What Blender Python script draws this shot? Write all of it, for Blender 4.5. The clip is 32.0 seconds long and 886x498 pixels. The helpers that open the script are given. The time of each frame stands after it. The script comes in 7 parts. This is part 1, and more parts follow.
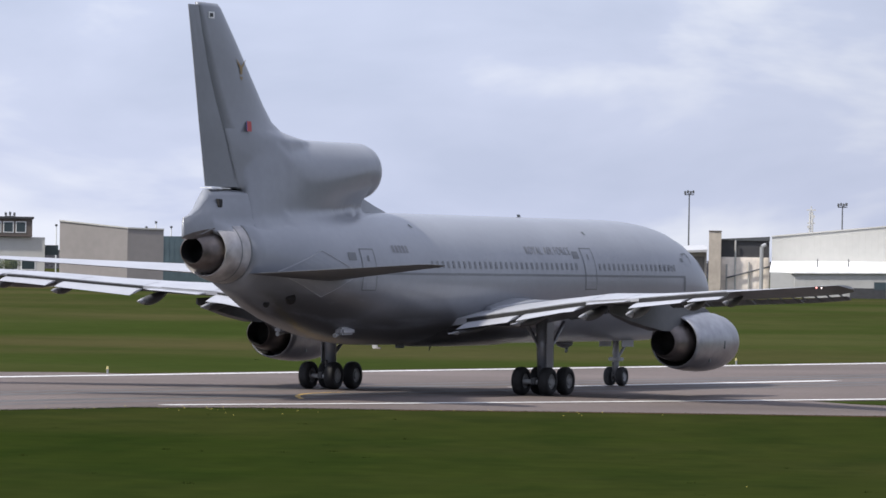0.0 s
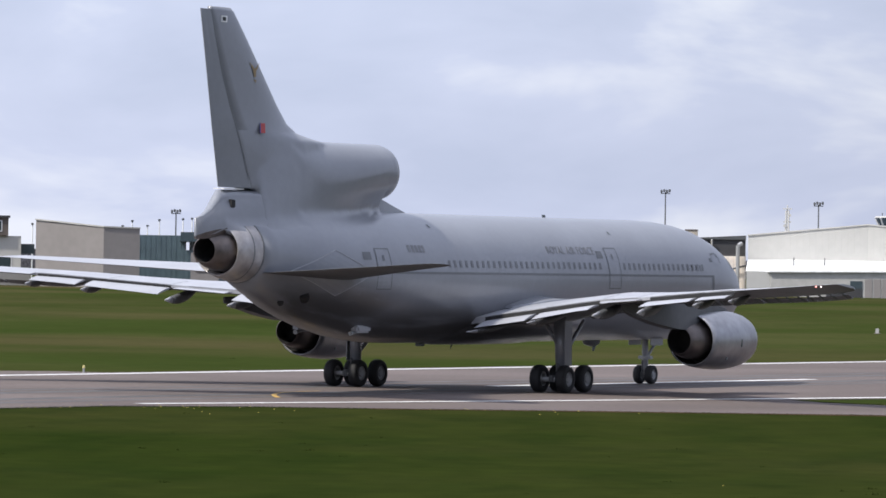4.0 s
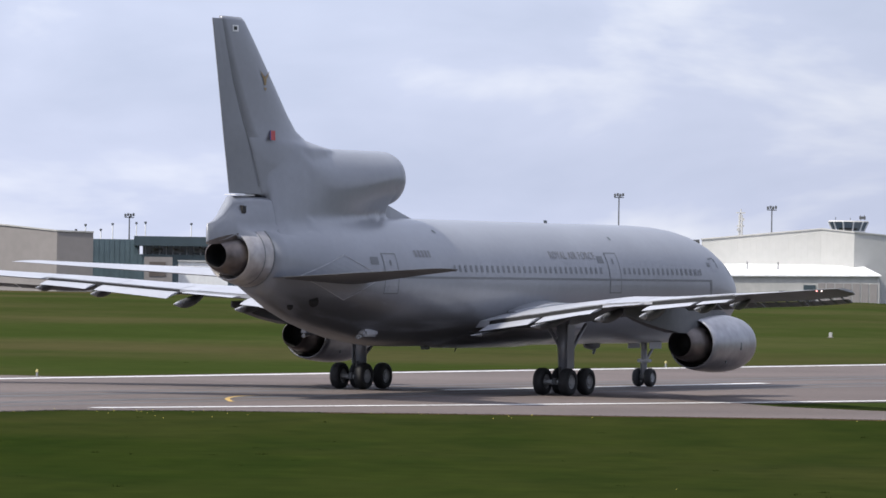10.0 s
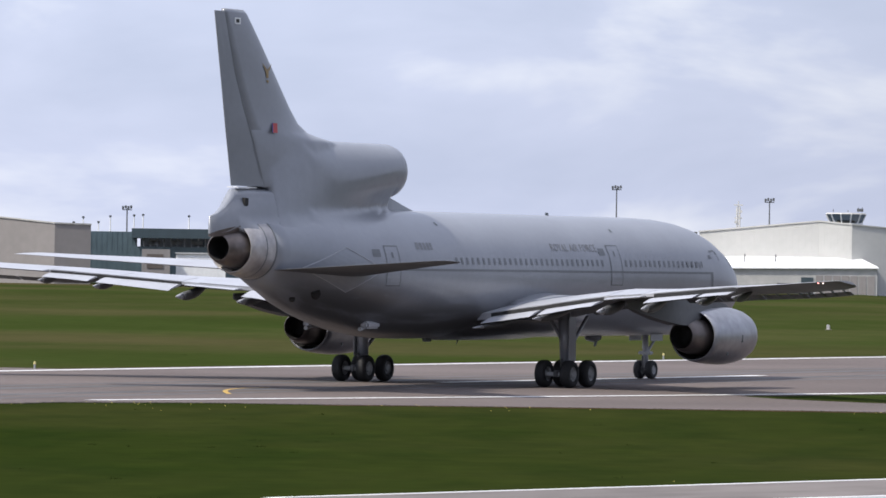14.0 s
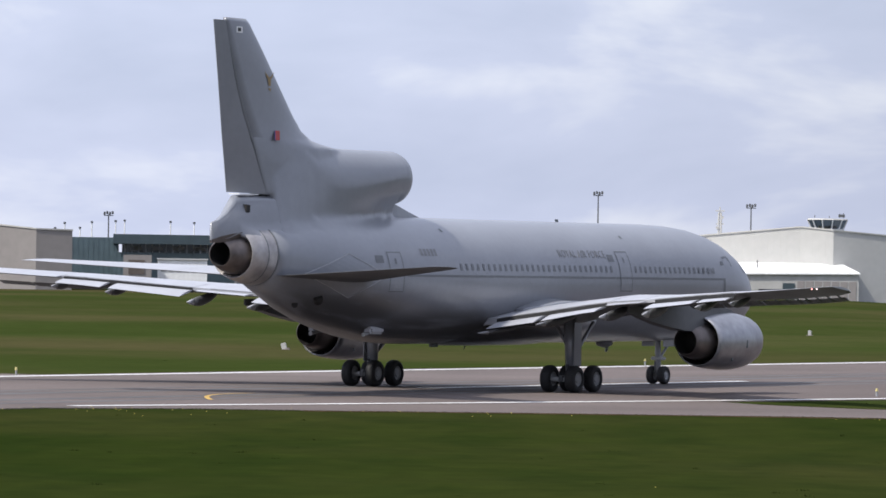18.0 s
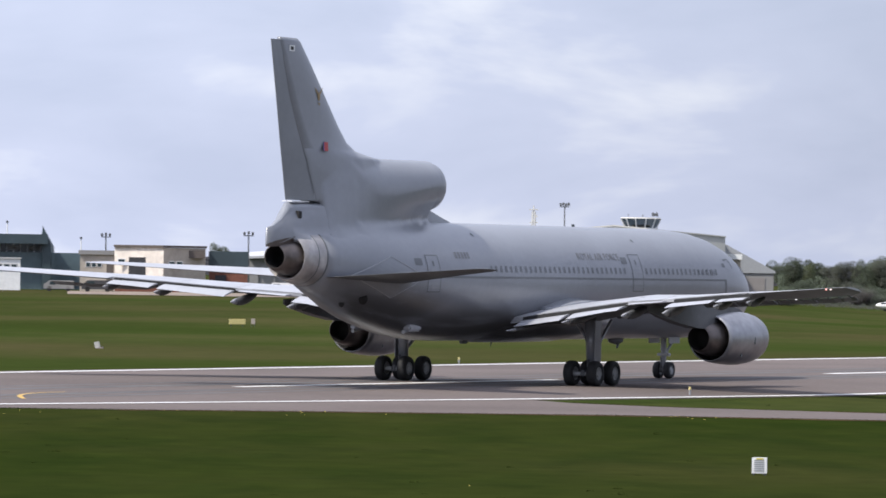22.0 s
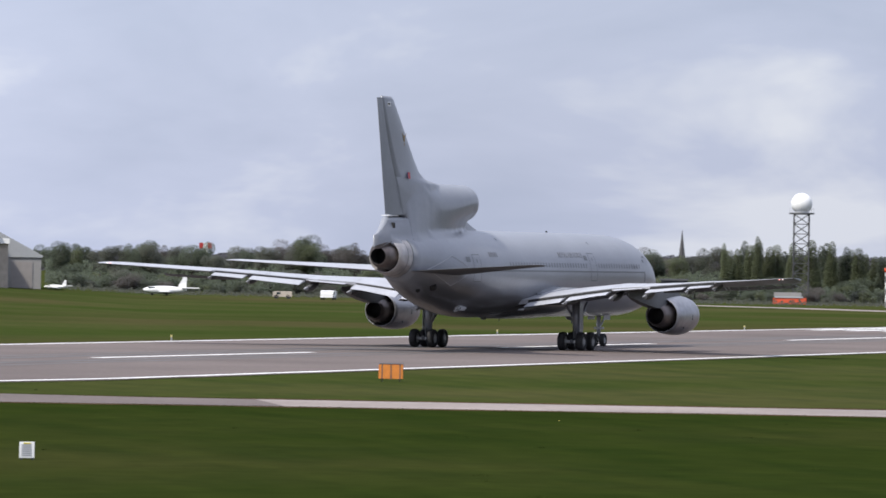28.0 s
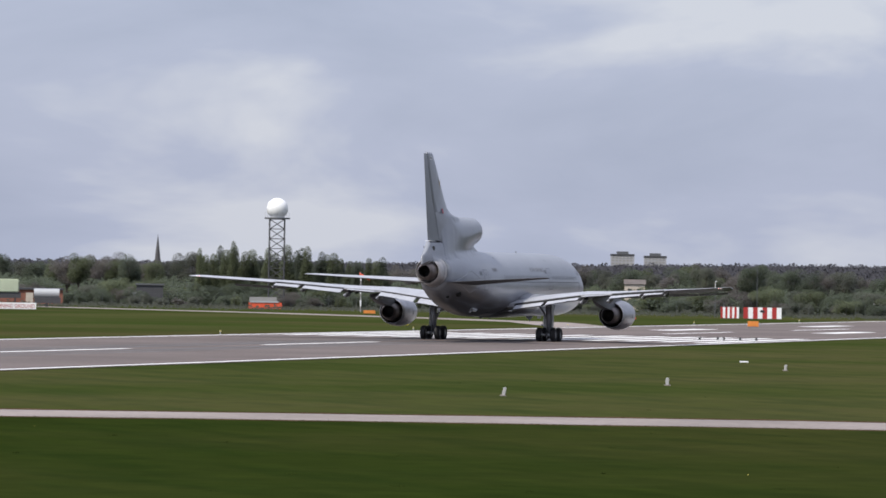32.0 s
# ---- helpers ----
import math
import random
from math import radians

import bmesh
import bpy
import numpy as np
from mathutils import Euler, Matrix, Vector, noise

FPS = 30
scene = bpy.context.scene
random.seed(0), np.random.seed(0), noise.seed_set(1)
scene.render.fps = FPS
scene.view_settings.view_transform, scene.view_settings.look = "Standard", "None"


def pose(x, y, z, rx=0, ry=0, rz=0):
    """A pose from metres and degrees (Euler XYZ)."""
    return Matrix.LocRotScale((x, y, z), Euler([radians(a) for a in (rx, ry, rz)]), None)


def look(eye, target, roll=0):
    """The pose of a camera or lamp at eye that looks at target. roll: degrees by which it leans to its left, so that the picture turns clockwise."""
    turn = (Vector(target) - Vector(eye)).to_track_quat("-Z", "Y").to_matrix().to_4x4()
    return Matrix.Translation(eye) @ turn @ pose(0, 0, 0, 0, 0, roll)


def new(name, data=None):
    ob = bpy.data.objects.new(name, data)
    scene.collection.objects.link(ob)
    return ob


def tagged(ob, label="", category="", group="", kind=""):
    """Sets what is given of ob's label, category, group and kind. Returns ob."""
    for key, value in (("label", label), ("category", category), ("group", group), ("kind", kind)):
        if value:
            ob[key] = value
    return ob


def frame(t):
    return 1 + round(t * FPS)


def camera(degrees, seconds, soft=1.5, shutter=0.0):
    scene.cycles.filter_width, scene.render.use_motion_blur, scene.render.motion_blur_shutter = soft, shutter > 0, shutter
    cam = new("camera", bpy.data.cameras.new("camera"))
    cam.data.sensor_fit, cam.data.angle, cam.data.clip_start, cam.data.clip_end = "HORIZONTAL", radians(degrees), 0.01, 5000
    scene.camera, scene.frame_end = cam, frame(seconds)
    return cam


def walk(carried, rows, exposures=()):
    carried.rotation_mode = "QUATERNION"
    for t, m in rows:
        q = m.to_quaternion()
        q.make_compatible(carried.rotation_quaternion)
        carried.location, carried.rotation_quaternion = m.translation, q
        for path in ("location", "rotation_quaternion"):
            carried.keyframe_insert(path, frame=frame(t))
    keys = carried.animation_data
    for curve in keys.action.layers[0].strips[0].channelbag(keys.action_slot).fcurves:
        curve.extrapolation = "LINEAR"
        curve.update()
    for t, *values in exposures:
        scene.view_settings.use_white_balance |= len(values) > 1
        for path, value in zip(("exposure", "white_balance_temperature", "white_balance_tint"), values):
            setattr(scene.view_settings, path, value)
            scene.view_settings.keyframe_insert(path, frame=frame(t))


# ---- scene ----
# Camera on a raised stand beside the runway; it turns to follow the jet.
STAND = 5.893
LEAN = 0.8975
cam = camera(10.3432, 32.0, soft=1.6, shutter=0.25)
TURNS = [
    (0.0, -0.7596, 0.1668),
    (0.5, -0.7239, 0.1539),
    (1.0, -0.704, 0.1439),
    (1.5, -0.6735, 0.1305),
    (2.0, -0.6225, 0.1193),
    (2.5, -0.5827, 0.1423),
    (3.0, -0.5527, 0.1551),
    (3.5, -0.5224, 0.1562),
    (5.5, -0.3104, 0.1721),
    (6.0, -0.2579, 0.1912),
    (6.5, -0.2415, 0.2128),
    (7.0, -0.1741, 0.191),
    (7.5, -0.1268, 0.1783),
    (8.0, -0.0897, 0.192),
    (8.5, -0.0363, 0.2027),
    (9.0, 0.0, 0.2249),
    (9.5, 0.0304, 0.2234),
    (10.0, 0.0609, 0.2115),
    (10.5, 0.0944, 0.2207),
    (11.0, 0.0907, 0.2427),
    (11.5, 0.1009, 0.2348),
    (12.0, 0.0845, 0.21),
    (12.5, 0.1018, 0.1811),
    (13.0, 0.0888, 0.1554),
    (13.5, 0.0861, 0.1201),
    (14.0, 0.0893, 0.1216),
    (14.5, 0.1028, 0.1278),
    (16.5, 0.1956, 0.2001),
    (17.0, 0.206, 0.2015),
    (17.5, 0.2427, 0.2041),
    (18.0, 0.3037, 0.1921),
    (18.5, 0.3475, 0.1791),
    (19.0, 0.4047, 0.1792),
    (19.5, 0.4553, 0.1557),
    (20.0, 0.6308, 0.147),
    (20.5, 0.8223, 0.1615),
    (21.0, 1.16, 0.178),
    (21.5, 1.7479, 0.1924),
    (22.0, 2.481, 0.2104),
    (22.5, 3.3021, 0.2274),
    (23.0, 4.0312, 0.2468),
    (23.5, 4.5608, 0.1824),
    (24.0, 4.9988, 0.106),
    (24.5, 5.443, 0.0237),
    (26.5, 8.1984, 0.0732),
    (27.0, 9.1346, 0.1067),
    (27.5, 10.1245, 0.1373),
    (28.0, 11.0404, 0.1587),
    (28.5, 11.9606, 0.2048),
    (29.0, 12.762, 0.2629),
    (29.5, 13.6189, 0.3031),
    (30.0, 14.4325, 0.325),
    (30.5, 15.1466, 0.326),
    (31.0, 15.975, 0.335),
    (31.5, 16.59, 0.342),
    (32.0, 17.17, 0.310),
]


def aim(pan, tilt):
    a, e = radians(pan), radians(tilt)
    way = Vector((math.sin(a) * math.cos(e), math.cos(a) * math.cos(e), math.sin(e)))
    return look((0, 0, STAND), Vector((0, 0, STAND)) + way * 100, LEAN)


walk(cam, [(t, aim(pan, tilt)) for t, pan, tilt in TURNS], [(0.0, 0.02), (9.0, 0.09), (14.0, 0.07), (17.5, 0.03), (20.0, 0.14), (21.5, 0.14), (24.0, 0.03), (26.5, 0.18), (28.0, 0.13), (29.0, 0.09), (30.0, -0.02), (31.0, -0.05), (32.0, -0.05)])

# ---- light ----
SUN_AZ, SUN_EL = -118.0, 52.0
world = bpy.data.worlds.new("world")
scene.world = world
world.use_nodes = True
wn, wl = world.node_tree.nodes, world.node_tree.links
wn.clear()
w_out = wn.new("ShaderNodeOutputWorld")
w_bg = wn.new("ShaderNodeBackground")
w_sky = wn.new("ShaderNodeTexSky")
w_sky.sky_type = "NISHITA"
w_sky.sun_disc = False
w_sky.sun_elevation = radians(SUN_EL)
w_sky.sun_rotation = radians(SUN_AZ)
w_sky.air_density, w_sky.dust_density, w_sky.ozone_density = 1.0, 1.6, 1.5
w_co = wn.new("ShaderNodeTexCoord")
w_map = wn.new("ShaderNodeMapping")
w_map.inputs["Scale"].default_value = (9.0, 9.0, 24.0)
w_noise = wn.new("ShaderNodeTexNoise")
w_noise.inputs["Scale"].default_value = 1.5
w_noise.inputs["Detail"].default_value = 5.0
w_noise.inputs["Roughness"].default_value = 0.52
w_noise.inputs["Distortion"].default_value = 0.25
w_ramp = wn.new("ShaderNodeValToRGB")
w_ramp.color_ramp.elements[0].position, w_ramp.color_ramp.elements[0].color = 0.34, (6.0, 6.7, 9.0, 1)
w_ramp.color_ramp.elements[1].position, w_ramp.color_ramp.elements[1].color = 0.66, (9.7, 10.1, 11.5, 1)
mid = w_ramp.color_ramp.elements.new(0.52)
mid.color = (6.9, 7.55, 9.95, 1)
w_mix = wn.new("ShaderNodeMix")
w_mix.data_type = "RGBA"
w_mix.inputs["Factor"].default_value = 0.82
w_bg.inputs["Strength"].default_value = 0.1
wl.new(w_co.outputs["Generated"], w_map.inputs["Vector"])
wl.new(w_map.outputs["Vector"], w_noise.inputs["Vector"])
wl.new(w_noise.outputs["Fac"], w_ramp.inputs["Fac"])
wl.new(w_sky.outputs["Color"], w_mix.inputs[6])
w_sep = wn.new("ShaderNodeSeparateXYZ")
w_dim = wn.new("ShaderNodeMapRange")
w_dim.inputs["From Min"].default_value, w_dim.inputs["From Max"].default_value = -0.03, 0.20
w_dim.inputs["To Min"].default_value, w_dim.inputs["To Max"].default_value = 1.0, 0.74
w_scale = wn.new("ShaderNodeVectorMath")
w_scale.operation = "SCALE"
wl.new(w_co.outputs["Generated"], w_sep.inputs[0])
wl.new(w_sep.outputs["X"], w_dim.inputs["Value"])
wl.new(w_ramp.outputs["Color"], w_scale.inputs[0])
w_high = wn.new("ShaderNodeMapRange")
w_high.inputs["From Min"].default_value, w_high.inputs["From Max"].default_value = 0.13, 0.6
w_high.inputs["To Min"].default_value, w_high.inputs["To Max"].default_value = 1.0, 1.65
w_mul = wn.new("ShaderNodeMath")
w_mul.operation = "MULTIPLY"
wl.new(w_sep.outputs["Z"], w_high.inputs["Value"])
wl.new(w_high.outputs["Result"], w_mul.inputs[0])
wl.new(w_dim.outputs["Result"], w_mul.inputs[1])
wl.new(w_mul.outputs["Value"], w_scale.inputs["Scale"])
wl.new(w_scale.outputs["Vector"], w_mix.inputs[7])
wl.new(w_mix.outputs[2], w_bg.inputs["Color"])
wl.new(w_bg.outputs["Background"], w_out.inputs["Surface"])

sun_data = bpy.data.lights.new("sun", "SUN")
sun_data.energy = 4.9
sun_data.angle = radians(3.0)
sun_data.color = (1.0, 0.95, 0.87)
sun = new("sun", sun_data)
_sa, _se = radians(SUN_AZ), radians(SUN_EL)
sun.matrix_world = look((0, 0, 60), Vector((0, 0, 60)) - Vector((math.sin(_sa) * math.cos(_se), math.cos(_sa) * math.cos(_se), math.sin(_se))))
scene.view_settings.exposure = 0.0


# ---- materials ----
def material(name, colour, rough=0.6, metal=0.0, grain=0.0, grain_scale=8.0, blotch=0.0, blotch_scale=0.4, bump=0.0, spec=0.5, glow=0.0, per_object=0.0, island=0.0, tint=None, coords="Object"):
    """A surface with variation at two scales: fine grain and broad blotches."""
    m = bpy.data.materials.new(name)
    m.use_nodes = True
    n, l = m.node_tree.nodes, m.node_tree.links
    b = n["Principled BSDF"]
    b.inputs["Roughness"].default_value = rough
    b.inputs["Metallic"].default_value = metal
    b.inputs["Specular IOR Level"].default_value = spec
    b.inputs["Base Color"].default_value = (*colour, 1)
    if glow:
        b.inputs["Emission Color"].default_value = (*colour, 1)
        b.inputs["Emission Strength"].default_value = glow
    last = None
    co = n.new("ShaderNodeTexCoord")

    def mixed(fac_socket, dark, light, prev):
        ramp = n.new("ShaderNodeMapRange")
        ramp.inputs["From Min"].default_value, ramp.inputs["From Max"].default_value = 0.3, 0.7
        ramp.inputs["To Min"].default_value, ramp.inputs["To Max"].default_value = dark, light
        l.new(fac_socket, ramp.inputs["Value"])
        mul = n.new("ShaderNodeVectorMath")
        mul.operation = "SCALE"
        if prev is None:
            mul.inputs[0].default_value = colour
        else:
            l.new(prev, mul.inputs[0])
        l.new(ramp.outputs["Result"], mul.inputs["Scale"])
        return mul.outputs["Vector"]

    if blotch:
        t = n.new("ShaderNodeTexNoise")
        t.inputs["Scale"].default_value, t.inputs["Detail"].default_value = blotch_scale, 4
        l.new(co.outputs[coords], t.inputs["Vector"])
        if tint is not None:
            mx = n.new("ShaderNodeMix")
            mx.data_type = "RGBA"
            mx.inputs[6].default_value, mx.inputs[7].default_value = (*colour, 1), (*tint, 1)
            mr = n.new("ShaderNodeMapRange")
            mr.inputs["From Min"].default_value, mr.inputs["From Max"].default_value = 0.42, 0.62
            l.new(t.outputs["Fac"], mr.inputs["Value"])
            l.new(mr.outputs["Result"], mx.inputs["Factor"])
            last = mx.outputs[2]
        last = mixed(t.outputs["Fac"], 1 - blotch, 1 + blotch, last)
    if grain:
        t = n.new("ShaderNodeTexNoise")
        t.inputs["Scale"].default_value, t.inputs["Detail"].default_value = grain_scale, 5
        l.new(co.outputs[coords], t.inputs["Vector"])
        last = mixed(t.outputs["Fac"], 1 - grain, 1 + grain, last)
        if bump:
            bp = n.new("ShaderNodeBump")
            bp.inputs["Strength"].default_value, bp.inputs["Distance"].default_value = bump, 0.05
            l.new(t.outputs["Fac"], bp.inputs["Height"])
            l.new(bp.outputs["Normal"], b.inputs["Normal"])
    if per_object:
        t = n.new("ShaderNodeObjectInfo")
        last = mixed(t.outputs["Random"], 1 - per_object, 1 + per_object, last)
    if island:
        t = n.new("ShaderNodeNewGeometry")
        last = mixed(t.outputs["Random Per Island"], 1 - island, 1 + island, last)
    if last is not None:
        l.new(last, b.inputs["Base Color"])
    return m


def leaf(name, colour, island=0.35):
    m = material(name, colour, rough=0.6, spec=0.2, island=island, per_object=0.16)
    b = m.node_tree.nodes["Principled BSDF"]
    n, l = m.node_tree.nodes, m.node_tree.links
    # light passes through thin leaves
    tr = n.new("ShaderNodeBsdfTranslucent")
    mx = n.new("ShaderNodeMixShader")
    mx.inputs[0].default_value = 0.55
    src = b.inputs["Base Color"].links[0].from_socket
    l.new(src, tr.inputs["Color"])
    l.new(b.outputs[0], mx.inputs[1])
    l.new(tr.outputs[0], mx.inputs[2])
    l.new(mx.outputs[0], n["Material Output"].inputs["Surface"])
    return m


M = {
    "grass": material("grass", (0.0182, 0.0272, 0.0058), 0.9, grain=0.09, grain_scale=0.7, blotch=0.16, blotch_scale=0.02, bump=0.15, spec=0.0, tint=(0.0238, 0.0275, 0.0080)),
    "blade": material("blade", (0.0245, 0.0345, 0.0078), 0.8, spec=0.0, island=0.2),
    "flower": material("flower", (0.36, 0.30, 0.05), 0.7),
    "asphalt": material("asphalt", (0.121, 0.101, 0.094), 0.82, grain=0.12, grain_scale=3.0, blotch=0.16, blotch_scale=0.06, bump=0.15, spec=0.05),
    "rubber_mark": material("rubber_mark", (0.0612, 0.05904, 0.0576), 0.8, grain=0.25, grain_scale=1.2, blotch=0.3, blotch_scale=0.2),
    "concrete": material("concrete", (0.218, 0.188, 0.172), 0.85, grain=0.14, grain_scale=2.0, blotch=0.2, blotch_scale=0.09, bump=0.2, spec=0.08),
    "paint_white": material("paint_white", (0.66, 0.66, 0.64), 0.6, grain=0.18, grain_scale=2.5, blotch=0.12, blotch_scale=0.3),
    "paint_yellow": material("paint_yellow", (0.4464, 0.2736, 0.0432), 0.6, grain=0.2, grain_scale=2.0),
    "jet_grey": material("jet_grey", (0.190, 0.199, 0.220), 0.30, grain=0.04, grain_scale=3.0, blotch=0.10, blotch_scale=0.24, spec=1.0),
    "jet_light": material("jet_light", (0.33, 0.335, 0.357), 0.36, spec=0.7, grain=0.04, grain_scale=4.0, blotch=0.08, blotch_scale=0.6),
    # darker jet grey: the shade under wings and fairings is in its colour
    "jet_shade": material("jet_shade", (0.080, 0.081, 0.084), 0.5, grain=0.08, grain_scale=3.0, blotch=0.22, blotch_scale=0.5, spec=0.4),
    "verge": material("verge", (0.060, 0.040, 0.024), 0.9, grain=0.25, grain_scale=1.5, blotch=0.35, blotch_scale=0.3, spec=0.0),
    "block_wall": material("block_wall", (0.30, 0.30, 0.31), 0.7, grain=0.05, grain_scale=0.5, blotch=0.08, blotch_scale=0.1),
    "jet_letter": material("jet_letter", (0.153, 0.155, 0.162), 0.4, spec=0.5, grain=0.12, grain_scale=5.0),
    "jet_dark": material("jet_dark", (0.09, 0.105, 0.105), 0.5, grain=0.06, grain_scale=4.0),
    "jet_line": material("jet_line", (0.126, 0.133, 0.141), 0.5, grain=0.05, grain_scale=5.0),
    "metal": material("metal", (0.33, 0.33, 0.345), 0.38, metal=0.85, grain=0.08, grain_scale=3.0, blotch=0.15, blotch_scale=1.3),
    "bare_metal": material("bare_metal", (0.37, 0.35, 0.34), 0.36, metal=0.55, grain=0.10, grain_scale=3.0, blotch=0.18, blotch_scale=1.6),
    "hot_metal": material("hot_metal", (0.125, 0.106, 0.098), 0.36, metal=0.7, grain=0.12, grain_scale=3.0, blotch=0.25, blotch_scale=1.1),
    # near black: soot, and the shade inside nozzles, intakes and vents
    "soot_shade": material("soot_shade", (0.015, 0.014, 0.014), 0.8, grain=0.2),
    "tyre": material("tyre", (0.014, 0.014, 0.015), 0.75, grain=0.15, grain_scale=12, bump=0.2),
    "rim": material("rim", (0.30, 0.305, 0.31), 0.45, metal=0.4, grain=0.08),
    "window_dark": material("window_dark", (0.115, 0.12, 0.13), 0.3, grain=0.1),
    "glass_dark": material("glass_dark", (0.03, 0.045, 0.05), 0.08, grain=0.1, grain_scale=0.7),
    "red": material("red", (0.324, 0.0216, 0.018), 0.5, grain=0.1),
    "blue": material("blue", (0.0216, 0.036, 0.18), 0.5, grain=0.1),
    "gold": material("gold", (0.252, 0.1728, 0.072), 0.5, grain=0.1),
    "lamp_white": material("lamp_white", (1.0, 0.80, 0.76), 0.3, glow=1.6),
    "lamp_red": material("lamp_red", (1.0, 0.36, 0.32), 0.3, glow=2.4),
    "white": material("white", (0.74, 0.74, 0.73), 0.5, grain=0.05, grain_scale=2.0, blotch=0.06, blotch_scale=0.5),
    "off_white": material("off_white", (0.4032, 0.396, 0.3744), 0.6, grain=0.06, grain_scale=1.0, blotch=0.10, blotch_scale=0.25),
    "hangar_white": material("hangar_white", (0.455, 0.45, 0.43), 0.55, spec=0.2, grain=0.03, grain_scale=1.0, blotch=0.02, blotch_scale=0.15),
    "stained_plaster": material("stained_plaster", (0.78, 0.70, 0.62), 0.75, grain=0.10, grain_scale=1.5, blotch=0.16, blotch_scale=0.35),
    "bay_grey": material("bay_grey", (0.115, 0.112, 0.11), 0.7, grain=0.08, grain_scale=1.0, blotch=0.15, blotch_scale=0.2),
    "clad_grey": material("clad_grey", (0.2376, 0.2304, 0.2232), 0.6, grain=0.05, grain_scale=1.0, blotch=0.07, blotch_scale=0.2),
    "clad_beige": material("clad_beige", (0.235, 0.216, 0.206), 0.65, grain=0.05, grain_scale=1.0, blotch=0.06, blotch_scale=0.15),
    "cream": material("cream", (0.42, 0.365, 0.305), 0.7, grain=0.08, grain_scale=1.5, blotch=0.14, blotch_scale=0.4),
    "brown": material("brown", (0.1008, 0.0828, 0.072), 0.7, grain=0.1, grain_scale=1.5, blotch=0.12, blotch_scale=0.5),
    "charcoal": material("charcoal", (0.0432, 0.0432, 0.0468), 0.7, grain=0.1, grain_scale=1.5, blotch=0.1, blotch_scale=0.4),
    "teal": material("teal", (0.085, 0.122, 0.138), 0.4, grain=0.08, grain_scale=1.0, blotch=0.15, blotch_scale=0.3),
    "teal_dark": material("teal_dark", (0.040, 0.060, 0.070), 0.45, grain=0.08, grain_scale=1.0, blotch=0.12, blotch_scale=0.3),
    "brick": material("brick", (0.1872, 0.072, 0.0468), 0.8, grain=0.12, grain_scale=2.0, blotch=0.15, blotch_scale=0.5),
    "roof_light": material("roof_light", (0.432, 0.432, 0.432), 0.5, grain=0.05, grain_scale=1.0, blotch=0.08, blotch_scale=0.2),
    "steel": material("steel", (0.0936, 0.0972, 0.1008), 0.55, metal=0.3, grain=0.1),
    "galv": material("galv", (0.3456, 0.3528, 0.36), 0.5, metal=0.2, grain=0.08),
    "orange": material("orange", (0.576, 0.1944, 0.0324), 0.5, grain=0.08, grain_scale=4.0),
    "orange_red": material("orange_red", (0.576, 0.0792, 0.0288), 0.55, grain=0.1),
    "sign_yellow": material("sign_yellow", (0.5184, 0.4464, 0.036), 0.5, grain=0.08),
    "pale_yellow": material("pale_yellow", (0.54, 0.46, 0.19), 0.6, grain=0.08),
    "black": material("black", (0.02, 0.02, 0.02), 0.6, grain=0.1),
    "pale_green": material("pale_green", (0.3744, 0.4176, 0.3024), 0.6, grain=0.06, blotch=0.1, blotch_scale=0.6),
    "bark": material("bark", (0.0648, 0.0504, 0.0396), 0.9, grain=0.25, grain_scale=3.0),
    "leaf_green": leaf("leaf_green", (0.086, 0.102, 0.070), 0.07),
    "leaf_fresh": leaf("leaf_fresh", (0.118, 0.136, 0.076), 0.07),
    "leaf_olive": leaf("leaf_olive", (0.104, 0.110, 0.086), 0.07),
    "leaf_brown": leaf("leaf_brown", (0.118, 0.108, 0.098), 0.07),
    # greyed and bluish: distance haze is put into the leaf colour
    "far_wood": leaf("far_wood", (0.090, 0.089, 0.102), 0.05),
    "stone": material("stone", (0.054, 0.05184, 0.054), 0.8, grain=0.1),
    "earth": material("earth", (0.1872, 0.144, 0.108), 0.9, grain=0.2, grain_scale=1.0, blotch=0.25, blotch_scale=0.2),
}



HEADING_ANGLE = radians(55.655)


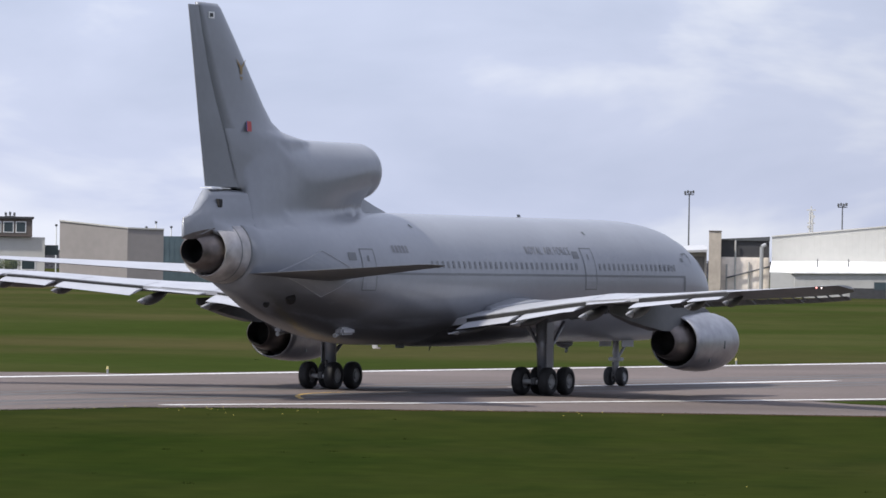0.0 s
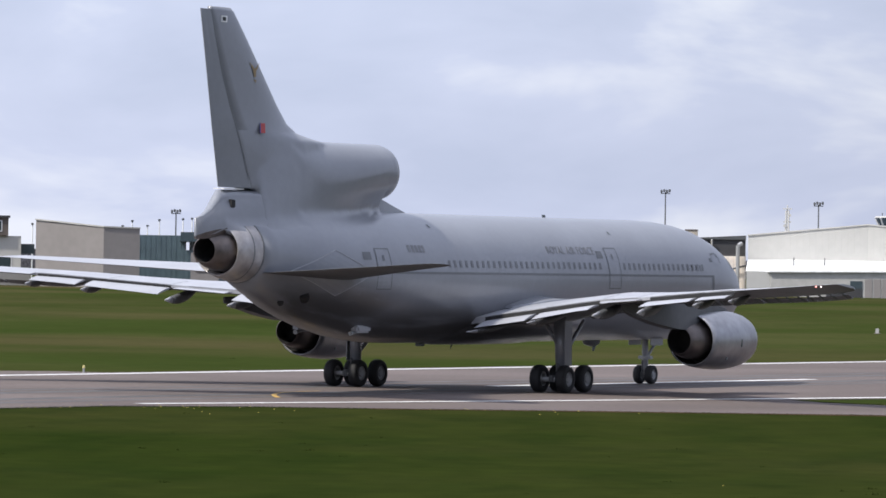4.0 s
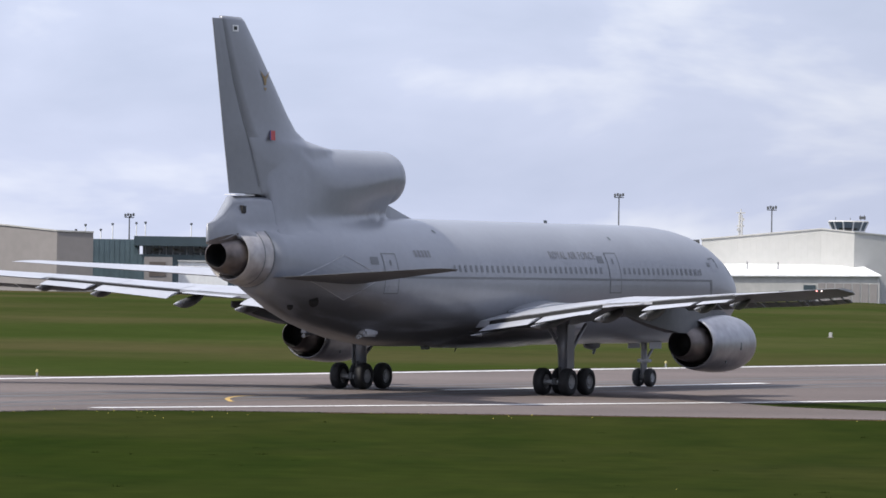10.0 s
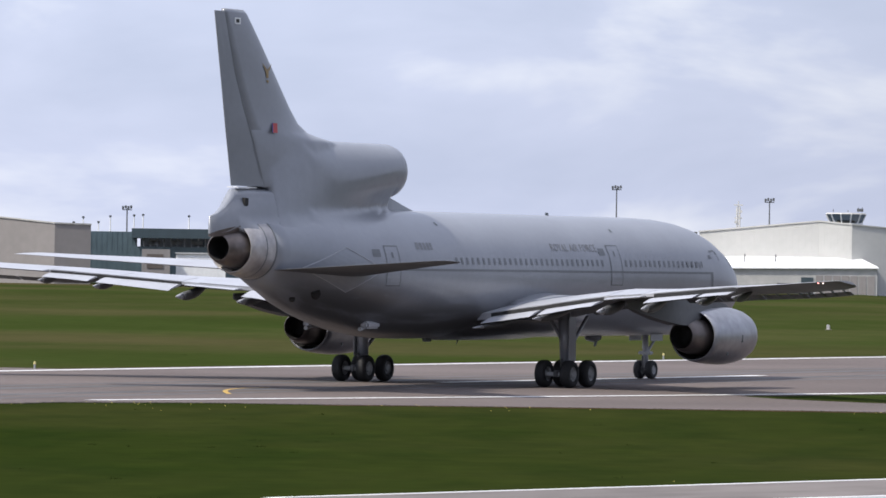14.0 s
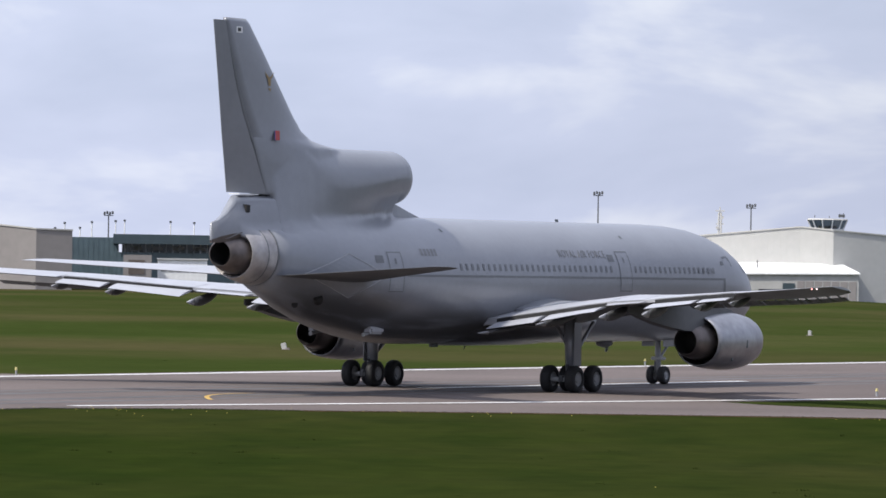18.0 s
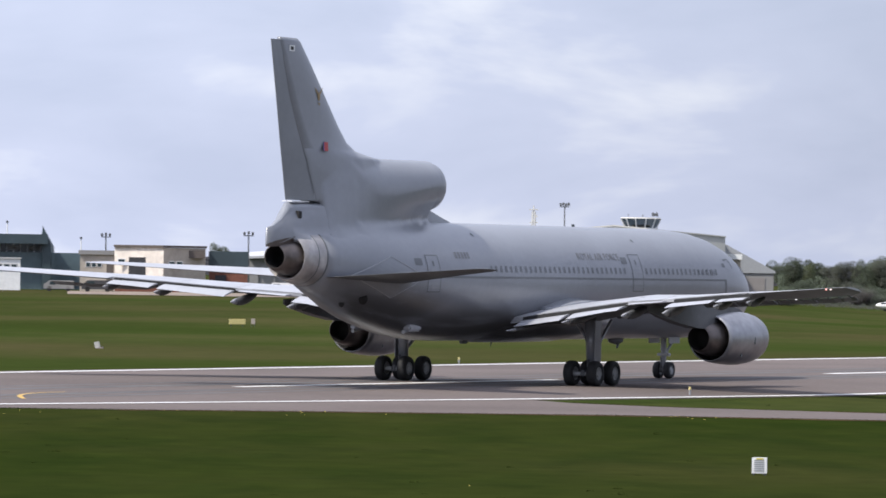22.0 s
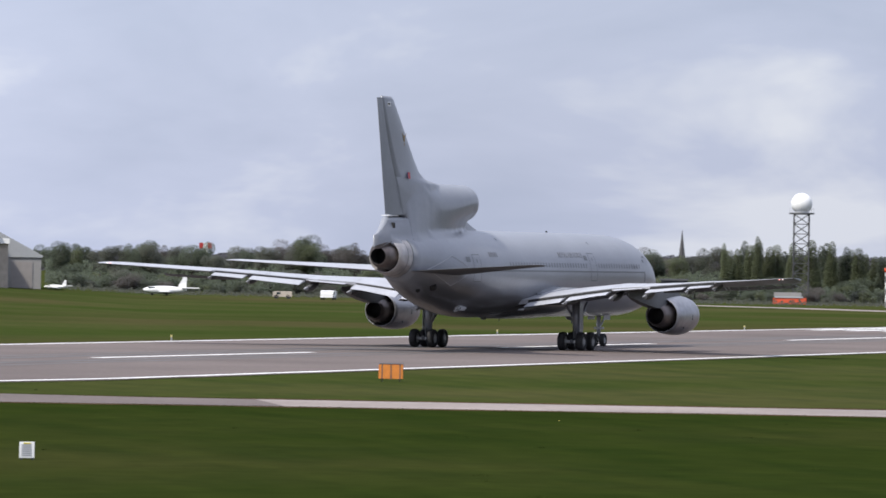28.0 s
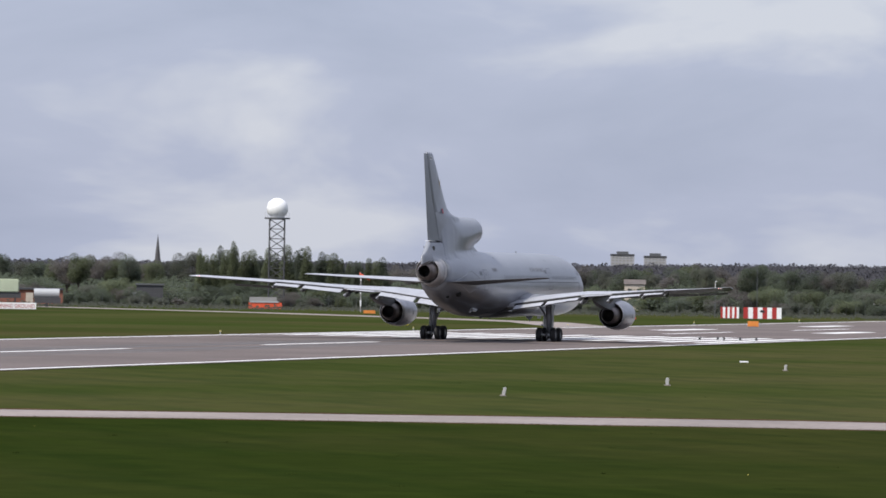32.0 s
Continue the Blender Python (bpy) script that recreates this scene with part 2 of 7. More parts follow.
def far_sward():
    """The grass beyond the taxiway is coloured paler than the near grass."""
    n, l = M["grass"].node_tree.nodes, M["grass"].node_tree.links
    b = n["Principled BSDF"]
    src = b.inputs["Base Color"].links[0].from_socket
    co = n.new("ShaderNodeTexCoord")
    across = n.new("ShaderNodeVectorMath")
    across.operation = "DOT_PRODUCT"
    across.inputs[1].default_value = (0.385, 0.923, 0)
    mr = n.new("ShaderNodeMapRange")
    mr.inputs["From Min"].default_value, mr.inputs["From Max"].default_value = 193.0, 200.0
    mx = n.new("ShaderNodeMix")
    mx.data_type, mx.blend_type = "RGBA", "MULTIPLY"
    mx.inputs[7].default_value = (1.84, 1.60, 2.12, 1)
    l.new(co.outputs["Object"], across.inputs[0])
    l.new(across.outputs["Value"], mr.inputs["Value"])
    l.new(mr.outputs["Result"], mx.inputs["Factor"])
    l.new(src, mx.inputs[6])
    # mowing and wear leave broad olive and brown bands along the runway
    band_map = n.new("ShaderNodeMapping")
    band_map.inputs["Rotation"].default_value = (0, 0, -HEADING_ANGLE)
    band_map.inputs["Scale"].default_value = (0.004, 0.012, 1.0)
    band = n.new("ShaderNodeTexNoise")
    band.inputs["Scale"].default_value, band.inputs["Detail"].default_value = 1.0, 1.5
    l.new(co.outputs["Object"], band_map.inputs["Vector"])
    l.new(band_map.outputs["Vector"], band.inputs["Vector"])
    worn = n.new("ShaderNodeValToRGB")
    worn.color_ramp.elements[0].position, worn.color_ramp.elements[0].color = 0.38, (0.93, 1.02, 0.92, 1)
    worn.color_ramp.elements[1].position, worn.color_ramp.elements[1].color = 0.64, (1.07, 0.96, 1.08, 1)
    l.new(band.outputs["Fac"], worn.inputs["Fac"])
    banded = n.new("ShaderNodeMix")
    banded.data_type, banded.blend_type = "RGBA", "MULTIPLY"
    beyond = n.new("ShaderNodeVectorMath")
    beyond.operation = "DOT_PRODUCT"
    beyond.inputs[1].default_value = (-math.sin(HEADING_ANGLE), math.cos(HEADING_ANGLE), 0)
    l.new(co.outputs["Object"], beyond.inputs[0])
    side = n.new("ShaderNodeMapRange")
    side.inputs["From Min"].default_value, side.inputs["From Max"].default_value = 150.0, 158.0
    l.new(beyond.outputs["Value"], side.inputs["Value"])
    l.new(side.outputs["Result"], banded.inputs["Factor"])
    l.new(mx.outputs[2], banded.inputs[6])
    l.new(worn.outputs["Color"], banded.inputs[7])
    # clumps of lusher and thinner turf, a few metres across
    last = banded.outputs[2]
    clump_map = n.new("ShaderNodeMapping")
    clump_map.inputs["Scale"].default_value = (1.0, 0.30, 1.0)
    l.new(co.outputs["Object"], clump_map.inputs["Vector"])
    for scale, lush in ((0.28, (0.78, 0.86, 0.86, 1)), (0.55, (1.10, 1.10, 1.04, 1))):
        t = n.new("ShaderNodeTexNoise")
        t.inputs["Scale"].default_value, t.inputs["Detail"].default_value = scale, 3
        l.new(clump_map.outputs["Vector"], t.inputs["Vector"])
        edge = n.new("ShaderNodeMapRange")
        edge.inputs["From Min"].default_value, edge.inputs["From Max"].default_value = 0.44, 0.66
        l.new(t.outputs["Fac"], edge.inputs["Value"])
        clump = n.new("ShaderNodeMix")
        clump.data_type, clump.blend_type = "RGBA", "MULTIPLY"
        clump.inputs[7].default_value = lush
        even = n.new("ShaderNodeMapRange")
        even.inputs["To Min"].default_value, even.inputs["To Max"].default_value = 1.0, 0.3
        l.new(side.outputs["Result"], even.inputs["Value"])
        weight = n.new("ShaderNodeMath")
        weight.operation = "MULTIPLY"
        l.new(edge.outputs["Result"], weight.inputs[0])
        l.new(even.outputs["Result"], weight.inputs[1])
        l.new(weight.outputs["Value"], clump.inputs["Factor"])
        l.new(last, clump.inputs[6])
        last = clump.outputs[2]
    l.new(last, b.inputs["Base Color"])


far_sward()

# ---- mesh helpers ----
def finish(name, bm, mat, smooth=False):
    me = bpy.data.meshes.new(name)
    bm.normal_update()
    bm.to_mesh(me)
    bm.free()
    for mm in (mat if isinstance(mat, (list, tuple)) else [mat]):
        me.materials.append(mm)
    if smooth:
        for f in me.polygons:
            f.use_smooth = True
    return me


def part(name, bm, mat, parent=None, label="", smooth=False, at=None):
    me = bm if isinstance(bm, bpy.types.Mesh) else finish(name, bm, mat, smooth)
    ob = new(name, me)
    if parent is not None:
        ob.parent = parent
    if at is not None:
        ob.matrix_basis = at
    if label:
        tagged(ob, label)
    return ob


def thing(name, m, label, category, group="", kind=""):
    ob = new(name)
    ob.empty_display_size = 0.3
    ob.matrix_world = m
    return tagged(ob, label, category, group, kind)


def box(bm, x0, x1, y0, y1, z0, z1, m=None, bevel=0.0):
    vs = [bm.verts.new((x, y, z)) for z in (z0, z1) for x, y in ((x0, y0), (x1, y0), (x1, y1), (x0, y1))]
    fs = [bm.faces.new([vs[i] for i in q]) for q in ((3, 2, 1, 0), (4, 5, 6, 7), (0, 1, 5, 4), (1, 2, 6, 5), (2, 3, 7, 6), (3, 0, 4, 7))]
    if bevel:
        es = list({e for f in fs for e in f.edges})
        r = bmesh.ops.bevel(bm, geom=es, offset=bevel, segments=2, affect="EDGES")
        vs = list({v for f in r["faces"] for v in f.verts} | {v for v in vs if v.is_valid})
    if m is not None:
        for v in vs:
            if v.is_valid:
                v.co = m @ v.co
    return bm


def boxed(*a, **k):
    return box(bmesh.new(), *a, **k)


def tube(bm, p, q, r0, r1=None, n=10, caps=True):
    r1 = r0 if r1 is None else r1
    p, q = Vector(p), Vector(q)
    d = (q - p).normalized()
    u = d.orthogonal().normalized()
    v = d.cross(u)
    a = [bm.verts.new(p + (u * math.cos(t) + v * math.sin(t)) * r0) for t in (2 * math.pi * i / n for i in range(n))]
    b = [bm.verts.new(q + (u * math.cos(t) + v * math.sin(t)) * r1) for t in (2 * math.pi * i / n for i in range(n))]
    for i in range(n):
        bm.faces.new((a[i], a[(i + 1) % n], b[(i + 1) % n], b[i]))
    if caps:
        bm.faces.new(a[::-1])
        bm.faces.new(b)
    return bm


def tubed(*a, **k):
    return tube(bmesh.new(), *a, **k)


def loft(bm, rings, closed=True, cap0=True, cap1=True):
    """Skin a list of rings, each a list of points of one length."""
    vr = [[bm.verts.new(p) for p in r] for r in rings]
    n = len(rings[0])
    for a, b in zip(vr, vr[1:]):
        for i in range(n if closed else n - 1):
            bm.faces.new((a[i], a[(i + 1) % n], b[(i + 1) % n], b[i]))
    if cap0:
        bm.faces.new(vr[0][::-1])
    if cap1:
        bm.faces.new(vr[-1])
    return bm


def spun(profile, axis_x=True, n=40, centre=(0, 0, 0), cap0=False, cap1=False):
    """A body of revolution round the x axis; profile is (x, r)."""
    bm = bmesh.new()
    rings = [[(centre[0] + x, centre[1] + r * math.sin(2 * math.pi * i / n), centre[2] + r * math.cos(2 * math.pi * i / n)) for i in range(n)] for x, r in profile]
    return loft(bm, rings, cap0=cap0, cap1=cap1)


def lerp(v, table):
    """Smoothly piecewise-linear look-up of v in rows (key, value...)."""
    if v <= table[0][0]:
        return table[0][1:]
    for a, b in zip(table, table[1:]):
        if v <= b[0]:
            k = (v - a[0]) / (b[0] - a[0])
            return tuple(x + (y - x) * k for x, y in zip(a[1:], b[1:]))
    return table[-1][1:]


def smooth01(v):
    v = min(1.0, max(0.0, v))
    return v * v * (3 - 2 * v)


# ---- plan: the runway's own directions ----
HEADING = HEADING_ANGLE
ALONG = Vector((math.cos(HEADING), math.sin(HEADING), 0))
RIGHT = Vector((math.sin(HEADING), -math.cos(HEADING), 0))
MID = -131.36


def rw(a, c, z=0.0):
    return ALONG * a + RIGHT * c + Vector((0, 0, z))


def ramp(x):
    """Height of the unseen access road, sloped so the lorry's roof fits the camera's view."""
    return 0.0306 * min(107.0, max(0.0, x + 33.0))


def land(x, y):
    """Height of the grass: level at the runway, rising a little towards the hangars, with a bank at the stand."""
    d = math.hypot(x, y)
    az = math.degrees(math.atan2(x, y))
    z = 1.7 * smooth01((d - 360) / 330) * smooth01((8.3 - az) / 3.6) * smooth01((az + 60) / 20)
    away = abs(y - 34.5 - 0.0743 * x)
    z += ramp(x) * smooth01((17 - away) / 12) * smooth01((130 - x) / 30) if x > -33 else 0.0
    return z + 4.2 * smooth01((20 - d) / 12)


def bearing(az, d, z=None):
    a = radians(az)
    x, y = d * math.sin(a), d * math.cos(a)
    return Vector((x, y, land(x, y) if z is None else z))


def facing(az, d, turn=0.0, z=None):
    """A pose at that bearing whose x axis points right and y axis away, as seen from the stand."""
    p = bearing(az, d, z)
    return pose(p.x, p.y, p.z, 0, 0, -az + turn)


# ---- ground ----
def build_ground():
    radii = [0.5, 6, 10, 14, 18, 22, 25, 28, 31, 34, 37, 40, 43, 46, 50, 55, 60, 66, 73, 80, 88, 100, 115, 130, 160, 200, 240, 280, 320, 360, 400, 450, 500, 550, 600, 650, 700, 760, 850, 1000, 1300, 1800, 2600, 3600, 4700]
    n = 144
    verts, faces = [], []
    for r in radii:
        for i in range(n):
            t = 2 * math.pi * i / n
            x, y = r * math.sin(t), r * math.cos(t)
            verts.append((x, y, land(x, y)))
    for k in range(len(radii) - 1):
        for i in range(n):
            j = (i + 1) % n
            faces.append((k * n + i, (k + 1) * n + i, (k + 1) * n + j, k * n + j)[::-1])
    faces.append(tuple(range(n))[::-1])
    me = bpy.data.meshes.new("ground")
    me.from_pydata(verts, [], faces)
    me.materials.append(M["grass"])
    for f in me.polygons:
        f.use_smooth = True
    tagged(new("ground", me), "mown airfield grass with worn brownish patches", "grass", kind="structure")


build_ground()


def ribbon(name, left, right, z, mat, label, category, kind="structure", parent=None, thick=0.05):
    """A paved strip between two chains of plan points, with a thickness."""
    bm = bmesh.new()
    top = [[bm.verts.new((p[0], p[1], z)) for p in (a, b)] for a, b in zip(left, right)]
    low = [[bm.verts.new((p[0], p[1], z - thick)) for p in (a, b)] for a, b in zip(left, right)]
    for i in range(len(top) - 1):
        bm.faces.new((top[i][0], top[i][1], top[i + 1][1], top[i + 1][0]))
        bm.faces.new((low[i][0], top[i][0], top[i + 1][0], low[i + 1][0]))
        bm.faces.new((top[i][1], low[i][1], low[i + 1][1], top[i + 1][1]))
    bm.faces.new((low[0][1], top[0][1], top[0][0], low[0][0]))
    bm.faces.new((low[-1][0], top[-1][0], top[-1][1], low[-1][1]))
    bmesh.ops.recalc_face_normals(bm, faces=bm.faces)
    if sum(f.normal.z for f in bm.faces) < 0:
        bmesh.ops.reverse_faces(bm, faces=bm.faces)
    ob = part(name, bm, mat, parent)
    return tagged(ob, label, category, kind=kind) if parent is None else ob


def wobble(a, size, scale=0.13):
    return size * (noise.noise(Vector((a * scale, 3.1, 0.7))) + 0.5 * noise.noise(Vector((a * scale * 4.1, 9.1, 2.7))))


def near_line(a):
    return -108.4 - (13.8 * ((212 - a) / 57.5) ** 1.3 if a < 212 else 0)


STATIONS = [-300 + 8 * i for i in range(60)] + [180 + 3 * i for i in range(100)] + [480 + 20 * i for i in range(130)]
runway = ribbon("runway", [rw(a, -156.0 + wobble(a, 0.25)) for a in STATIONS], [rw(a, min(-107.3, near_line(max(a, 152)) + 1.1) + wobble(a + 900, 0.3)) for a in STATIONS], 0.03, M["asphalt"], "grey asphalt runway with worn tyre marks", "runway")

NEAR_EDGE = [(-220, -105), (-60, 128), (-30, 171.5), (-19.3, 187.2), (-14.5, 193.3), (-9, 195.4), (-4.4, 195.6), (4.7, 196.7), (15.1, 197.2), (19.5, 196.7), (27, 195.3), (31.5, 194.1), (36, 192.9), (48.5, 190.0), (60.5, 186.2), (71, 182.4), (110, 163), (190, 128)]
FAR_EDGE = [(-260, -85), (-95, 155), (-60, 206), (-45, 228), (-36, 240), (-30, 246), (-22, 250), (5, 240), (15.0, 214.0), (18.8, 209.6), (26.8, 205.2), (31.8, 203.6), (36.8, 202.0), (50.3, 198.4), (63.7, 195.0), (75, 191.5), (114, 171), (195, 136)]


def chain(pts, n=16, rough=0.25):
    out = []
    for k, (a, b) in enumerate(zip(pts, pts[1:])):
        for i in range(n):
            t = i / n
            p = Vector((*a, 0)).lerp(Vector((*b, 0)), t)
            if k:
                out.append((p.x + wobble(p.x * 3 + p.y, rough), p.y + wobble(p.y * 3 - p.x + 50, rough)))
            else:
                out.append((p.x, p.y))
    return out + [pts[-1]]


ribbon("taxiway", chain(FAR_EDGE[:12]), chain(NEAR_EDGE[:12]), 0.024, M["asphalt"], "grey asphalt taxiway joining the runway", "taxiway")
ribbon("taxiway_strip", chain(FAR_EDGE[11:]), chain(NEAR_EDGE[11:]), 0.026, M["concrete"], "pale concrete taxiway strip beside the grass", "taxiway")
# the grass is worn to bare earth along both edges of the strip
ribbon("worn_verge", [(x, y + 0.75 + 1.5 * smooth01((x - 22) / 12) + wobble(x * 2.3, 0.8)) for x, y in chain(FAR_EDGE[8:])], [(x, y - 0.3) for x, y in chain(FAR_EDGE[8:])], 0.012, M["verge"], "worn brown earth along the strip edge", "verge")
ribbon("worn_verge", [(x, y + 0.3) for x, y in chain(NEAR_EDGE[6:])], [(x, y - 0.7 + wobble(x * 2.1 + 40, 0.5)) for x, y in chain(NEAR_EDGE[6:])], 0.012, M["verge"], "worn brown earth along the strip edge", "verge")
ribbon("crossing_road", chain([(172, 512), (186, 560), (196, 605), (193, 640), (184, 690), (150, 790), (60, 900)], 6), chain([(180, 510), (194, 558), (204, 604), (201, 642), (192, 693), (158, 796), (66, 908)], 6), 0.022, M["concrete"], "pale concrete service road beyond the runway", "road")

# painted marks on the runway
def line(a0, a1, c0, width, step=6.0, name="painted_line", follow=None):
    n = max(1, int((a1 - a0) / step))
    st = [a0 + (a1 - a0) * i / n for i in range(n + 1)]
    f = follow or (lambda a: c0)
    bm = bmesh.new()
    vs = [(bm.verts.new(rw(a, f(a) - width / 2, 0.036)), bm.verts.new(rw(a, f(a) + width / 2, 0.036))) for a in st]
    for p, q in zip(vs, vs[1:]):
        bm.faces.new((p[1], p[0], q[0], q[1])[::-1])
    for fc in bm.faces:
        if fc.normal.z < 0:
            fc.normal_flip()
    bmesh.ops.recalc_face_normals(bm, faces=bm.faces)
    if bm.faces and sum(fc.normal.z for fc in bm.faces) < 0:
        bmesh.ops.reverse_faces(bm, faces=bm.faces)
    return part(name, bm, M["paint_white"], runway)


line(-260, 2600, -154.4, 0.95, 10, "edge_line")
line(154.5, 230, 0, 0.75, 3, "edge_line", near_line)
line(230, 2600, -108.4, 0.75, 10, "edge_line")
for k in range(0, 4):
    line(193 + 61 * k, 223 + 61 * k, MID, 0.9, 10, "centre_dash")
for k in range(6):
    for s in (-1, 1):
        line(441, 483, MID + s * (2.2 + 3.6 * k), 1.7, 14, "threshold_bar")
for k in range(3):
    line(540 + 75 * k, 562 + 75 * k, MID - 9.5, 3.0, 20, "touchdown_bar")
    line(540 + 75 * k, 562 + 75 * k, MID + 9.5, 3.0, 20, "touchdown_bar")
for k in range(8):
    line(505 + 61 * k, 535 + 61 * k, MID, 0.9, 10, "centre_dash")

# the curved yellow lead-in mark and old tyre rubber
def curve_mark(pts, width, mat, name, z=0.038):
    bm = bmesh.new()
    prev = None
    for i, (a, c) in enumerate(pts):
        b = pts[min(i + 1, len(pts) - 1)]
        p0 = pts[max(i - 1, 0)]
        d = Vector((b[0] - p0[0], b[1] - p0[1], 0)).normalized()
        nrm = Vector((-d.y, d.x, 0)) * width / 2
        q = (bm.verts.new(rw(a + nrm.x, c + nrm.y, z)), bm.verts.new(rw(a - nrm.x, c - nrm.y, z)))
        if prev:
            bm.faces.new((prev[0], prev[1], q[1], q[0]))
        prev = q
    bmesh.ops.recalc_face_normals(bm, faces=bm.faces)
    if sum(fc.normal.z for fc in bm.faces) < 0:
        bmesh.ops.reverse_faces(bm, faces=bm.faces)
    return part(name, bm, mat, runway)


curve_mark([(167 + 0.45 * i, -124.6 - 5.4 * math.sin(min(1.0, i / 22) * math.pi / 2)) for i in range(24)], 0.22, M["paint_yellow"], "lead_in_line")
for c0, wd in ((-134.4, 1.5), (-128.4, 1.4), (-137.3, 0.9), (-125.6, 0.9)):
    pts = [(120 + 14 * i, c0 + wobble(i * 3 + c0, 0.5)) for i in range(24)]
    curve_mark(pts, wd, M["rubber_mark"], "tyre_mark", 0.033)


# ---- the aircraft; x forward, y to its left, z up, origin on the ground between the main wheels ----
FUSE = [
    (-19.25, 6.26, 1.37, 1.37), (-18.3, 6.08, 1.56, 1.6), (-17.2, 5.92, 1.78, 1.86), (-16.0, 5.74, 2.08, 2.14), (-14.5, 5.56, 2.36, 2.40), (-13.0, 5.41, 2.58, 2.60),
    (-11.5, 5.30, 2.75, 2.76), (-10.0, 5.22, 2.86, 2.87), (-8.5, 5.18, 2.93, 2.93), (-6.5, 5.16, 2.95, 2.95), (-3, 5.16, 2.95, 2.95), (1, 5.16, 2.95, 2.95), (5, 5.16, 2.95, 2.95), (9, 5.16, 2.95, 2.95),
    (13, 5.17, 2.95, 2.95), (16.5, 5.17, 2.95, 2.95), (18.5, 5.15, 2.93, 2.93), (20.2, 5.09, 2.87, 2.87), (21.7, 5.0, 2.76, 2.75), (23.0, 4.89, 2.58, 2.55), (24.2, 4.76, 2.32, 2.26),
    (25.2, 4.65, 2.0, 1.92), (26.0, 4.56, 1.62, 1.54), (26.7, 4.49, 1.16, 1.10), (27.15, 4.45, 0.72, 0.68), (27.38, 4.43, 0.36, 0.34), (27.46, 4.42, 0.04, 0.04)]


def side_y(x, z):
    """Half width of the fuselage at station x and height z."""
    zc, ry, rz = lerp(x, FUSE)
    k = (z - zc) / rz
    return ry * math.sqrt(max(0.0, 1 - k * k))


def ellipse(x, zc, ry, rz, n=56):
    return [(x, ry * math.sin(2 * math.pi * i / n), zc + rz * math.cos(2 * math.pi * i / n)) for i in range(n)]


def skin_patch(x0, x1, z0, z1, side, out=0.012, nx=8, nz=6):
    """A thin patch that follows the fuselage skin."""
    bm = bmesh.new()
    g = []
    for i in range(nx + 1):
        x = x0 + (x1 - x0) * i / nx
        g.append([bm.verts.new((x, side * (side_y(x, z0 + (z1 - z0) * j / nz) + out), z0 + (z1 - z0) * j / nz)) for j in range(nz + 1)])
    for i in range(nx):
        for j in range(nz):
            q = (g[i][j], g[i + 1][j], g[i + 1][j + 1], g[i][j + 1])
            bm.faces.new(q if side < 0 else q[::-1])
    return bm


def skin_frame(x0, x1, z0, z1, side, w=0.05, out=0.014):
    """A thin outline, as of a door, on the fuselage skin."""
    bm = bmesh.new()
    for a in ((x0, x1, z1 - w, z1), (x0, x1, z0, z0 + w), (x0, x0 + w, z0 + w, z1 - w), (x1 - w, x1, z0 + w, z1 - w)):
        tmp = skin_patch(*a, side, out, 2, 10)
        me = bpy.data.meshes.new("tmp")
        tmp.to_mesh(me)
        tmp.free()
        bm.from_mesh(me)
        bpy.data.meshes.remove(me)
    return bm


def airfoil(chord, tc, n=12, cut=1.0):
    """Closed section, x from 0 at the leading edge to -chord, up to the cut part of the chord."""
    xs = [cut * (1 - math.cos(math.pi * i / n)) / 2 for i in range(n + 1)]

    def half(x):
        return 5 * tc * (0.2969 * math.sqrt(x) - 0.126 * x - 0.3516 * x * x + 0.2843 * x ** 3 - 0.1015 * x ** 4)
    up = [(-x * chord, half(x) * chord * 1.05 + 0.012 * chord * math.sin(math.pi * x)) for x in xs]
    lo = [(-x * chord, -half(x) * chord * 0.95 + 0.012 * chord * math.sin(math.pi * x) - 0.004) for x in xs]
    return up + lo[::-1][:-1]


WING = [  # span, leading edge, trailing edge, height of trailing edge, incidence in degrees, thickness ratio
    (0.0, 8.2, -3.8, 2.95, 1.8, 0.105), (3.0, 6.2, -3.80, 3.28, 1.8, 0.100), (6.0, 4.1, -4.05, 3.76, 1.9, 0.100), (9.2, 1.9, -4.4, 4.28, 1.4, 0.100), (12.5, -0.4, -5.6, 4.55, 0.0, 0.095),
    (17.0, -3.7, -7.75, 4.97, -2.4, 0.09), (18.25, -4.6, -8.42, 5.06, -3.0, 0.09), (21.5, -7.0, -10.3, 5.28, -4.6, 0.085), (24.0, -9.0, -11.9, 5.45, -5.2, 0.085), (24.75, -9.75, -12.2, 5.50, -5.2, 0.08), (25.05, -10.6, -12.2, 5.52, -5.0, 0.06)]
SAG = 0.011  # the right wing is set a little lower to fit the camera's view


CUT = 0.88


def wing_at(y):
    le, te, zt, inc, tc = lerp(abs(y), WING)
    if y > 0:
        inc = max(inc, -0.5)  # the left wing is less twisted to fit the camera's view
    return le, te, zt + SAG * min(0.0, y), inc, tc, le - te


def wing_point(y, k, up=0.0):
    le, te, zt, inc, tc, ch = wing_at(y)
    return Vector((le - k * ch, y, zt + (1 - k) * ch * math.tan(radians(inc)) + up))


def wing_section(y, cut=1.0):
    le, te, zt, inc, tc, ch = wing_at(y)
    out = []
    for px, pz in airfoil(ch, tc, 12, cut):
        out.append((le + px, y, zt + (ch + px) * math.tan(radians(inc)) + pz))
    return out


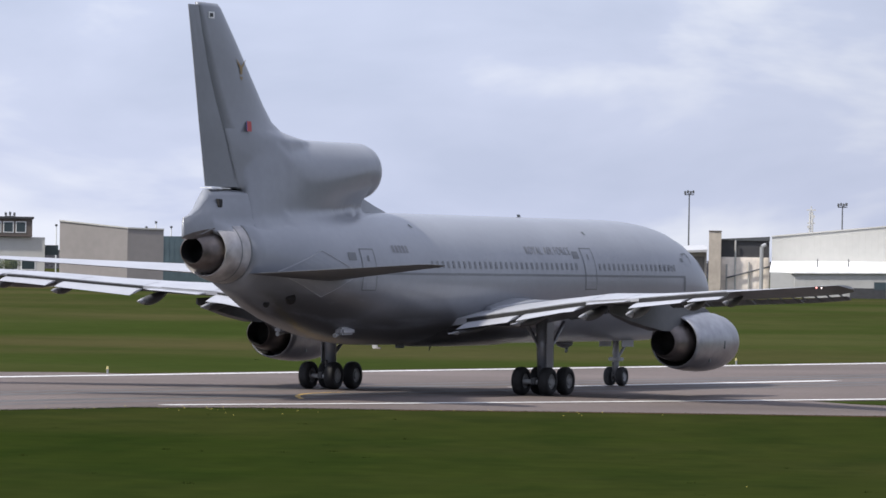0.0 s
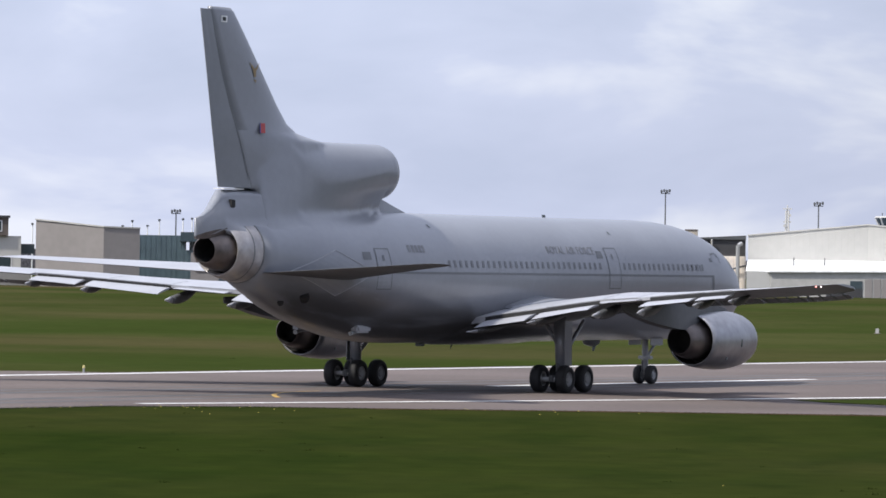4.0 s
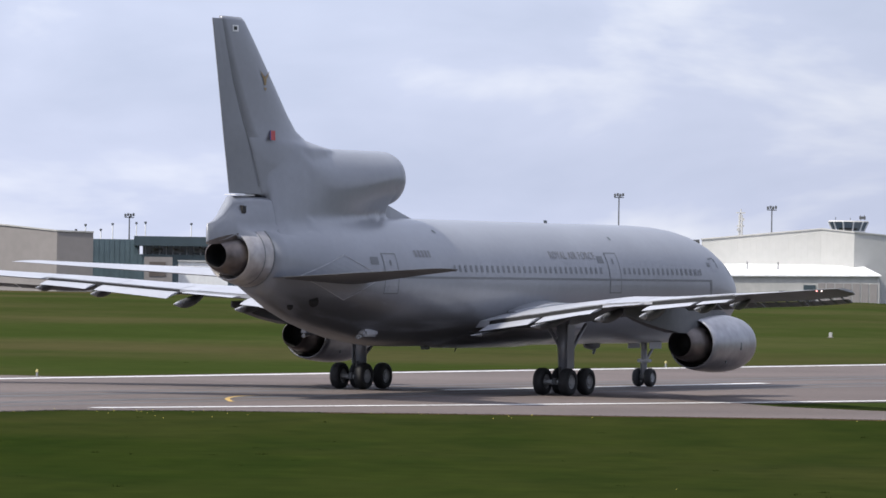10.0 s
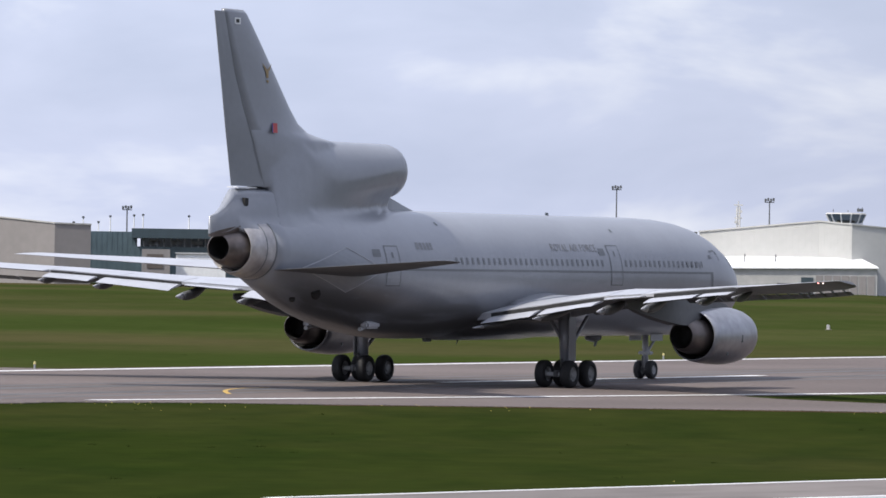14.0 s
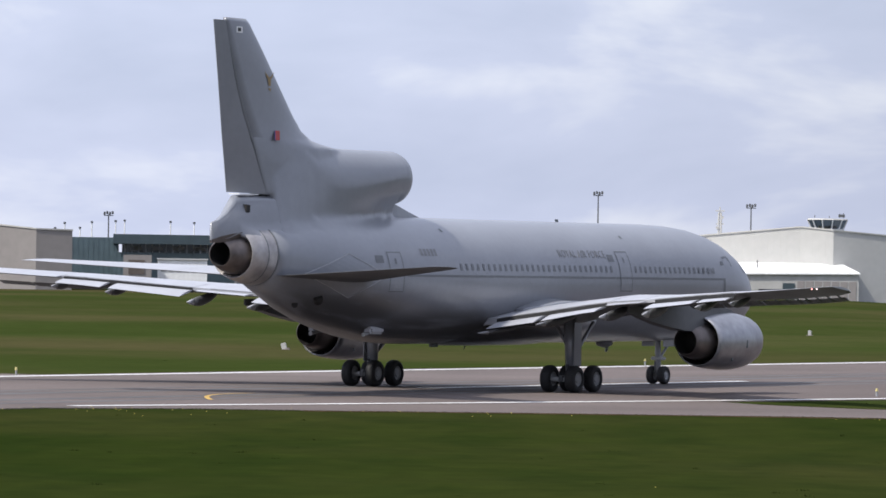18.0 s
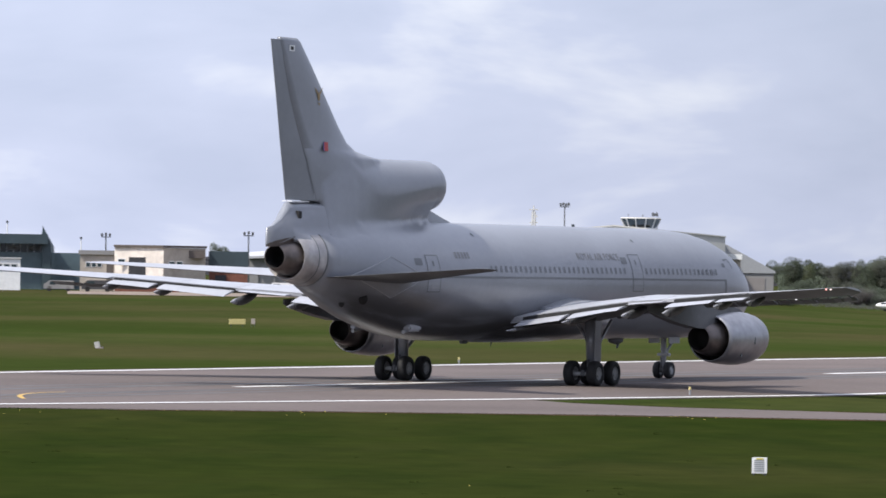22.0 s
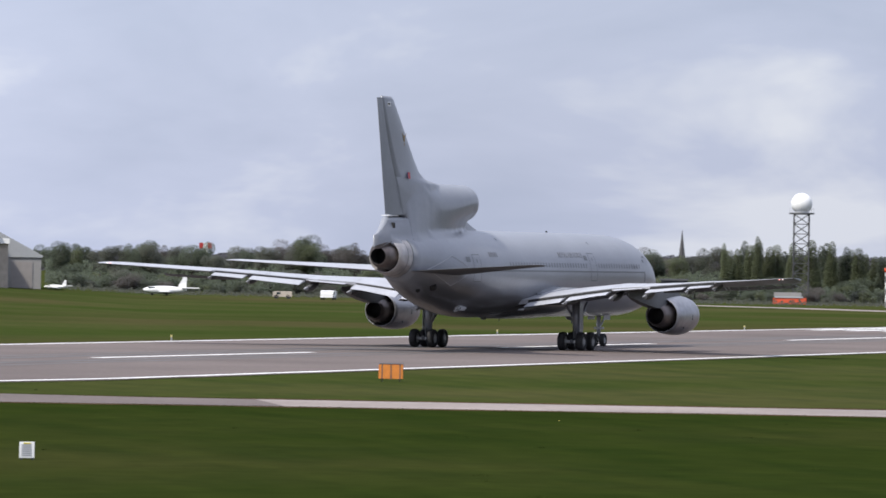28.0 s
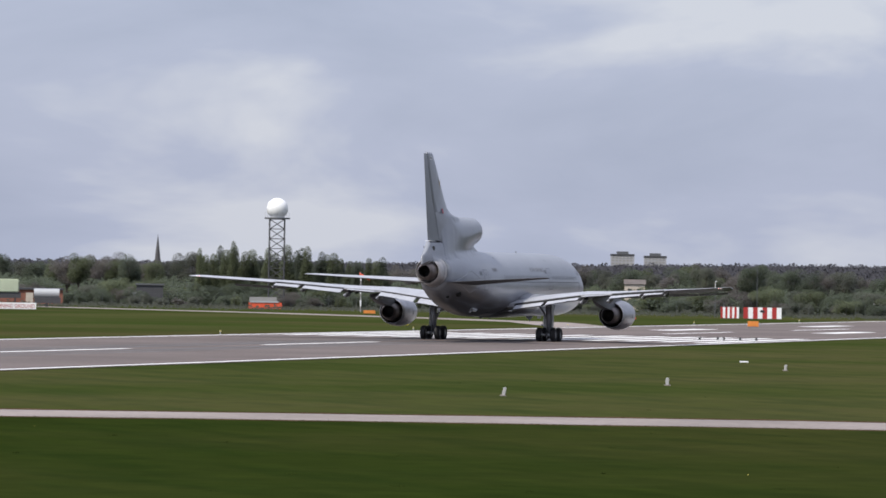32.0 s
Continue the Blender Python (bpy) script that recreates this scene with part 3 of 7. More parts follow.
def wing_body(side, upper=True):
    """The upper or the lower skin of a wing."""
    bm = bmesh.new()
    stations = [0.0, 3.0, 4.5, 6.0, 7.6, 9.2, 11, 12.5, 14.5, 17.0, 18.24]
    loft(bm, [wing_section(side * y, CUT) for y in stations])
    loft(bm, [wing_section(side * y) for y in (18.26, 19.4, 21.5, 24.0, 24.75, 25.05)])
    bmesh.ops.recalc_face_normals(bm, faces=bm.faces)
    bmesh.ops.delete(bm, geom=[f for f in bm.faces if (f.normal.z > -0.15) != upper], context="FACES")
    return bm


def wing_upper(y, k, up=0.0):
    """A point on the upper skin."""
    le, te, zt, inc, tc, ch = wing_at(y)
    h = 5 * tc * (0.2969 * math.sqrt(k) - 0.126 * k - 0.3516 * k * k + 0.2843 * k ** 3 - 0.1015 * k ** 4)
    return wing_point(y, k, (h * 1.05 + 0.012 * math.sin(math.pi * k)) * ch + up)


def flap(side, y0, y1, droop, chord_k=0.24):
    """A trailing-edge panel, lowered and moved back from the cove."""
    bm = bmesh.new()
    rings = []
    for i in range(5):
        y = y0 + (y1 - y0) * i / 4
        le, te, zt, inc, tc, ch = wing_at(y)
        a = radians(droop + inc)
        c = chord_k * ch * (1.0 if y > 9 else 0.86)
        h = wing_point(side * y, 0.80, -0.02 + 0.10 * max(0.0, (6.0 - y) / 3.0))
        tail = Vector((h.x - 0.08 - c * math.cos(a), side * y, h.z - c * math.sin(a)))
        nose = wing_upper(side * y, CUT, (-0.23 if side < 0 else -0.15) if droop > 3 else -0.12)
        nose.x -= 0.03
        along = tail - nose
        up = Vector((-along.z, 0, along.x)).normalized() * -1
        c = along.length
        ring = []
        for px, pz in airfoil(c, 0.08, 8):
            ring.append(tuple(nose + along * (-px / c) + up * pz))
        rings.append(ring)
    loft(bm, rings)
    bmesh.ops.recalc_face_normals(bm, faces=bm.faces)
    return bm


def upper_panel(side, y0, y1, k0, k1):
    """A spoiler panel a little proud of the upper skin."""
    rings = []
    for i in range(4):
        y = side * (y0 + (y1 - y0) * i / 3)
        top = [wing_upper(y, k0 + (k1 - k0) * j / 4, 0.012) for j in range(5)]
        rings.append([tuple(p) for p in top] + [tuple(p - Vector((0, 0, 0.045))) for p in top[::-1]])
    bm = loft(bmesh.new(), rings)
    bmesh.ops.recalc_face_normals(bm, faces=bm.faces)
    return bm


def cove(side, y0, y1):
    """A black strip that stands for the shade between the wing box and a lowered flap."""
    rings = []
    for i in range(4):
        y = side * (y0 + (y1 - y0) * i / 3)
        p, q = wing_upper(y, CUT, -0.035), wing_upper(y, CUT, -0.26)
        rings.append([(p.x + 0.03, y, p.z), (p.x - 0.012, y, p.z), (q.x - 0.012, y, q.z), (q.x + 0.03, y, q.z)])
    bm = loft(bmesh.new(), rings)
    bmesh.ops.recalc_face_normals(bm, faces=bm.faces)
    return bm


def slat(side, y0, y1):
    """A leading-edge slat, run out forward and down."""
    rings = []
    for i in range(5):
        y = y0 + (y1 - y0) * i / 4
        le, te, zt, inc, tc, ch = wing_at(y)
        nose = wing_point(side * y, 0.0)
        c = 0.14 * ch + 0.12
        drop = 0.31 if side < 0 else 0.31 + 0.3 * smooth01((y - 17.6) / 1.2)
        a = radians(24 + inc)
        rings.append([(nose.x + 0.44 + px * math.cos(a) - pz * math.sin(a), side * y, nose.z - drop - px * math.sin(a) * 0.75 + pz * math.cos(a)) for px, pz in airfoil(c, 0.14, 8)])
    bm = loft(bmesh.new(), rings)
    bmesh.ops.recalc_face_normals(bm, faces=bm.faces)
    return bm


def canoe(side, y, k0, k1, drop, w, tail=0.9, aft=False):
    """A flap-track fairing: slim ahead, a deep rounded belly, and a pointed tail that sweeps up."""
    p, q = wing_point(side * y, k0, -0.12), wing_point(side * y, k1, -drop)
    q.x -= tail
    n = 12
    rings = []
    for i in range(11):
        t = i / 10
        c = p.lerp(q, t)
        c.z -= 0.10 * math.sin(math.pi * t)
        s = (0.06 + 0.94 * math.sin(math.pi * (0.06 + 0.93 * t)) ** 0.85) * w
        if (i >= 8) != aft and i != 8:
            continue
        rings.append([(c.x, c.y + s * math.sin(2 * math.pi * j / n), c.z + (1.15 if math.cos(2 * math.pi * j / n) > 0 else 1.55) * s * math.cos(2 * math.pi * j / n)) for j in range(n)])
    bm = loft(bmesh.new(), rings)
    bmesh.ops.recalc_face_normals(bm, faces=bm.faces)
    return bm


def tail_section(x, ztop, levels, flare=None, n=9):
    """Upright section of the fairing that holds the centre engine's intake duct; it flares smoothly into the fuselage skin."""
    zm, wm = levels[0]
    low = levels[-1][0]
    right = [(wm * math.sin(math.pi / 2 * i / n), zm + (ztop - zm) * math.cos(math.pi / 2 * i / n)) for i in range(n + 1)]
    table = [(-z, w) for z, w in levels]

    def skin(z):
        if x >= -19.25:
            return side_y(x, z)
        r = lerp(-x, [(19.25, 1.375), (19.8, 1.31), (20.4, 1.19), (20.85, 1.07), (20.95, 0.0)])[0]
        return math.sqrt(max(0.0, r * r - (z - 6.25) ** 2))
    for i in range(1, 17):
        z = zm + (low - zm) * i / 16
        neck, f = lerp(-z, table)[0], skin(z)
        u = min(1.0, max(0.0, (i / 16 - 0.45) / 0.55 if flare is None else (flare - z) / (flare - low)))
        u = u * u * (3 - 2 * u)
        if f > neck:
            neck *= 1 - u
        right.append((((neck ** 4 + f ** 4) ** 0.25) * (1 - 0.012 * u * u) if f > 0 else neck, z))
    return [(x, -w, z) for w, z in right] + [(x, w, z) for w, z in right[::-1][:-1]]


def wheel_mesh(r, w, n=28):
    """Tyre with a rounded tread, axle along y."""
    prof = [(-w * 0.5, r * 0.55), (-w * 0.5, r * 0.80), (-w * 0.43, r * 0.93), (-w * 0.25, r * 0.99), (0, r), (w * 0.25, r * 0.99), (w * 0.43, r * 0.93), (w * 0.5, r * 0.80), (w * 0.5, r * 0.55), (w * 0.3, r * 0.5), (-w * 0.3, r * 0.5)]
    bm = bmesh.new()
    rings = [[(rr * math.sin(2 * math.pi * i / n), y, rr * math.cos(2 * math.pi * i / n)) for i in range(n)] for y, rr in prof]
    rings.append(rings[0])
    loft(bm, rings, cap0=False, cap1=False)
    bmesh.ops.remove_doubles(bm, verts=bm.verts, dist=0.0005)
    bmesh.ops.recalc_face_normals(bm, faces=bm.faces)
    return finish("tyre", bm, M["tyre"], True)


def rim_mesh(r, w, n=20):
    bm = bmesh.new()
    prof = [(-w * 0.42, 0.02), (-w * 0.42, r * 0.22), (-w * 0.30, r * 0.30), (-w * 0.30, r * 0.46), (-w * 0.46, r * 0.56), (w * 0.46, r * 0.56), (w * 0.30, r * 0.46), (w * 0.30, r * 0.30), (w * 0.42, r * 0.22), (w * 0.42, 0.02)]
    rings = [[(rr * math.sin(2 * math.pi * i / n), y, rr * math.cos(2 * math.pi * i / n)) for i in range(n)] for y, rr in prof]
    loft(bm, rings)
    bmesh.ops.recalc_face_normals(bm, faces=bm.faces)
    return finish("rim", bm, M["rim"], False)


WHEELS = []
RUDDER = []


def streak_shade_paint():
    """The same grey paint with dirty streaks, and the belly's shade painted in lower down."""
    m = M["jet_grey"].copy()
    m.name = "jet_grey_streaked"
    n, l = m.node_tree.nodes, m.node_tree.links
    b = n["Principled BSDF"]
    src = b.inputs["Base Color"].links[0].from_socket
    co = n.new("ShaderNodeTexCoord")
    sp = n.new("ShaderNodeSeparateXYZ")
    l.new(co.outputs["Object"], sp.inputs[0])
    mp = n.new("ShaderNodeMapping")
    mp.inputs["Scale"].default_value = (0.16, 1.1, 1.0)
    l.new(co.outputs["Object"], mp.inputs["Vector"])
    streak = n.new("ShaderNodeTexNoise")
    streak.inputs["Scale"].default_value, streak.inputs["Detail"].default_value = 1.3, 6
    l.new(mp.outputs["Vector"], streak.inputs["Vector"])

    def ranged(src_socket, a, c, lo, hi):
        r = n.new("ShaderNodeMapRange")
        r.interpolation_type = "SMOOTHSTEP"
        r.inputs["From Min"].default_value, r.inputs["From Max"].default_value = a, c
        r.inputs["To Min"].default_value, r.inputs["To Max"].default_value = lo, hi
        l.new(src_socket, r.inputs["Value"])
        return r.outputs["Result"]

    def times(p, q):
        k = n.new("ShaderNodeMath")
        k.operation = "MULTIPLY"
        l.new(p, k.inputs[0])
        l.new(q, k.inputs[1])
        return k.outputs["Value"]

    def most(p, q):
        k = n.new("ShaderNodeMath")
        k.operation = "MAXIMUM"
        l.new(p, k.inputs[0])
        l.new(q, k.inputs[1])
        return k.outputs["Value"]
    # streak noise times height and length masks; darkens the lower belly as shade
    streak_shade = times(times(ranged(streak.outputs["Fac"], 0.32, 0.56, 0.45, 1.0), ranged(sp.outputs["X"], -19.0, -17.0, 0.0, 1.0)), most(times(ranged(sp.outputs["X"], -13.0, -8.0, 1.0, 0.0), ranged(sp.outputs["Z"], 3.5, 5.6, 1.0, 0.0)), times(ranged(sp.outputs["X"], 0.0, 10.0, 1.0, 0.25), ranged(sp.outputs["Z"], 2.7, 4.7, 1.0, 0.0))))
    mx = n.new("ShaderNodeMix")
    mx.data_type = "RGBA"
    l.new(ranged(streak_shade, 0.0, 1.0, 0.0, 0.94), mx.inputs["Factor"])
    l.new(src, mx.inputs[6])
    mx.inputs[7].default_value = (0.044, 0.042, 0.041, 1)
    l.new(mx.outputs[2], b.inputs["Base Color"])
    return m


M["jet_belly"] = streak_shade_paint()


def letters(me, owner, mat, label):
    """Each painted letter becomes a part of its own."""
    src = bmesh.new()
    src.from_mesh(me)
    bmesh.ops.remove_doubles(src, verts=src.verts[:], dist=0.0006)
    src.verts.index_update()
    home = {}
    for first in src.verts:
        if first.index in home:
            continue
        stack, home[first.index] = [first], first.index
        while stack:
            v = stack.pop()
            for e in v.link_edges:
                o = e.other_vert(v)
                if o.index not in home:
                    home[o.index] = first.index
                    stack.append(o)
    for key in sorted(set(home.values())):
        bm = bmesh.new()
        made = {v.index: bm.verts.new(v.co) for v in src.verts if home[v.index] == key}
        for f in src.faces:
            if f.verts[0].index in made:
                bm.faces.new([made[v.index] for v in f.verts])
        part("letter", bm, mat, owner, label)
    src.free()


def build_aircraft():
    jet = thing("airliner", pose(0, 0, 0), "grey three-engined military airliner rolling on the runway", "aircraft")
    g = M["jet_grey"]
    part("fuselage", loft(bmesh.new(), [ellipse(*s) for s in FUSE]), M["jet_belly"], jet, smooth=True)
    # belly fairing between the wings
    rings = [[(x, ry * math.sin(2 * math.pi * i / 40), zc + rz * math.cos(2 * math.pi * i / 40)) for i in range(40)] for x, zc, ry, rz in ((-5.6, 3.1, 0.6, 0.4), (-4.4, 3.08, 1.3, 0.78), (-2.6, 3.1, 2.0, 0.98), (0, 3.2, 2.7, 1.10), (4, 3.25, 3.15, 1.13), (7.5, 3.3, 2.6, 1.0), (9.5, 3.4, 1.6, 0.7), (10.3, 3.5, 0.9, 0.4))]
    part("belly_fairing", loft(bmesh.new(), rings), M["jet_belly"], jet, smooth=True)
    # fillets that blend the wing roots into the fuselage
    for s in (-1, 1):
        rings = []
        for i in range(13):
            t = i / 12
            x = 6.0 - 6.4 * t
            swell = math.sin(math.pi * (0.02 + 0.96 * t))
            yo = 3.2 + 1.1 * swell
            le, te, zt, inc, tc, ch = wing_at(yo)
            p2 = wing_upper(yo, min(CUT, max(0.02, (le - x) / ch)), 0.02)
            z0 = p2.z + 0.10 * swell
            p0 = Vector((x, side_y(x, z0) - 0.01, z0))
            p1 = Vector((x, side_y(x, p2.z) + 0.03, p2.z + 0.02))
            curve = [p0 * (1 - u) ** 2 + p1 * 2 * u * (1 - u) + Vector((x, p2.y, p2.z)) * u * u for u in (k / 8 for k in range(9))]
            rings.append([(p.x, s * p.y, p.z) for p in curve] + [(x, s * (p2.y - 0.05), p2.z - 0.25), (x, s * 2.4, p2.z - 0.25)])
        bm = loft(bmesh.new(), rings)
        bmesh.ops.recalc_face_normals(bm, faces=bm.faces)
        part("wing_fillet", bm, g, jet, smooth=True)
    # tail fairing with the S-shaped duct
    secs = [
        (-8.05, 11.13, [(9.88, 1.27), (9.25, 1.10), (8.75, 0.62), (8.3, 0.42), (7.55, 0.42)]),
        (-9.0, 11.14, [(9.82, 1.30), (9.2, 1.16), (8.7, 0.80), (8.3, 0.58), (7.3, 0.52)]),
        (-10.5, 11.13, [(9.62, 1.31), (9.1, 1.22), (8.6, 0.96), (8.2, 0.80), (6.9, 0.74)]),
        (-11.5, 11.135, [(9.48, 1.29), (9.0, 1.21), (8.5, 1.04), (8.1, 0.93), (6.65, 0.88)]),
        (-12.5, 11.14, [(9.36, 1.26), (8.9, 1.19), (8.45, 1.09), (8.1, 1.02), (6.4, 0.98)]),
        (-14.0, 11.12, [(9.36, 1.17), (8.8, 1.13), (8.4, 1.08), (8.0, 1.05), (6.1, 1.03)]),
        (-15.4, 11.16, [(9.85, 1.02), (9.3, 1.05), (8.6, 1.06), (7.9, 1.04), (6.0, 1.04)]),
        (-16.2, 11.25, [(10.75, 0.80), (9.8, 0.93), (8.8, 1.0), (7.9, 1.02), (6.0, 1.02)]),
        (-17.6, 11.28, [(10.9, 0.56), (9.9, 0.70), (8.8, 0.84), (7.85, 0.94), (6.0, 0.95)]),
        (-18.45, 11.2, [(10.8, 0.40), (9.9, 0.50), (8.8, 0.66), (7.8, 0.85), (6.1, 0.85)]),
        (-18.9, 8.86, [(8.6, 0.52), (8.35, 0.62), (8.1, 0.68), (7.7, 0.75), (6.3, 0.75)]),
        (-20.0, 8.86, [(8.5, 0.36), (8.3, 0.45), (8.0, 0.54), (7.6, 0.60), (6.6, 0.60)]),
        (-20.9, 8.84, [(8.4, 0.26), (8.2, 0.32), (7.9, 0.45), (7.5, 0.55), (7.0, 0.60)]),
        (-21.15, 8.52, [(8.3, 0.25), (8.1, 0.31), (7.8, 0.42), (7.5, 0.52), (7.15, 0.56)]),
        (-21.6, 8.06, [(7.95, 0.18), (7.9, 0.23), (7.7, 0.29), (7.4, 0.34), (6.95, 0.36)]),
        (-22.1, 7.76, [(7.70, 0.12), (7.65, 0.15), (7.5, 0.19), (7.25, 0.22), (6.88, 0.22)]),
        (-22.62, 7.62, [(7.55, 0.03), (7.47, 0.04), (7.35, 0.05), (7.15, 0.05), (6.82, 0.05)])]
    part("tail_cone", loft(bmesh.new(), [tail_section(*q) for q in [
        (-17.5, 8.70, [(8.5, 0.80), (8.35, 0.86), (8.1, 0.90), (7.7, 0.94), (6.0, 0.94)], 8.69), (-18.0, 8.80, [(8.6, 0.72), (8.35, 0.79), (8.1, 0.83), (7.7, 0.89), (6.05, 0.90)], 8.69),
        (-18.45, 8.86, [(8.6, 0.65), (8.35, 0.71), (8.1, 0.77), (7.7, 0.845), (6.1, 0.85)], 8.68), (-18.9, 8.86, [(8.6, 0.52), (8.35, 0.62), (8.1, 0.68), (7.7, 0.75), (6.3, 0.75)], 8.5)] + secs[11:]]), g, jet, smooth=True)
    part("intake_neck", loft(bmesh.new(), [[(x, -w, z0), (x, -w * 0.5, z1), (x, w * 0.5, z1), (x, w, z0)] for x, w, z0, z1 in ((-5.0, 0.06, 7.9, 8.10), (-6.2, 0.26, 7.7, 8.36), (-7.4, 0.40, 7.6, 8.66), (-8.6, 0.44, 7.6, 8.80))]), g, jet)
    lip = spun([(-8.6, 1.262), (-8.06, 1.266), (-7.9, 1.262), (-7.62, 1.20), (-7.55, 1.11), (-7.62, 1.02), (-8.0, 0.98), (-10.2, 0.95)], n=48, centre=(0, 0, 9.87))
    part("intake_lip", lip, g, jet, smooth=True)
    part("intake_fan", spun([(-10.1, 0.0), (-10.15, 0.96)], n=32, centre=(0, 0, 9.87)), M["soot_shade"], jet, "dark fan face inside the intake")
    # fin and rudder
    fin = [(8.9, -12.4, -18.93, 0.85), (10.3, -12.2, -19.47, 0.92), (11.06, -12.3, -19.80, 0.80), (11.24, -13.7, -19.88, 0.66), (11.42, -14.75, -19.96, 0.55), (11.8, -15.52, -20.12, 0.44), (12.5, -16.24, -20.45, 0.36), (13.8, -17.4, -20.98, 0.29), (15.3, -18.75, -21.45, 0.22), (16.45, -19.85, -21.76, 0.16), (16.62, -20.12, -21.78, 0.10)]
    hinge = [(8.9, 0.46), (10.3, 0.385), (11.06, 0.34), (11.42, 0.315), (11.8, 0.28), (12.5, 0.235), (13.8, 0.17), (15.3, 0.123), (16.62, 0.085)]
    rings = []
    for z, le, te, h in fin:
        ring = []
        aft = lerp(z, hinge)[0]
        for k, w in ((0, 0.0), (0.03, 0.38 * h), (0.1, 0.66 * h), (0.22, 0.9 * h), (0.4, h), (0.62, 0.6 * h + 0.55 * aft), (0.82, 0.32 * h + 0.72 * aft), (1.0, aft)):
            ring.append((le + (te - le) * k, -w, z))
        ring += [(p[0], -p[1], p[2]) for p in ring[::-1][:-1]]
        rings.append(ring)
    bm = loft(bmesh.new(), rings[4:], cap0=False)
    bm.normal_update()
    bmesh.ops.delete(bm, geom=[f for f in bm.faces if f.normal.x < -0.6], context="FACES")
    part("fin", bm, g, jet, smooth=True)
    # the duct fairing and the root of the fin flow into one another
    bm = loft(bmesh.new(), [tail_section(*q) for q in secs[:10]])
    loft(bm, [[(x, y * (0.99 if k < 5 else 0.90), z) for x, y, z in r] for k, r in enumerate(rings[:6])])
    bmesh.ops.recalc_face_normals(bm, faces=bm.faces)
    fairing = part("tail_fairing", bm, g, jet, smooth=True)
    blend = fairing.modifiers.new("blend", "REMESH")
    blend.mode, blend.voxel_size, blend.use_smooth_shade = "VOXEL", 0.065, True
    ease = fairing.modifiers.new("ease", "SMOOTH")
    ease.factor, ease.iterations = 0.5, 24
    rud = []
    for z, hx, tx, h in ((8.96, -18.82, -20.86, 0.46), (10.3, -19.40, -21.15, 0.388), (11.5, -20.00, -21.42, 0.317), (12.5, -20.46, -21.62, 0.243), (14, -21.05, -21.93, 0.168), (16.5, -21.79, -22.46, 0.088)):
        rud.append([(hx, -h * 0.95, z), (hx * 0.5 + tx * 0.5, -h * 0.52, z), (tx, -0.015, z), (tx, 0.015, z), (hx * 0.5 + tx * 0.5, h * 0.52, z), (hx, h * 0.95, z)])
    base = Vector((-18.95, 0, 8.96))
    top = Vector((-21.79, 0, 16.5))
    rd = part("rudder", loft(bmesh.new(), [[Vector(p) - base for p in r] for r in rud]), g, jet)
    rd.location = base
    RUDDER.append((rd, base, (top - base).normalized()))
    for side in (-1, 1):
        part("fin_flash", loft(bmesh.new(), [[(x, side * (lerp(z, [(f[0], f[3]) for f in fin])[0] * 0.99 + 0.012), z) for x in (-18.46 + (z - 11.33) * 0.5, -18.10 + (z - 11.33) * 0.5)] for z in (11.33, 11.76)], closed=False, cap0=False, cap1=False), M["red"], jet, "small red and blue fin flash")
        part("fin_flash", loft(bmesh.new(), [[(x, side * (lerp(z, [(f[0], f[3]) for f in fin])[0] * 0.99 + 0.012), z) for x in (-18.53 + (z - 11.33) * 0.5, -18.46 + (z - 11.33) * 0.5)] for z in (11.33, 11.76)], closed=False, cap0=False, cap1=False), M["blue"], jet)
        bm = bmesh.new()
        for pts in ([(-18.95, 14.4), (-18.72, 14.05), (-18.55, 14.1)], [(-18.1, 14.4), (-18.35, 14.05), (-18.5, 14.1)], [(-18.7, 14.1), (-18.4, 14.1), (-18.45, 13.72), (-18.62, 13.72)], [(-18.68, 13.6), (-18.42, 13.6), (-18.5, 13.45)]):
            bm.faces.new([bm.verts.new((-18.52 + (x + 18.52) * 0.95, side * (lerp(z, [(f[0], f[3]) for f in fin])[0] + 0.02), 14.0 + (z - 14.0) * 0.95)) for x, z in pts])
        part("fin_badge", bm, M["gold"], jet, "faded gold badge")
        plate = part("tip_plate", boxed(-21.05, -20.60, side * 0.13, side * 0.178, 15.98, 16.26), M["white"], jet, "white-edged tip lamp")
        part("lens", boxed(-20.98, -20.72, side * 0.13, side * 0.186, 16.04, 16.20), M["black"], plate)
        part("vent", loft(bmesh.new(), [[(x, side * (w - 0.05), z) for x, z in ((-20.50, 8.10), (-20.20, 8.06), (-20.20, 8.42), (-20.50, 8.44))] for w in (0.36, 0.52)]), M["soot_shade"], jet, "dark square vent")
    part("fin_line", loft(bmesh.new(), [[(lerp(z, [(f[0], f[2]) for f in fin])[0] + 0.02 + dx, -lerp(z, hinge)[0] - 0.012, z) for dx in (0.0, 0.05)] for z in (9.3, 11.0, 12.5, 14.0, 15.3)], closed=False, cap0=False, cap1=False), M["jet_line"], jet)
    part("gap_seal", boxed(-20.80, -19.2, -0.28, 0.28, 8.88, 8.92), M["white"], jet)
    # centre engine nozzle
    c = (0, 0, 6.25)
    part("fan_cowl", spun([(-18.6, 1.36), (-19.2, 1.375), (-19.8, 1.31), (-20.4, 1.19), (-20.85, 1.07), (-20.86, 1.03), (-19.4, 1.0)], n=48, centre=c), M["bare_metal"], jet, "bare metal engine cowl", smooth=True)
    part("cowl_seam", spun([(-19.86, 1.304), (-19.92, 1.294)], n=48, centre=c), M["jet_line"], jet)
    part("core_nozzle", spun([(-19.3, 0.96), (-20.3, 0.93), (-20.9, 0.88), (-21.4, 0.75), (-21.85, 0.58), (-21.86, 0.53)], n=40, centre=c), M["hot_metal"], jet, "heat-stained exhaust nozzle", smooth=True)
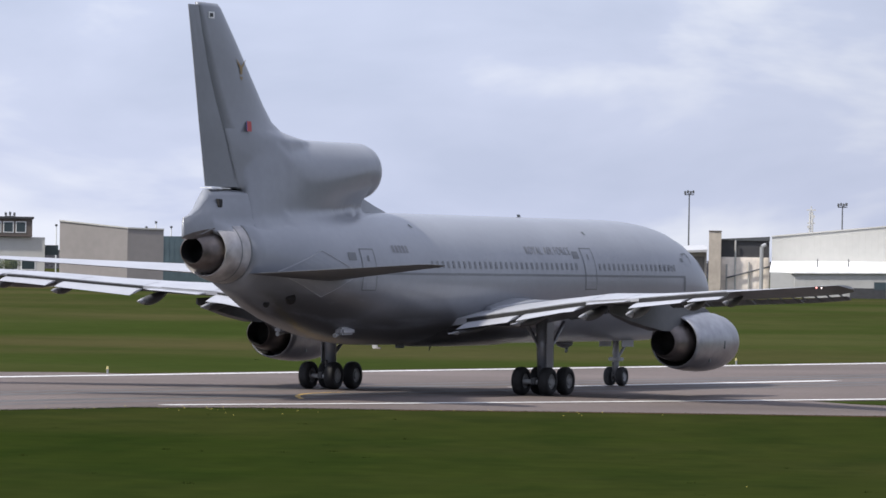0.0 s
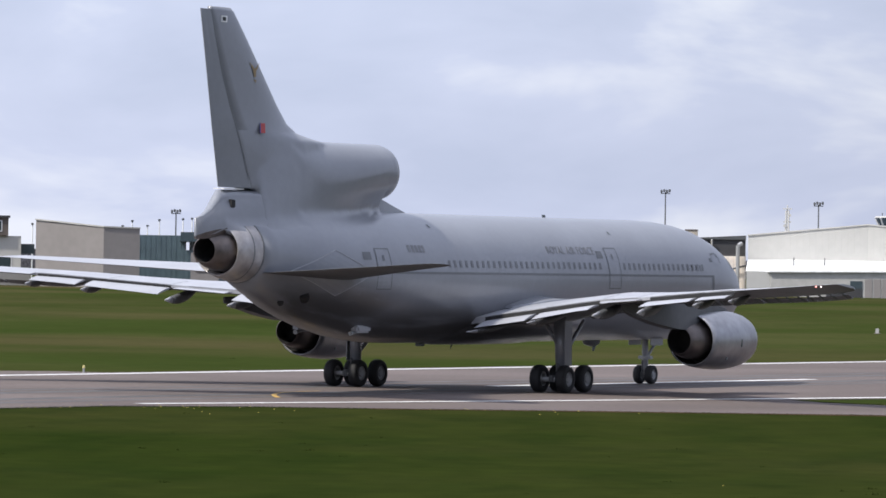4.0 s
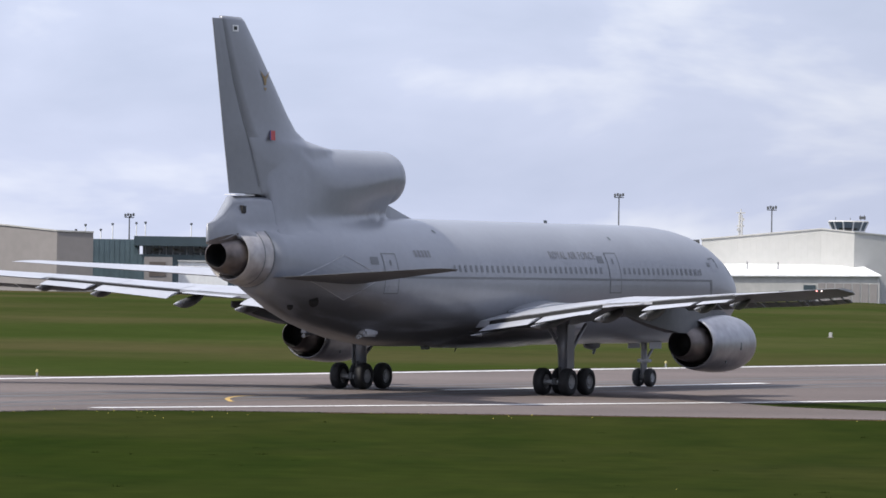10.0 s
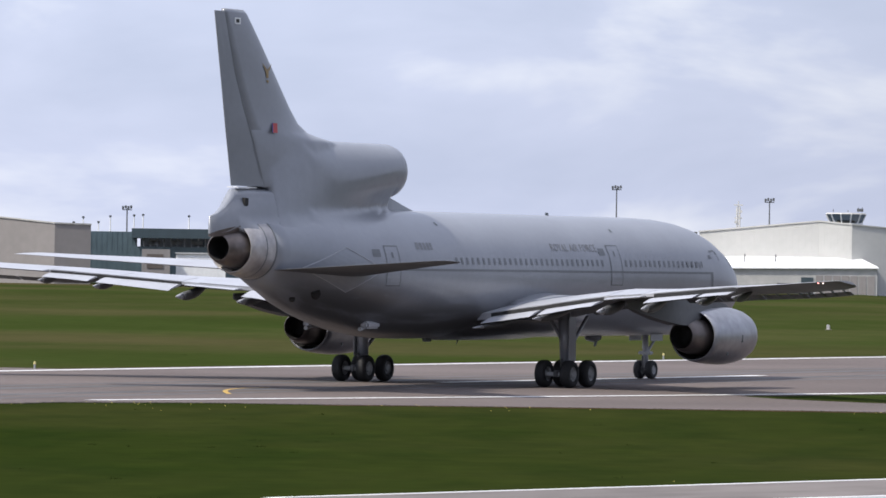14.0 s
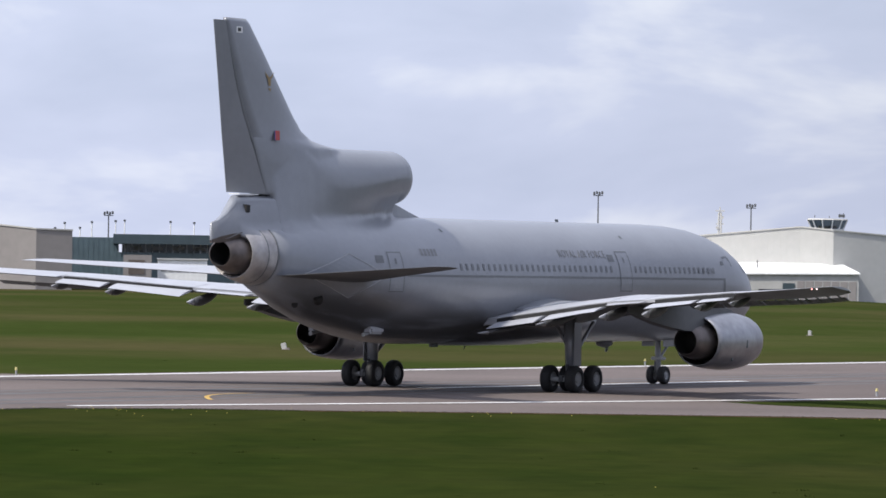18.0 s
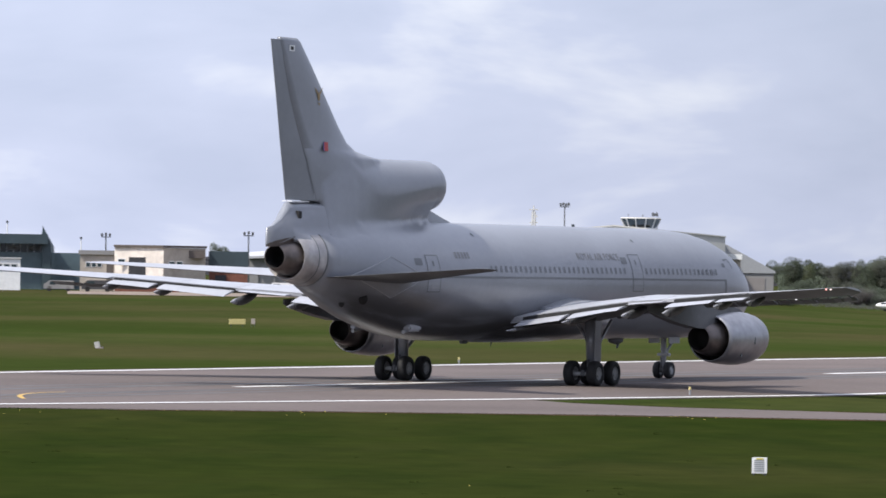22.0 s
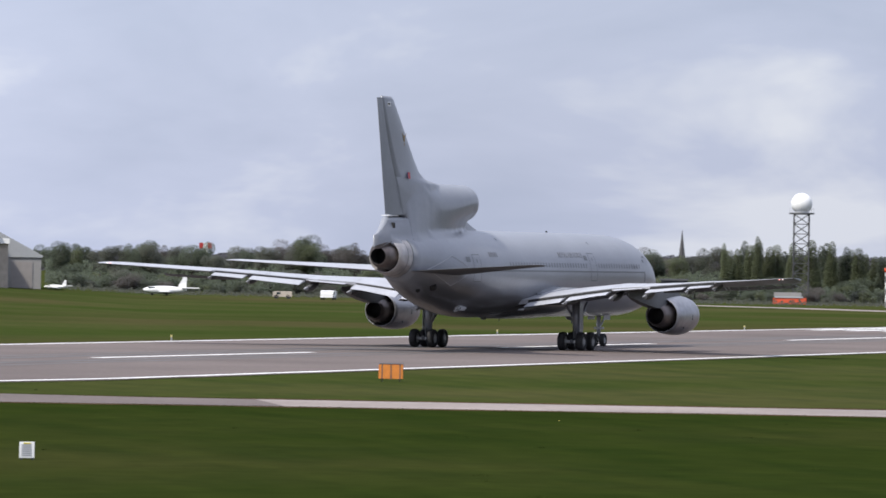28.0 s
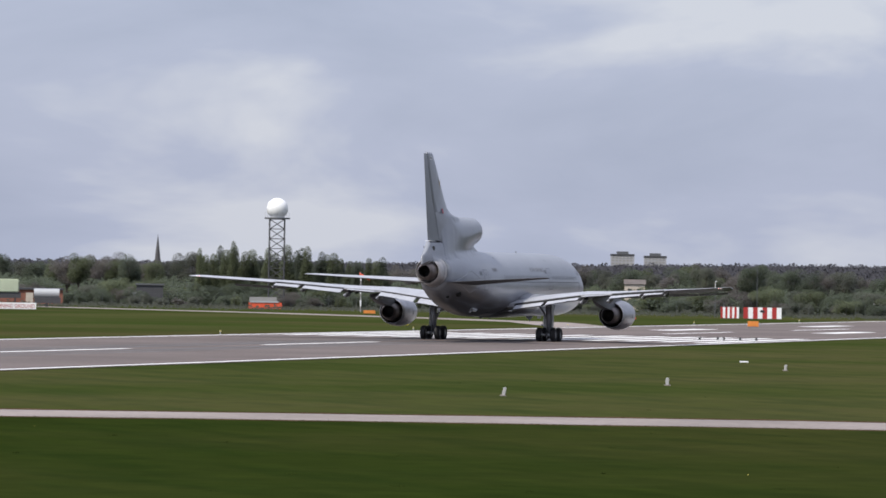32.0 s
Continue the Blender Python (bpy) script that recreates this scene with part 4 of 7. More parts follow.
    part("exhaust_core", spun([(-21.85, 0.535), (-21.0, 0.56), (-20.4, 0.60), (-20.35, 0.0)], n=30, centre=c), M["soot_shade"], jet, smooth=True)
    # wings, flaps, fairings
    for s in (-1, 1):
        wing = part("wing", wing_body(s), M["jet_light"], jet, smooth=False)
        # faces that point down take the dark grey, as painted shade
        part("lower_skin", wing_body(s, False), M["jet_shade"], wing, "lower wing skin, coloured dark for shade")
        for y0, y1 in ((3.2, 6.3), (6.34, 9.5), (9.6, 11.8), (12.6, 15.2), (15.24, 18.1)):
            part("spoiler", upper_panel(s, y0, y1, 0.60, CUT), M["jet_light"], jet, "pale panel on the upper wing")
        for y0, y1 in ((3.15, 5.82), (6.22, 9.35)):
            part("inboard_flap", flap(s, y0, y1, 10, 0.26), M["jet_light"], jet, "pale lowered flap")
        part("inboard_aileron", flap(s, 9.85, 12.15, 1, 0.20), M["jet_light"], jet)
        for y0, y1 in ((12.62, 15.78), (16.16, 18.1)):
            part("outboard_flap", flap(s, y0, y1, 13, 0.29), M["jet_light"], jet, "pale lowered flap")
        for y0, y1 in ((2.9, 9.4), (12.6, 18.15)):
            part("flap_cove", cove(s, y0, y1), M["black"], jet, "black strip for the shade ahead of the flaps")
        for y, w, d in ((2.75, 0.10, 0.46), (6.02, 0.13, 0.46), (9.6, 0.19, 0.58), (12.38, 0.19, 0.60), (15.97, 0.15, 0.50), (18.3, 0.14, 0.44)):
            # bodies take the dark shade grey, tails the pale one for their lit look
            fairing = part("flap_fairing", canoe(s, y, 0.55, 1.0, d, w, 0.30), M["jet_shade"], jet, smooth=True)
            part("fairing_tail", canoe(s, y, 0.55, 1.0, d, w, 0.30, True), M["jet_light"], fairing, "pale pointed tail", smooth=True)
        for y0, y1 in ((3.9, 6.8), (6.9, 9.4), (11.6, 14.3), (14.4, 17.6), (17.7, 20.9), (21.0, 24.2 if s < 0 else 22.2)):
            sl = part("slat", slat(s, y0, y1), M["jet_shade"], jet)
            for k in range(4 if s < 0 else 0):
                y = y0 + 0.3 + (y1 - y0 - 0.6) * k / 3
                q = wing_point(s * y, 0.0)
                part("slat_track", tubed((q.x - 0.4, s * y, q.z - 0.06), (q.x + 0.34, s * y, q.z - 0.30), 0.04, n=5), M["jet_dark"], sl)
        tip = wing_point(s * 24.6, 0.45, 0.0)
        for k in (0, 1):
            part("tip_lamp", spun([(-0.05, 0.01), (-0.03, 0.028), (0.03, 0.028), (0.05, 0.01)], n=10, centre=(tip.x - 1.42 - 0.02 * k, tip.y - s * (0.30 + 0.22 * k), tip.z + 0.03), cap0=True, cap1=True), M["lamp_white"] if k == 0 else M["lamp_red"], jet, "lit wing-tip lamp")
        # tailplane
        st = [(0.8, -12.0, -18.95, 5.31, 0.085), (1.9, -12.75, -19.2, 5.37, 0.085), (5, -15.1, -19.85, 5.54, 0.085), (8, -17.4, -20.55, 5.70, 0.085), (10.3, -19.0, -21.08, 5.83, 0.085), (10.7, -19.5, -21.1, 5.84, 0.07), (10.9, -19.95, -20.9, 5.84, 0.05)]
        rings = []
        for y, le, te, z, tc in st:
            ch = le - te
            y *= 1.0 if s < 0 else 1.04
            rings.append([(le + px, s * y, z - (ch + px) * (0.026 if s < 0 else 0.004) + pz * ((0.35 if pz > 0 else 1.0) if s < 0 else 0.85)) for px, pz in airfoil(ch, tc, 10)])
        bm = loft(bmesh.new(), rings)
        bmesh.ops.recalc_face_normals(bm, faces=bm.faces)
        low = bm.copy()
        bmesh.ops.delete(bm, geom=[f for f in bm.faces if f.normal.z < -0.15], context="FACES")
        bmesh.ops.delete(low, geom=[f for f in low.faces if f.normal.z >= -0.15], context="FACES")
        # left upper skin takes the paler grey: its bright sheen is in the colour
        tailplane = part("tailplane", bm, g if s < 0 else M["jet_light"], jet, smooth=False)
        part("lower_skin", low, M["jet_shade"], tailplane, "lower tailplane skin, coloured dark for shade")
        # rubbing plate at the tailplane root
        bm = bmesh.new()
        pts = [(-17.5, 5.42), (-14.75, 6.36), (-12.2, 5.40), (-14.5, 4.36)]
        n = 8
        grid = []
        for i in range(n + 1):
            row = []
            for j in range(n + 1):
                u, v = i / n, j / n
                x = (1 - u) * (1 - v) * pts[0][0] + u * (1 - v) * pts[1][0] + u * v * pts[2][0] + (1 - u) * v * pts[3][0]
                z = (1 - u) * (1 - v) * pts[0][1] + u * (1 - v) * pts[1][1] + u * v * pts[2][1] + (1 - u) * v * pts[3][1]
                row.append(bm.verts.new((x, s * (side_y(x, z) + 0.014), z)))
            grid.append(row)
        for i in range(n):
            for j in range(n):
                q = (grid[i][j], grid[i + 1][j], grid[i + 1][j + 1], grid[i][j + 1])
                bm.faces.new(q if s > 0 else q[::-1])
        part("rub_plate", bm, g, jet)
        bm = bmesh.new()
        for a, b in zip(pts, pts[1:] + pts[:1]):
            for i in range(10):
                p0 = (a[0] + (b[0] - a[0]) * i / 10, a[1] + (b[1] - a[1]) * i / 10)
                p1 = (a[0] + (b[0] - a[0]) * (i + 1) / 10, a[1] + (b[1] - a[1]) * (i + 1) / 10)
                tube(bm, (p0[0], s * (side_y(*p0) + 0.02), p0[1]), (p1[0], s * (side_y(*p1) + 0.02), p1[1]), 0.026 if a[1] + b[1] > 11 else 0.014, n=4, caps=False)
        part("plate_edge", bm, M["jet_light"], jet, "pale worn edge")
        # wing engine
        c = (0, s * 10.5, 2.50)
        eng = part("engine_cowl", spun([(3.15, 1.10), (3.12, 1.16), (3.6, 1.235), (4.4, 1.315), (5.2, 1.36), (6.0, 1.365), (6.8, 1.31), (7.4, 1.22), (7.75, 1.12), (7.85, 1.03), (7.75, 0.95), (7.3, 0.93), (6.6, 0.97)], n=48, centre=c), M["metal"], jet, "bare grey metal engine cowl", smooth=True)
        part("fan", spun([(6.65, 0.0), (6.6, 0.98)], n=32, centre=c), M["soot_shade"], eng)
        part("exhaust_duct", spun([(3.13, 1.12), (4.2, 1.10), (4.25, 0.85)], n=40, centre=c), M["soot_shade"], eng)
        part("core_nozzle", spun([(4.3, 0.90), (3.4, 0.90), (2.8, 0.84), (2.3, 0.74), (1.95, 0.62), (1.94, 0.58)], n=36, centre=c), M["hot_metal"], eng, "heat-stained nozzle", smooth=True)
        part("exhaust_core", spun([(1.95, 0.585), (2.6, 0.60), (3.0, 0.55), (3.05, 0.0)], n=24, centre=c), M["soot_shade"], eng, smooth=True)
        rings = []
        for x, w, z0, z1 in ((6.9, 0.05, 3.68, 3.80), (6.2, 0.22, 3.6, 3.98), (5.0, 0.30, 3.3, 4.15), (3.0, 0.36, 2.98, 4.2), (1.2, 0.36, 3.02, 4.2), (-0.8, 0.30, 3.28, 4.2), (-2.6, 0.18, 3.60, 4.15), (-3.7, 0.05, 3.85, 4.12)):
            rings.append([(x, s * 10.5 - w, z0), (x, s * 10.5 + w, z0), (x, s * 10.5 + w * 0.8, z1), (x, s * 10.5 - w * 0.8, z1)])
        part("engine_pylon", loft(bmesh.new(), rings), M["jet_shade"], jet, "engine pylon, coloured dark for shade")
        for kx, ka in ((4.6, 0.9), (5.6, 1.4)):
            part("cowl_latch", boxed(kx, kx + 0.10, s * 10.5 - 0.02 - 1.37 * math.sin(ka), s * 10.5 + 0.02 - 1.37 * math.sin(ka), 2.5 - 1.37 * math.cos(ka) - 0.05, 2.5 - 1.37 * math.cos(ka) + 0.30), M["jet_dark"], eng)
        # main gear
        leg = part("gear_leg", tubed((0, s * 5.485, 0.75), (-0.15, s * 5.45, 3.5), 0.25, 0.30, 14), M["jet_grey"], jet, smooth=True)
        part("oleo", tubed((0, s * 5.485, 0.62), (0, s * 5.485, 1.5), 0.17, n=12), M["galv"], leg)
        part("side_brace", tubed((0, s * 5.38, 2.0), (0.1, s * 4.5, 3.3), 0.09, n=8), M["jet_grey"], leg)
        part("drag_brace", tubed((0.15, s * 5.45, 1.6), (2.4, s * 5.3, 3.3), 0.09, n=8), M["jet_grey"], leg)
        part("torque_link", tubed((-0.28, s * 5.485, 0.8), (-0.42, s * 5.485, 1.35), 0.06, n=6), M["steel"], leg)
        part("bogie_beam", boxed(-1.05, 1.05, s * 5.485 - 0.13, s * 5.485 + 0.13, 0.52, 0.82, bevel=0.05), M["steel"], leg)
        for ax in (-0.89, 0.89):
            part("axle", tubed((ax, s * 5.485 - 0.5, 0.635), (ax, s * 5.485 + 0.5, 0.635), 0.11, n=10), M["galv"], leg)
        bm = boxed(-0.34, 0.34, s * 5.78, s * 5.82, 1.25, 3.3)
        part("gear_door", bm, g, jet)
        # doors, windows, stripe
        for x0, x1, z0, z1 in ((9.35, 10.55, 4.75, 6.72), (-11.95, -10.85, 4.65, 6.48)):
            d = part("cabin_door", skin_patch(x0, x1, z0, z1, s, 0.006, 3, 10), g, jet)
            part("door_edge", skin_frame(x0, x1, z0, z1, s), M["jet_line"], d)
            part("door_window", skin_patch((x0 + x1) / 2 - 0.07, (x0 + x1) / 2 + 0.07, z1 - 0.55, z1 - 0.30, s, 0.02, 1, 1), M["window_dark"], d)
            part("door_placard", skin_patch(x0 - 0.95, x0 - 0.35, z1 - 0.52, z1 - 0.18, s, 0.012, 2, 2), M["jet_line"], jet)
        hatch = part("crew_hatch", skin_patch(21.0, 21.9, 5.9, 6.5, s, 0.006, 3, 5), g, jet)
        for x0, x1, z0, z1 in ((20.95, 21.3, 6.46, 6.56), (21.25, 21.7, 6.50, 6.58), (21.65, 21.9, 6.36, 6.52), (21.86, 21.94, 6.05, 6.40)):
            part("hatch_edge", skin_patch(x0, x1, z0, z1, s, 0.016, 2, 2), M["jet_line"], hatch)
        part("crew_placard", skin_patch(20.5, 20.85, 6.12, 6.32, s, 0.014, 2, 2), M["jet_line"], jet)
        part("cheat_line", skin_patch(-10.6, 20.7, 5.36, 5.46, s, 0.013, 64, 1), M["jet_line"], jet, "dark line along the cabin side")
        part("cheat_line", skin_patch(20.45, 20.7, 4.7, 5.36, s, 0.013, 2, 4), M["jet_line"], jet)
        pane = finish("cabin_window", skin_patch(-0.09, 0.09, 5.68, 5.99, s, 0.016, 1, 3), M["window_dark"])
        for x in [-5.9 + 0.515 * i for i in range(29)] + [11.0 + 0.515 * i for i in range(17)]:
            w = part("cabin_window", pane, None, jet)
            w.location = (x, 0, 0)
        for x, z in ((-6.1, 7.45), (11.0, 7.35), (24.6, 6.2)):
            part("probe", skin_patch(x, x + 0.16, z, z + 0.14, s, 0.02, 1, 1), M["jet_dark"], jet)
        # refuelling fairing and drain masts under the tail
        pod = part("hose_fairing", boxed(-11.9, -10.75, s * 1.50 - 0.22, s * 1.50 + 0.22, 2.72, 3.06, bevel=0.10), M["jet_light"], jet, "pale refuelling-hose fairing")
        part("hose_drogue", tubed((-12.1, s * 1.42, 2.70), (-11.5, s * 1.42, 2.76), 0.10, 0.05, 8), M["galv"], pod)
    part("drain_mast", boxed(-3.75, -3.25, -0.12, 0.12, 2.05, 2.26, bevel=0.03), M["jet_dark"], jet)
    part("drain_mast", loft(bmesh.new(), [[(x - 0.35 - sh, -w, z), (x + 0.35 - sh, -w, z), (x + 0.35 - sh, w, z), (x - 0.35 - sh, w, z)] for x, w, z, sh in ((-0.3, 0.10, 2.26, 0.0), (-0.3, 0.07, 2.12, 0.1))]), M["jet_dark"], jet)
    part("drain_spike", tubed((-0.55, 0, 2.14), (-0.7, 0, 1.92), 0.045, 0.02, 6), M["jet_dark"], jet)
    beacon = part("belly_pod", loft(bmesh.new(), [[(12.35 + 1.5 * t, r * 1.2 * math.sin(2 * math.pi * i / 12), 2.16 + r * math.cos(2 * math.pi * i / 12)) for i in range(12)] for t, r in ((0, 0.03), (0.15, 0.17), (0.5, 0.25), (0.85, 0.18), (1, 0.03))]), M["jet_shade"], jet, smooth=True)
    part("pod_aerial", tubed((13.4, 0, 1.95), (13.3, 0, 1.72), 0.09, 0.06, 8), M["jet_dark"], beacon)
    part("antenna", loft(bmesh.new(), [[(x, w, 8.07 + h) for x, w in ((8.0 - sh, -0.03 * k), (8.3 - sh, 0.0), (8.0 - sh, 0.03 * k))] for h, sh, k in ((0, 0, 1), (0.17, 0.08, 0.7))]), M["jet_dark"], jet)
    for x, z, r in ((-16.05, 4.30, 0.28), (-16.8, 4.06, 0.17)):
        y = -side_y(x, z)
        part("belly_port", spun([(-r * 1.2, 0.02), (0.0, r), (r * 1.2, 0.02)], n=16, centre=(x, y * 0.95, z), cap0=True, cap1=True), M["soot_shade"], jet)
    # heat shield below the tail cone, and the dark seam where the cowl meets the fuselage
    part("heat_shield", loft(bmesh.new(), [[(x, -w, z1), (x, w, z1), (x, w * 0.8, z0), (x, -w * 0.8, z0)] for x, w, z0, z1 in ((-22.58, 0.075, 6.72, 6.88), (-22.1, 0.245, 6.74, 7.02), (-21.6, 0.385, 6.80, 7.12), (-21.0, 0.60, 6.95, 7.22))]), M["hot_metal"], jet, "dark heat-stained shield")
    part("cowl_seam", spun([(-19.20, 1.372), (-19.20, 1.392), (-19.28, 1.388), (-19.28, 1.36)], n=48, centre=(0, 0, 6.25)), M["jet_line"], jet)
    # windscreen
    for s in (-1, 1):
        for x0, x1 in ((24.0, 24.7), (24.8, 25.5)):
            part("windscreen_pane", skin_patch(x0, x1, 5.75, 6.3, s, 0.012, 3, 3), M["window_dark"], jet)
    # nose gear
    leg = part("nose_leg", tubed((18.85, 0, 0.5), (18.75, 0, 2.9), 0.14, 0.17, 12), M["jet_grey"], jet)
    part("drag_brace", tubed((18.8, 0, 1.2), (20.6, 0, 2.6), 0.07, n=8), M["jet_grey"], leg)
    part("steering_jack", boxed(18.65, 19.05, -0.34, 0.34, 1.25, 1.42, bevel=0.04), M["galv"], leg)
    part("torque_link", tubed((18.55, 0, 0.62), (18.5, 0, 1.2), 0.05, n=6), M["steel"], leg)
    part("nose_axle", tubed((18.85, -0.36, 0.465), (18.85, 0.36, 0.465), 0.07, n=8), M["galv"], leg)
    part("taxi_lamp", spun([(0.0, 0.02), (0.02, 0.10), (0.1, 0.10), (0.12, 0.03)], n=10, centre=(18.98, 0.2, 1.62), cap0=True, cap1=True), M["rim"], leg)
    for s in (-1, 1):
        part("nose_door", boxed(18.2, 19.5, s * 0.60 - 0.02, s * 0.60 + 0.02, 1.95, 2.5), g, jet)
    # wheels turn on their axles
    tm, rm = wheel_mesh(0.635, 0.48), rim_mesh(0.635, 0.48)
    tn, rn = wheel_mesh(0.465, 0.36), rim_mesh(0.465, 0.36)
    for s in (-1, 1):
        for ax in (-0.89, 0.89):
            for off in (-0.66, 0.66):
                w = part("main_wheel", tm, None, jet)
                part("rim", rm, None, w, "pale metal rim")
                WHEELS.append((w, Vector((ax, s * 5.485 + off, 0.665)), 0.635))
        w = part("nose_wheel", tn, None, jet)
        part("rim", rn, None, w, "pale metal rim")
        WHEELS.append((w, Vector((18.85, s * 0.32, 0.495)), 0.465))
    # lettering on the cabin side
    for s in (-1, 1):
        cu = bpy.data.curves.new("lettering", "FONT")
        cu.body = "ROYAL AIR FORCE"
        cu.size, cu.space_character, cu.extrude, cu.align_x = 0.62, 1.12, 0.002, "CENTER"
        tmp = new("lettering", cu)
        me = bpy.data.meshes.new_from_object(tmp.evaluated_get(bpy.context.evaluated_depsgraph_get()))
        bpy.data.objects.remove(tmp)
        me.materials.append(M["jet_letter"])
        wid = max(v.co.x for v in me.vertices) - min(v.co.x for v in me.vertices)
        for v in me.vertices:
            x = 5.95 + (v.co.x * 4.6 / wid) * (1 if s < 0 else -1)
            z = 6.38 + v.co.y * 0.82
            v.co = (x, s * (side_y(x, z) + 0.016 + v.co.z), z)
        letters(me, jet, M["jet_letter"], "faded grey painted letter")
        for k in range(5):
            part("serial_mark", skin_patch(-9.2 + 0.30 * k, -9.0 + 0.30 * k, 6.33, 6.64, s, 0.015, 1, 2), M["jet_letter"], jet)
    return jet


airliner = build_aircraft()


# ---- the far side of the airfield: buildings ----
class Site:
    """Turns bearings and heights into the local plan of a building that faces the stand."""

    def __init__(self, name, az, d, label, category="building", group="", turn=0.0):
        self.az, self.d = az, d
        self.base = bearing(az, d).z
        self.ob = thing(name, facing(az, d, turn), label, category, group)

    def x(self, az):
        return self.d * math.tan(radians(az - self.az))

    def z(self, z):
        return z - self.base

    def slab(self, name, az0, az1, z0, z1, y0, y1, mat, parent=None, label="", bevel=0.0):
        return part(name, boxed(self.x(az0), self.x(az1), y0, y1, self.z(z0), self.z(z1), bevel=bevel), M[mat], parent or self.ob, label)

    def prism(self, name, plan, tops, mat, parent=None, label="", low=None):
        """Upright body on plan points (bearing, depth), each with its own top height."""
        bm = bmesh.new()
        lo = low if low is not None else self.base - 0.4
        a = [bm.verts.new((self.x(az), y, self.z(lo))) for az, y in plan]
        b = [bm.verts.new((self.x(az), y, self.z(t))) for (az, y), t in zip(plan, tops)]
        n = len(plan)
        for i in range(n):
            bm.faces.new((a[i], a[(i + 1) % n], b[(i + 1) % n], b[i]))
        bm.faces.new(b)
        bm.faces.new(a[::-1])
        bmesh.ops.recalc_face_normals(bm, faces=bm.faces)
        return part(name, bm, M[mat], parent or self.ob, label)


def eaves(site, name, line, thick, proud, mat):
    """A thin roof edge along a chain of (bearing, depth, top height)."""
    bm = bmesh.new()
    rings = []
    for az, y, z in line:
        rings.append([(site.x(az), y - proud, site.z(z - thick)), (site.x(az), y - proud, site.z(z)), (site.x(az), y + 0.3, site.z(z)), (site.x(az), y + 0.3, site.z(z - thick))])
    loft(bm, rings)
    bmesh.ops.recalc_face_normals(bm, faces=bm.faces)
    return part(name, bm, M[mat], site.ob)


def pane(site, az0, az1, z0, z1, y, n, mat="glass_dark", frame_mat="white", rim=0.12):
    """A row of n separate windows with frames, proud of the wall at depth y."""
    w = (az1 - az0) / n
    for i in range(n):
        a, b = az0 + w * (i + 0.08), az0 + w * (i + 0.92)
        f = site.slab("window", a, b, z0, z1, y - 0.06, y - 0.005, frame_mat)
        ra = math.degrees(rim / site.d)
        site.slab("pane", a + ra, b - ra, z0 + rim, z1 - rim, y - 0.075, y - 0.062, mat, f)


def build_terminal():
    s = Site("terminal_building", -6.3, 700, "brown-topped terminal block with a white lower storey")
    s.slab("lower_wall", -7.6, -5.41, s.base - 0.5, 8.7, 0, 14, "hangar_white")
    s.slab("upper_wall", -7.6, -5.56, 8.75, 11.3, -0.6, 13, "brown")
    s.slab("roof", -7.65, -5.54, 11.3, 11.6, -0.9, 13.4, "charcoal")
    pane(s, -7.5, -5.62, 9.3, 10.9, -0.6, 13)
    pane(s, -7.5, -5.5, 4.0, 5.8, 0, 10)
    s.slab("canopy", -5.41, -5.25, 6.2, 7.6, 2, 10, "teal_dark")
    s.slab("plinth", -7.6, -5.3, s.base - 0.5, 3.6, -1.2, -0.01, "clad_grey")


def build_shed():
    s = Site("storage_shed", -4.449, 682, "plain beige-grey clad storage shed with a pale roof edge")
    s.prism("shed_wall", [(-5.246, 6.0), (-4.449, 0.0), (-4.027, 0.9), (-4.027, 30), (-5.246, 30)], [11.0, 10.1, 10.0, 10.0, 11.0], "clad_beige")
    eaves(s, "roof_edge", [(-5.255, 6.0, 11.14), (-4.449, 0.0, 10.22), (-4.02, 0.9, 10.1)], 0.2, 0.12, "off_white")


def build_glass_terminal():
    s = Site("glass_terminal", -3.0, 720, "long dark teal terminal with a deep roof band")
    s.slab("side_block", -4.05, -3.50, s.base - 0.5, 9.25, 2, 22, "teal")
    for k in range(9):
        s.slab("mullion", -4.03 + 0.06 * k, -4.022 + 0.06 * k, s.base, 9.2, 1.96, 1.99, "teal")
    s.slab("roof", -3.55, -2.14, 8.35, 9.75, -3, 22, "teal_dark")
    s.slab("upper_glazing", -3.45, -2.2, 7.1, 8.35, 2, 20, "glass_dark")
    for k in range(16):
        s.slab("column", -3.42 + 0.08 * k, -3.405 + 0.08 * k, 7.1, 8.34, 0.6, 1.0, "galv")
    for k in range(5):
        s.slab("lit_panel", -3.35 + 0.25 * k, -3.22 + 0.25 * k, 7.4, 8.0, 1.6, 1.98, "off_white")
    s.slab("lower_block", -3.55, -2.05, s.base - 0.5, 7.1, -1, 22, "teal")
    for k in range(24):
        s.slab("mullion", -3.52 + 0.06 * k, -3.512 + 0.06 * k, s.base, 7.05, -1.04, -1.01, "teal")
    s.prism("stair_tower", [(-2.2, -2), (-2.1, -2), (-2.05, 8), (-2.2, 8)], [11.0, 8.4, 8.0, 9.8], "teal_dark")
    s.slab("link", -2.05, -1.6, s.base - 0.5, 7.1, 4, 14, "teal")
    b = Site("plant_block", -3.3, 690, "small beige plant block beside the terminal")
    b.slab("block_wall", -3.43, -3.10, b.base - 0.4, 6.7, 0, 6, "clad_beige")
    b.slab("louvre", -3.37, -3.18, 4.0, 6.0, -0.08, -0.005, "brown")
    v = Site("white_unit", -2.75, 692, "long white cabin unit with small windows", "cabin")
    v.slab("cabin_body", -3.03, -2.45, v.base - 0.3, 6.1, 0, 4, "white")
    v.slab("cabin_roof", -3.04, -2.44, 6.1, 6.3, -0.2, 4.2, "roof_light")
    pane(v, -3.0, -2.48, 4.4, 5.4, 0, 6, "glass_dark", "galv")


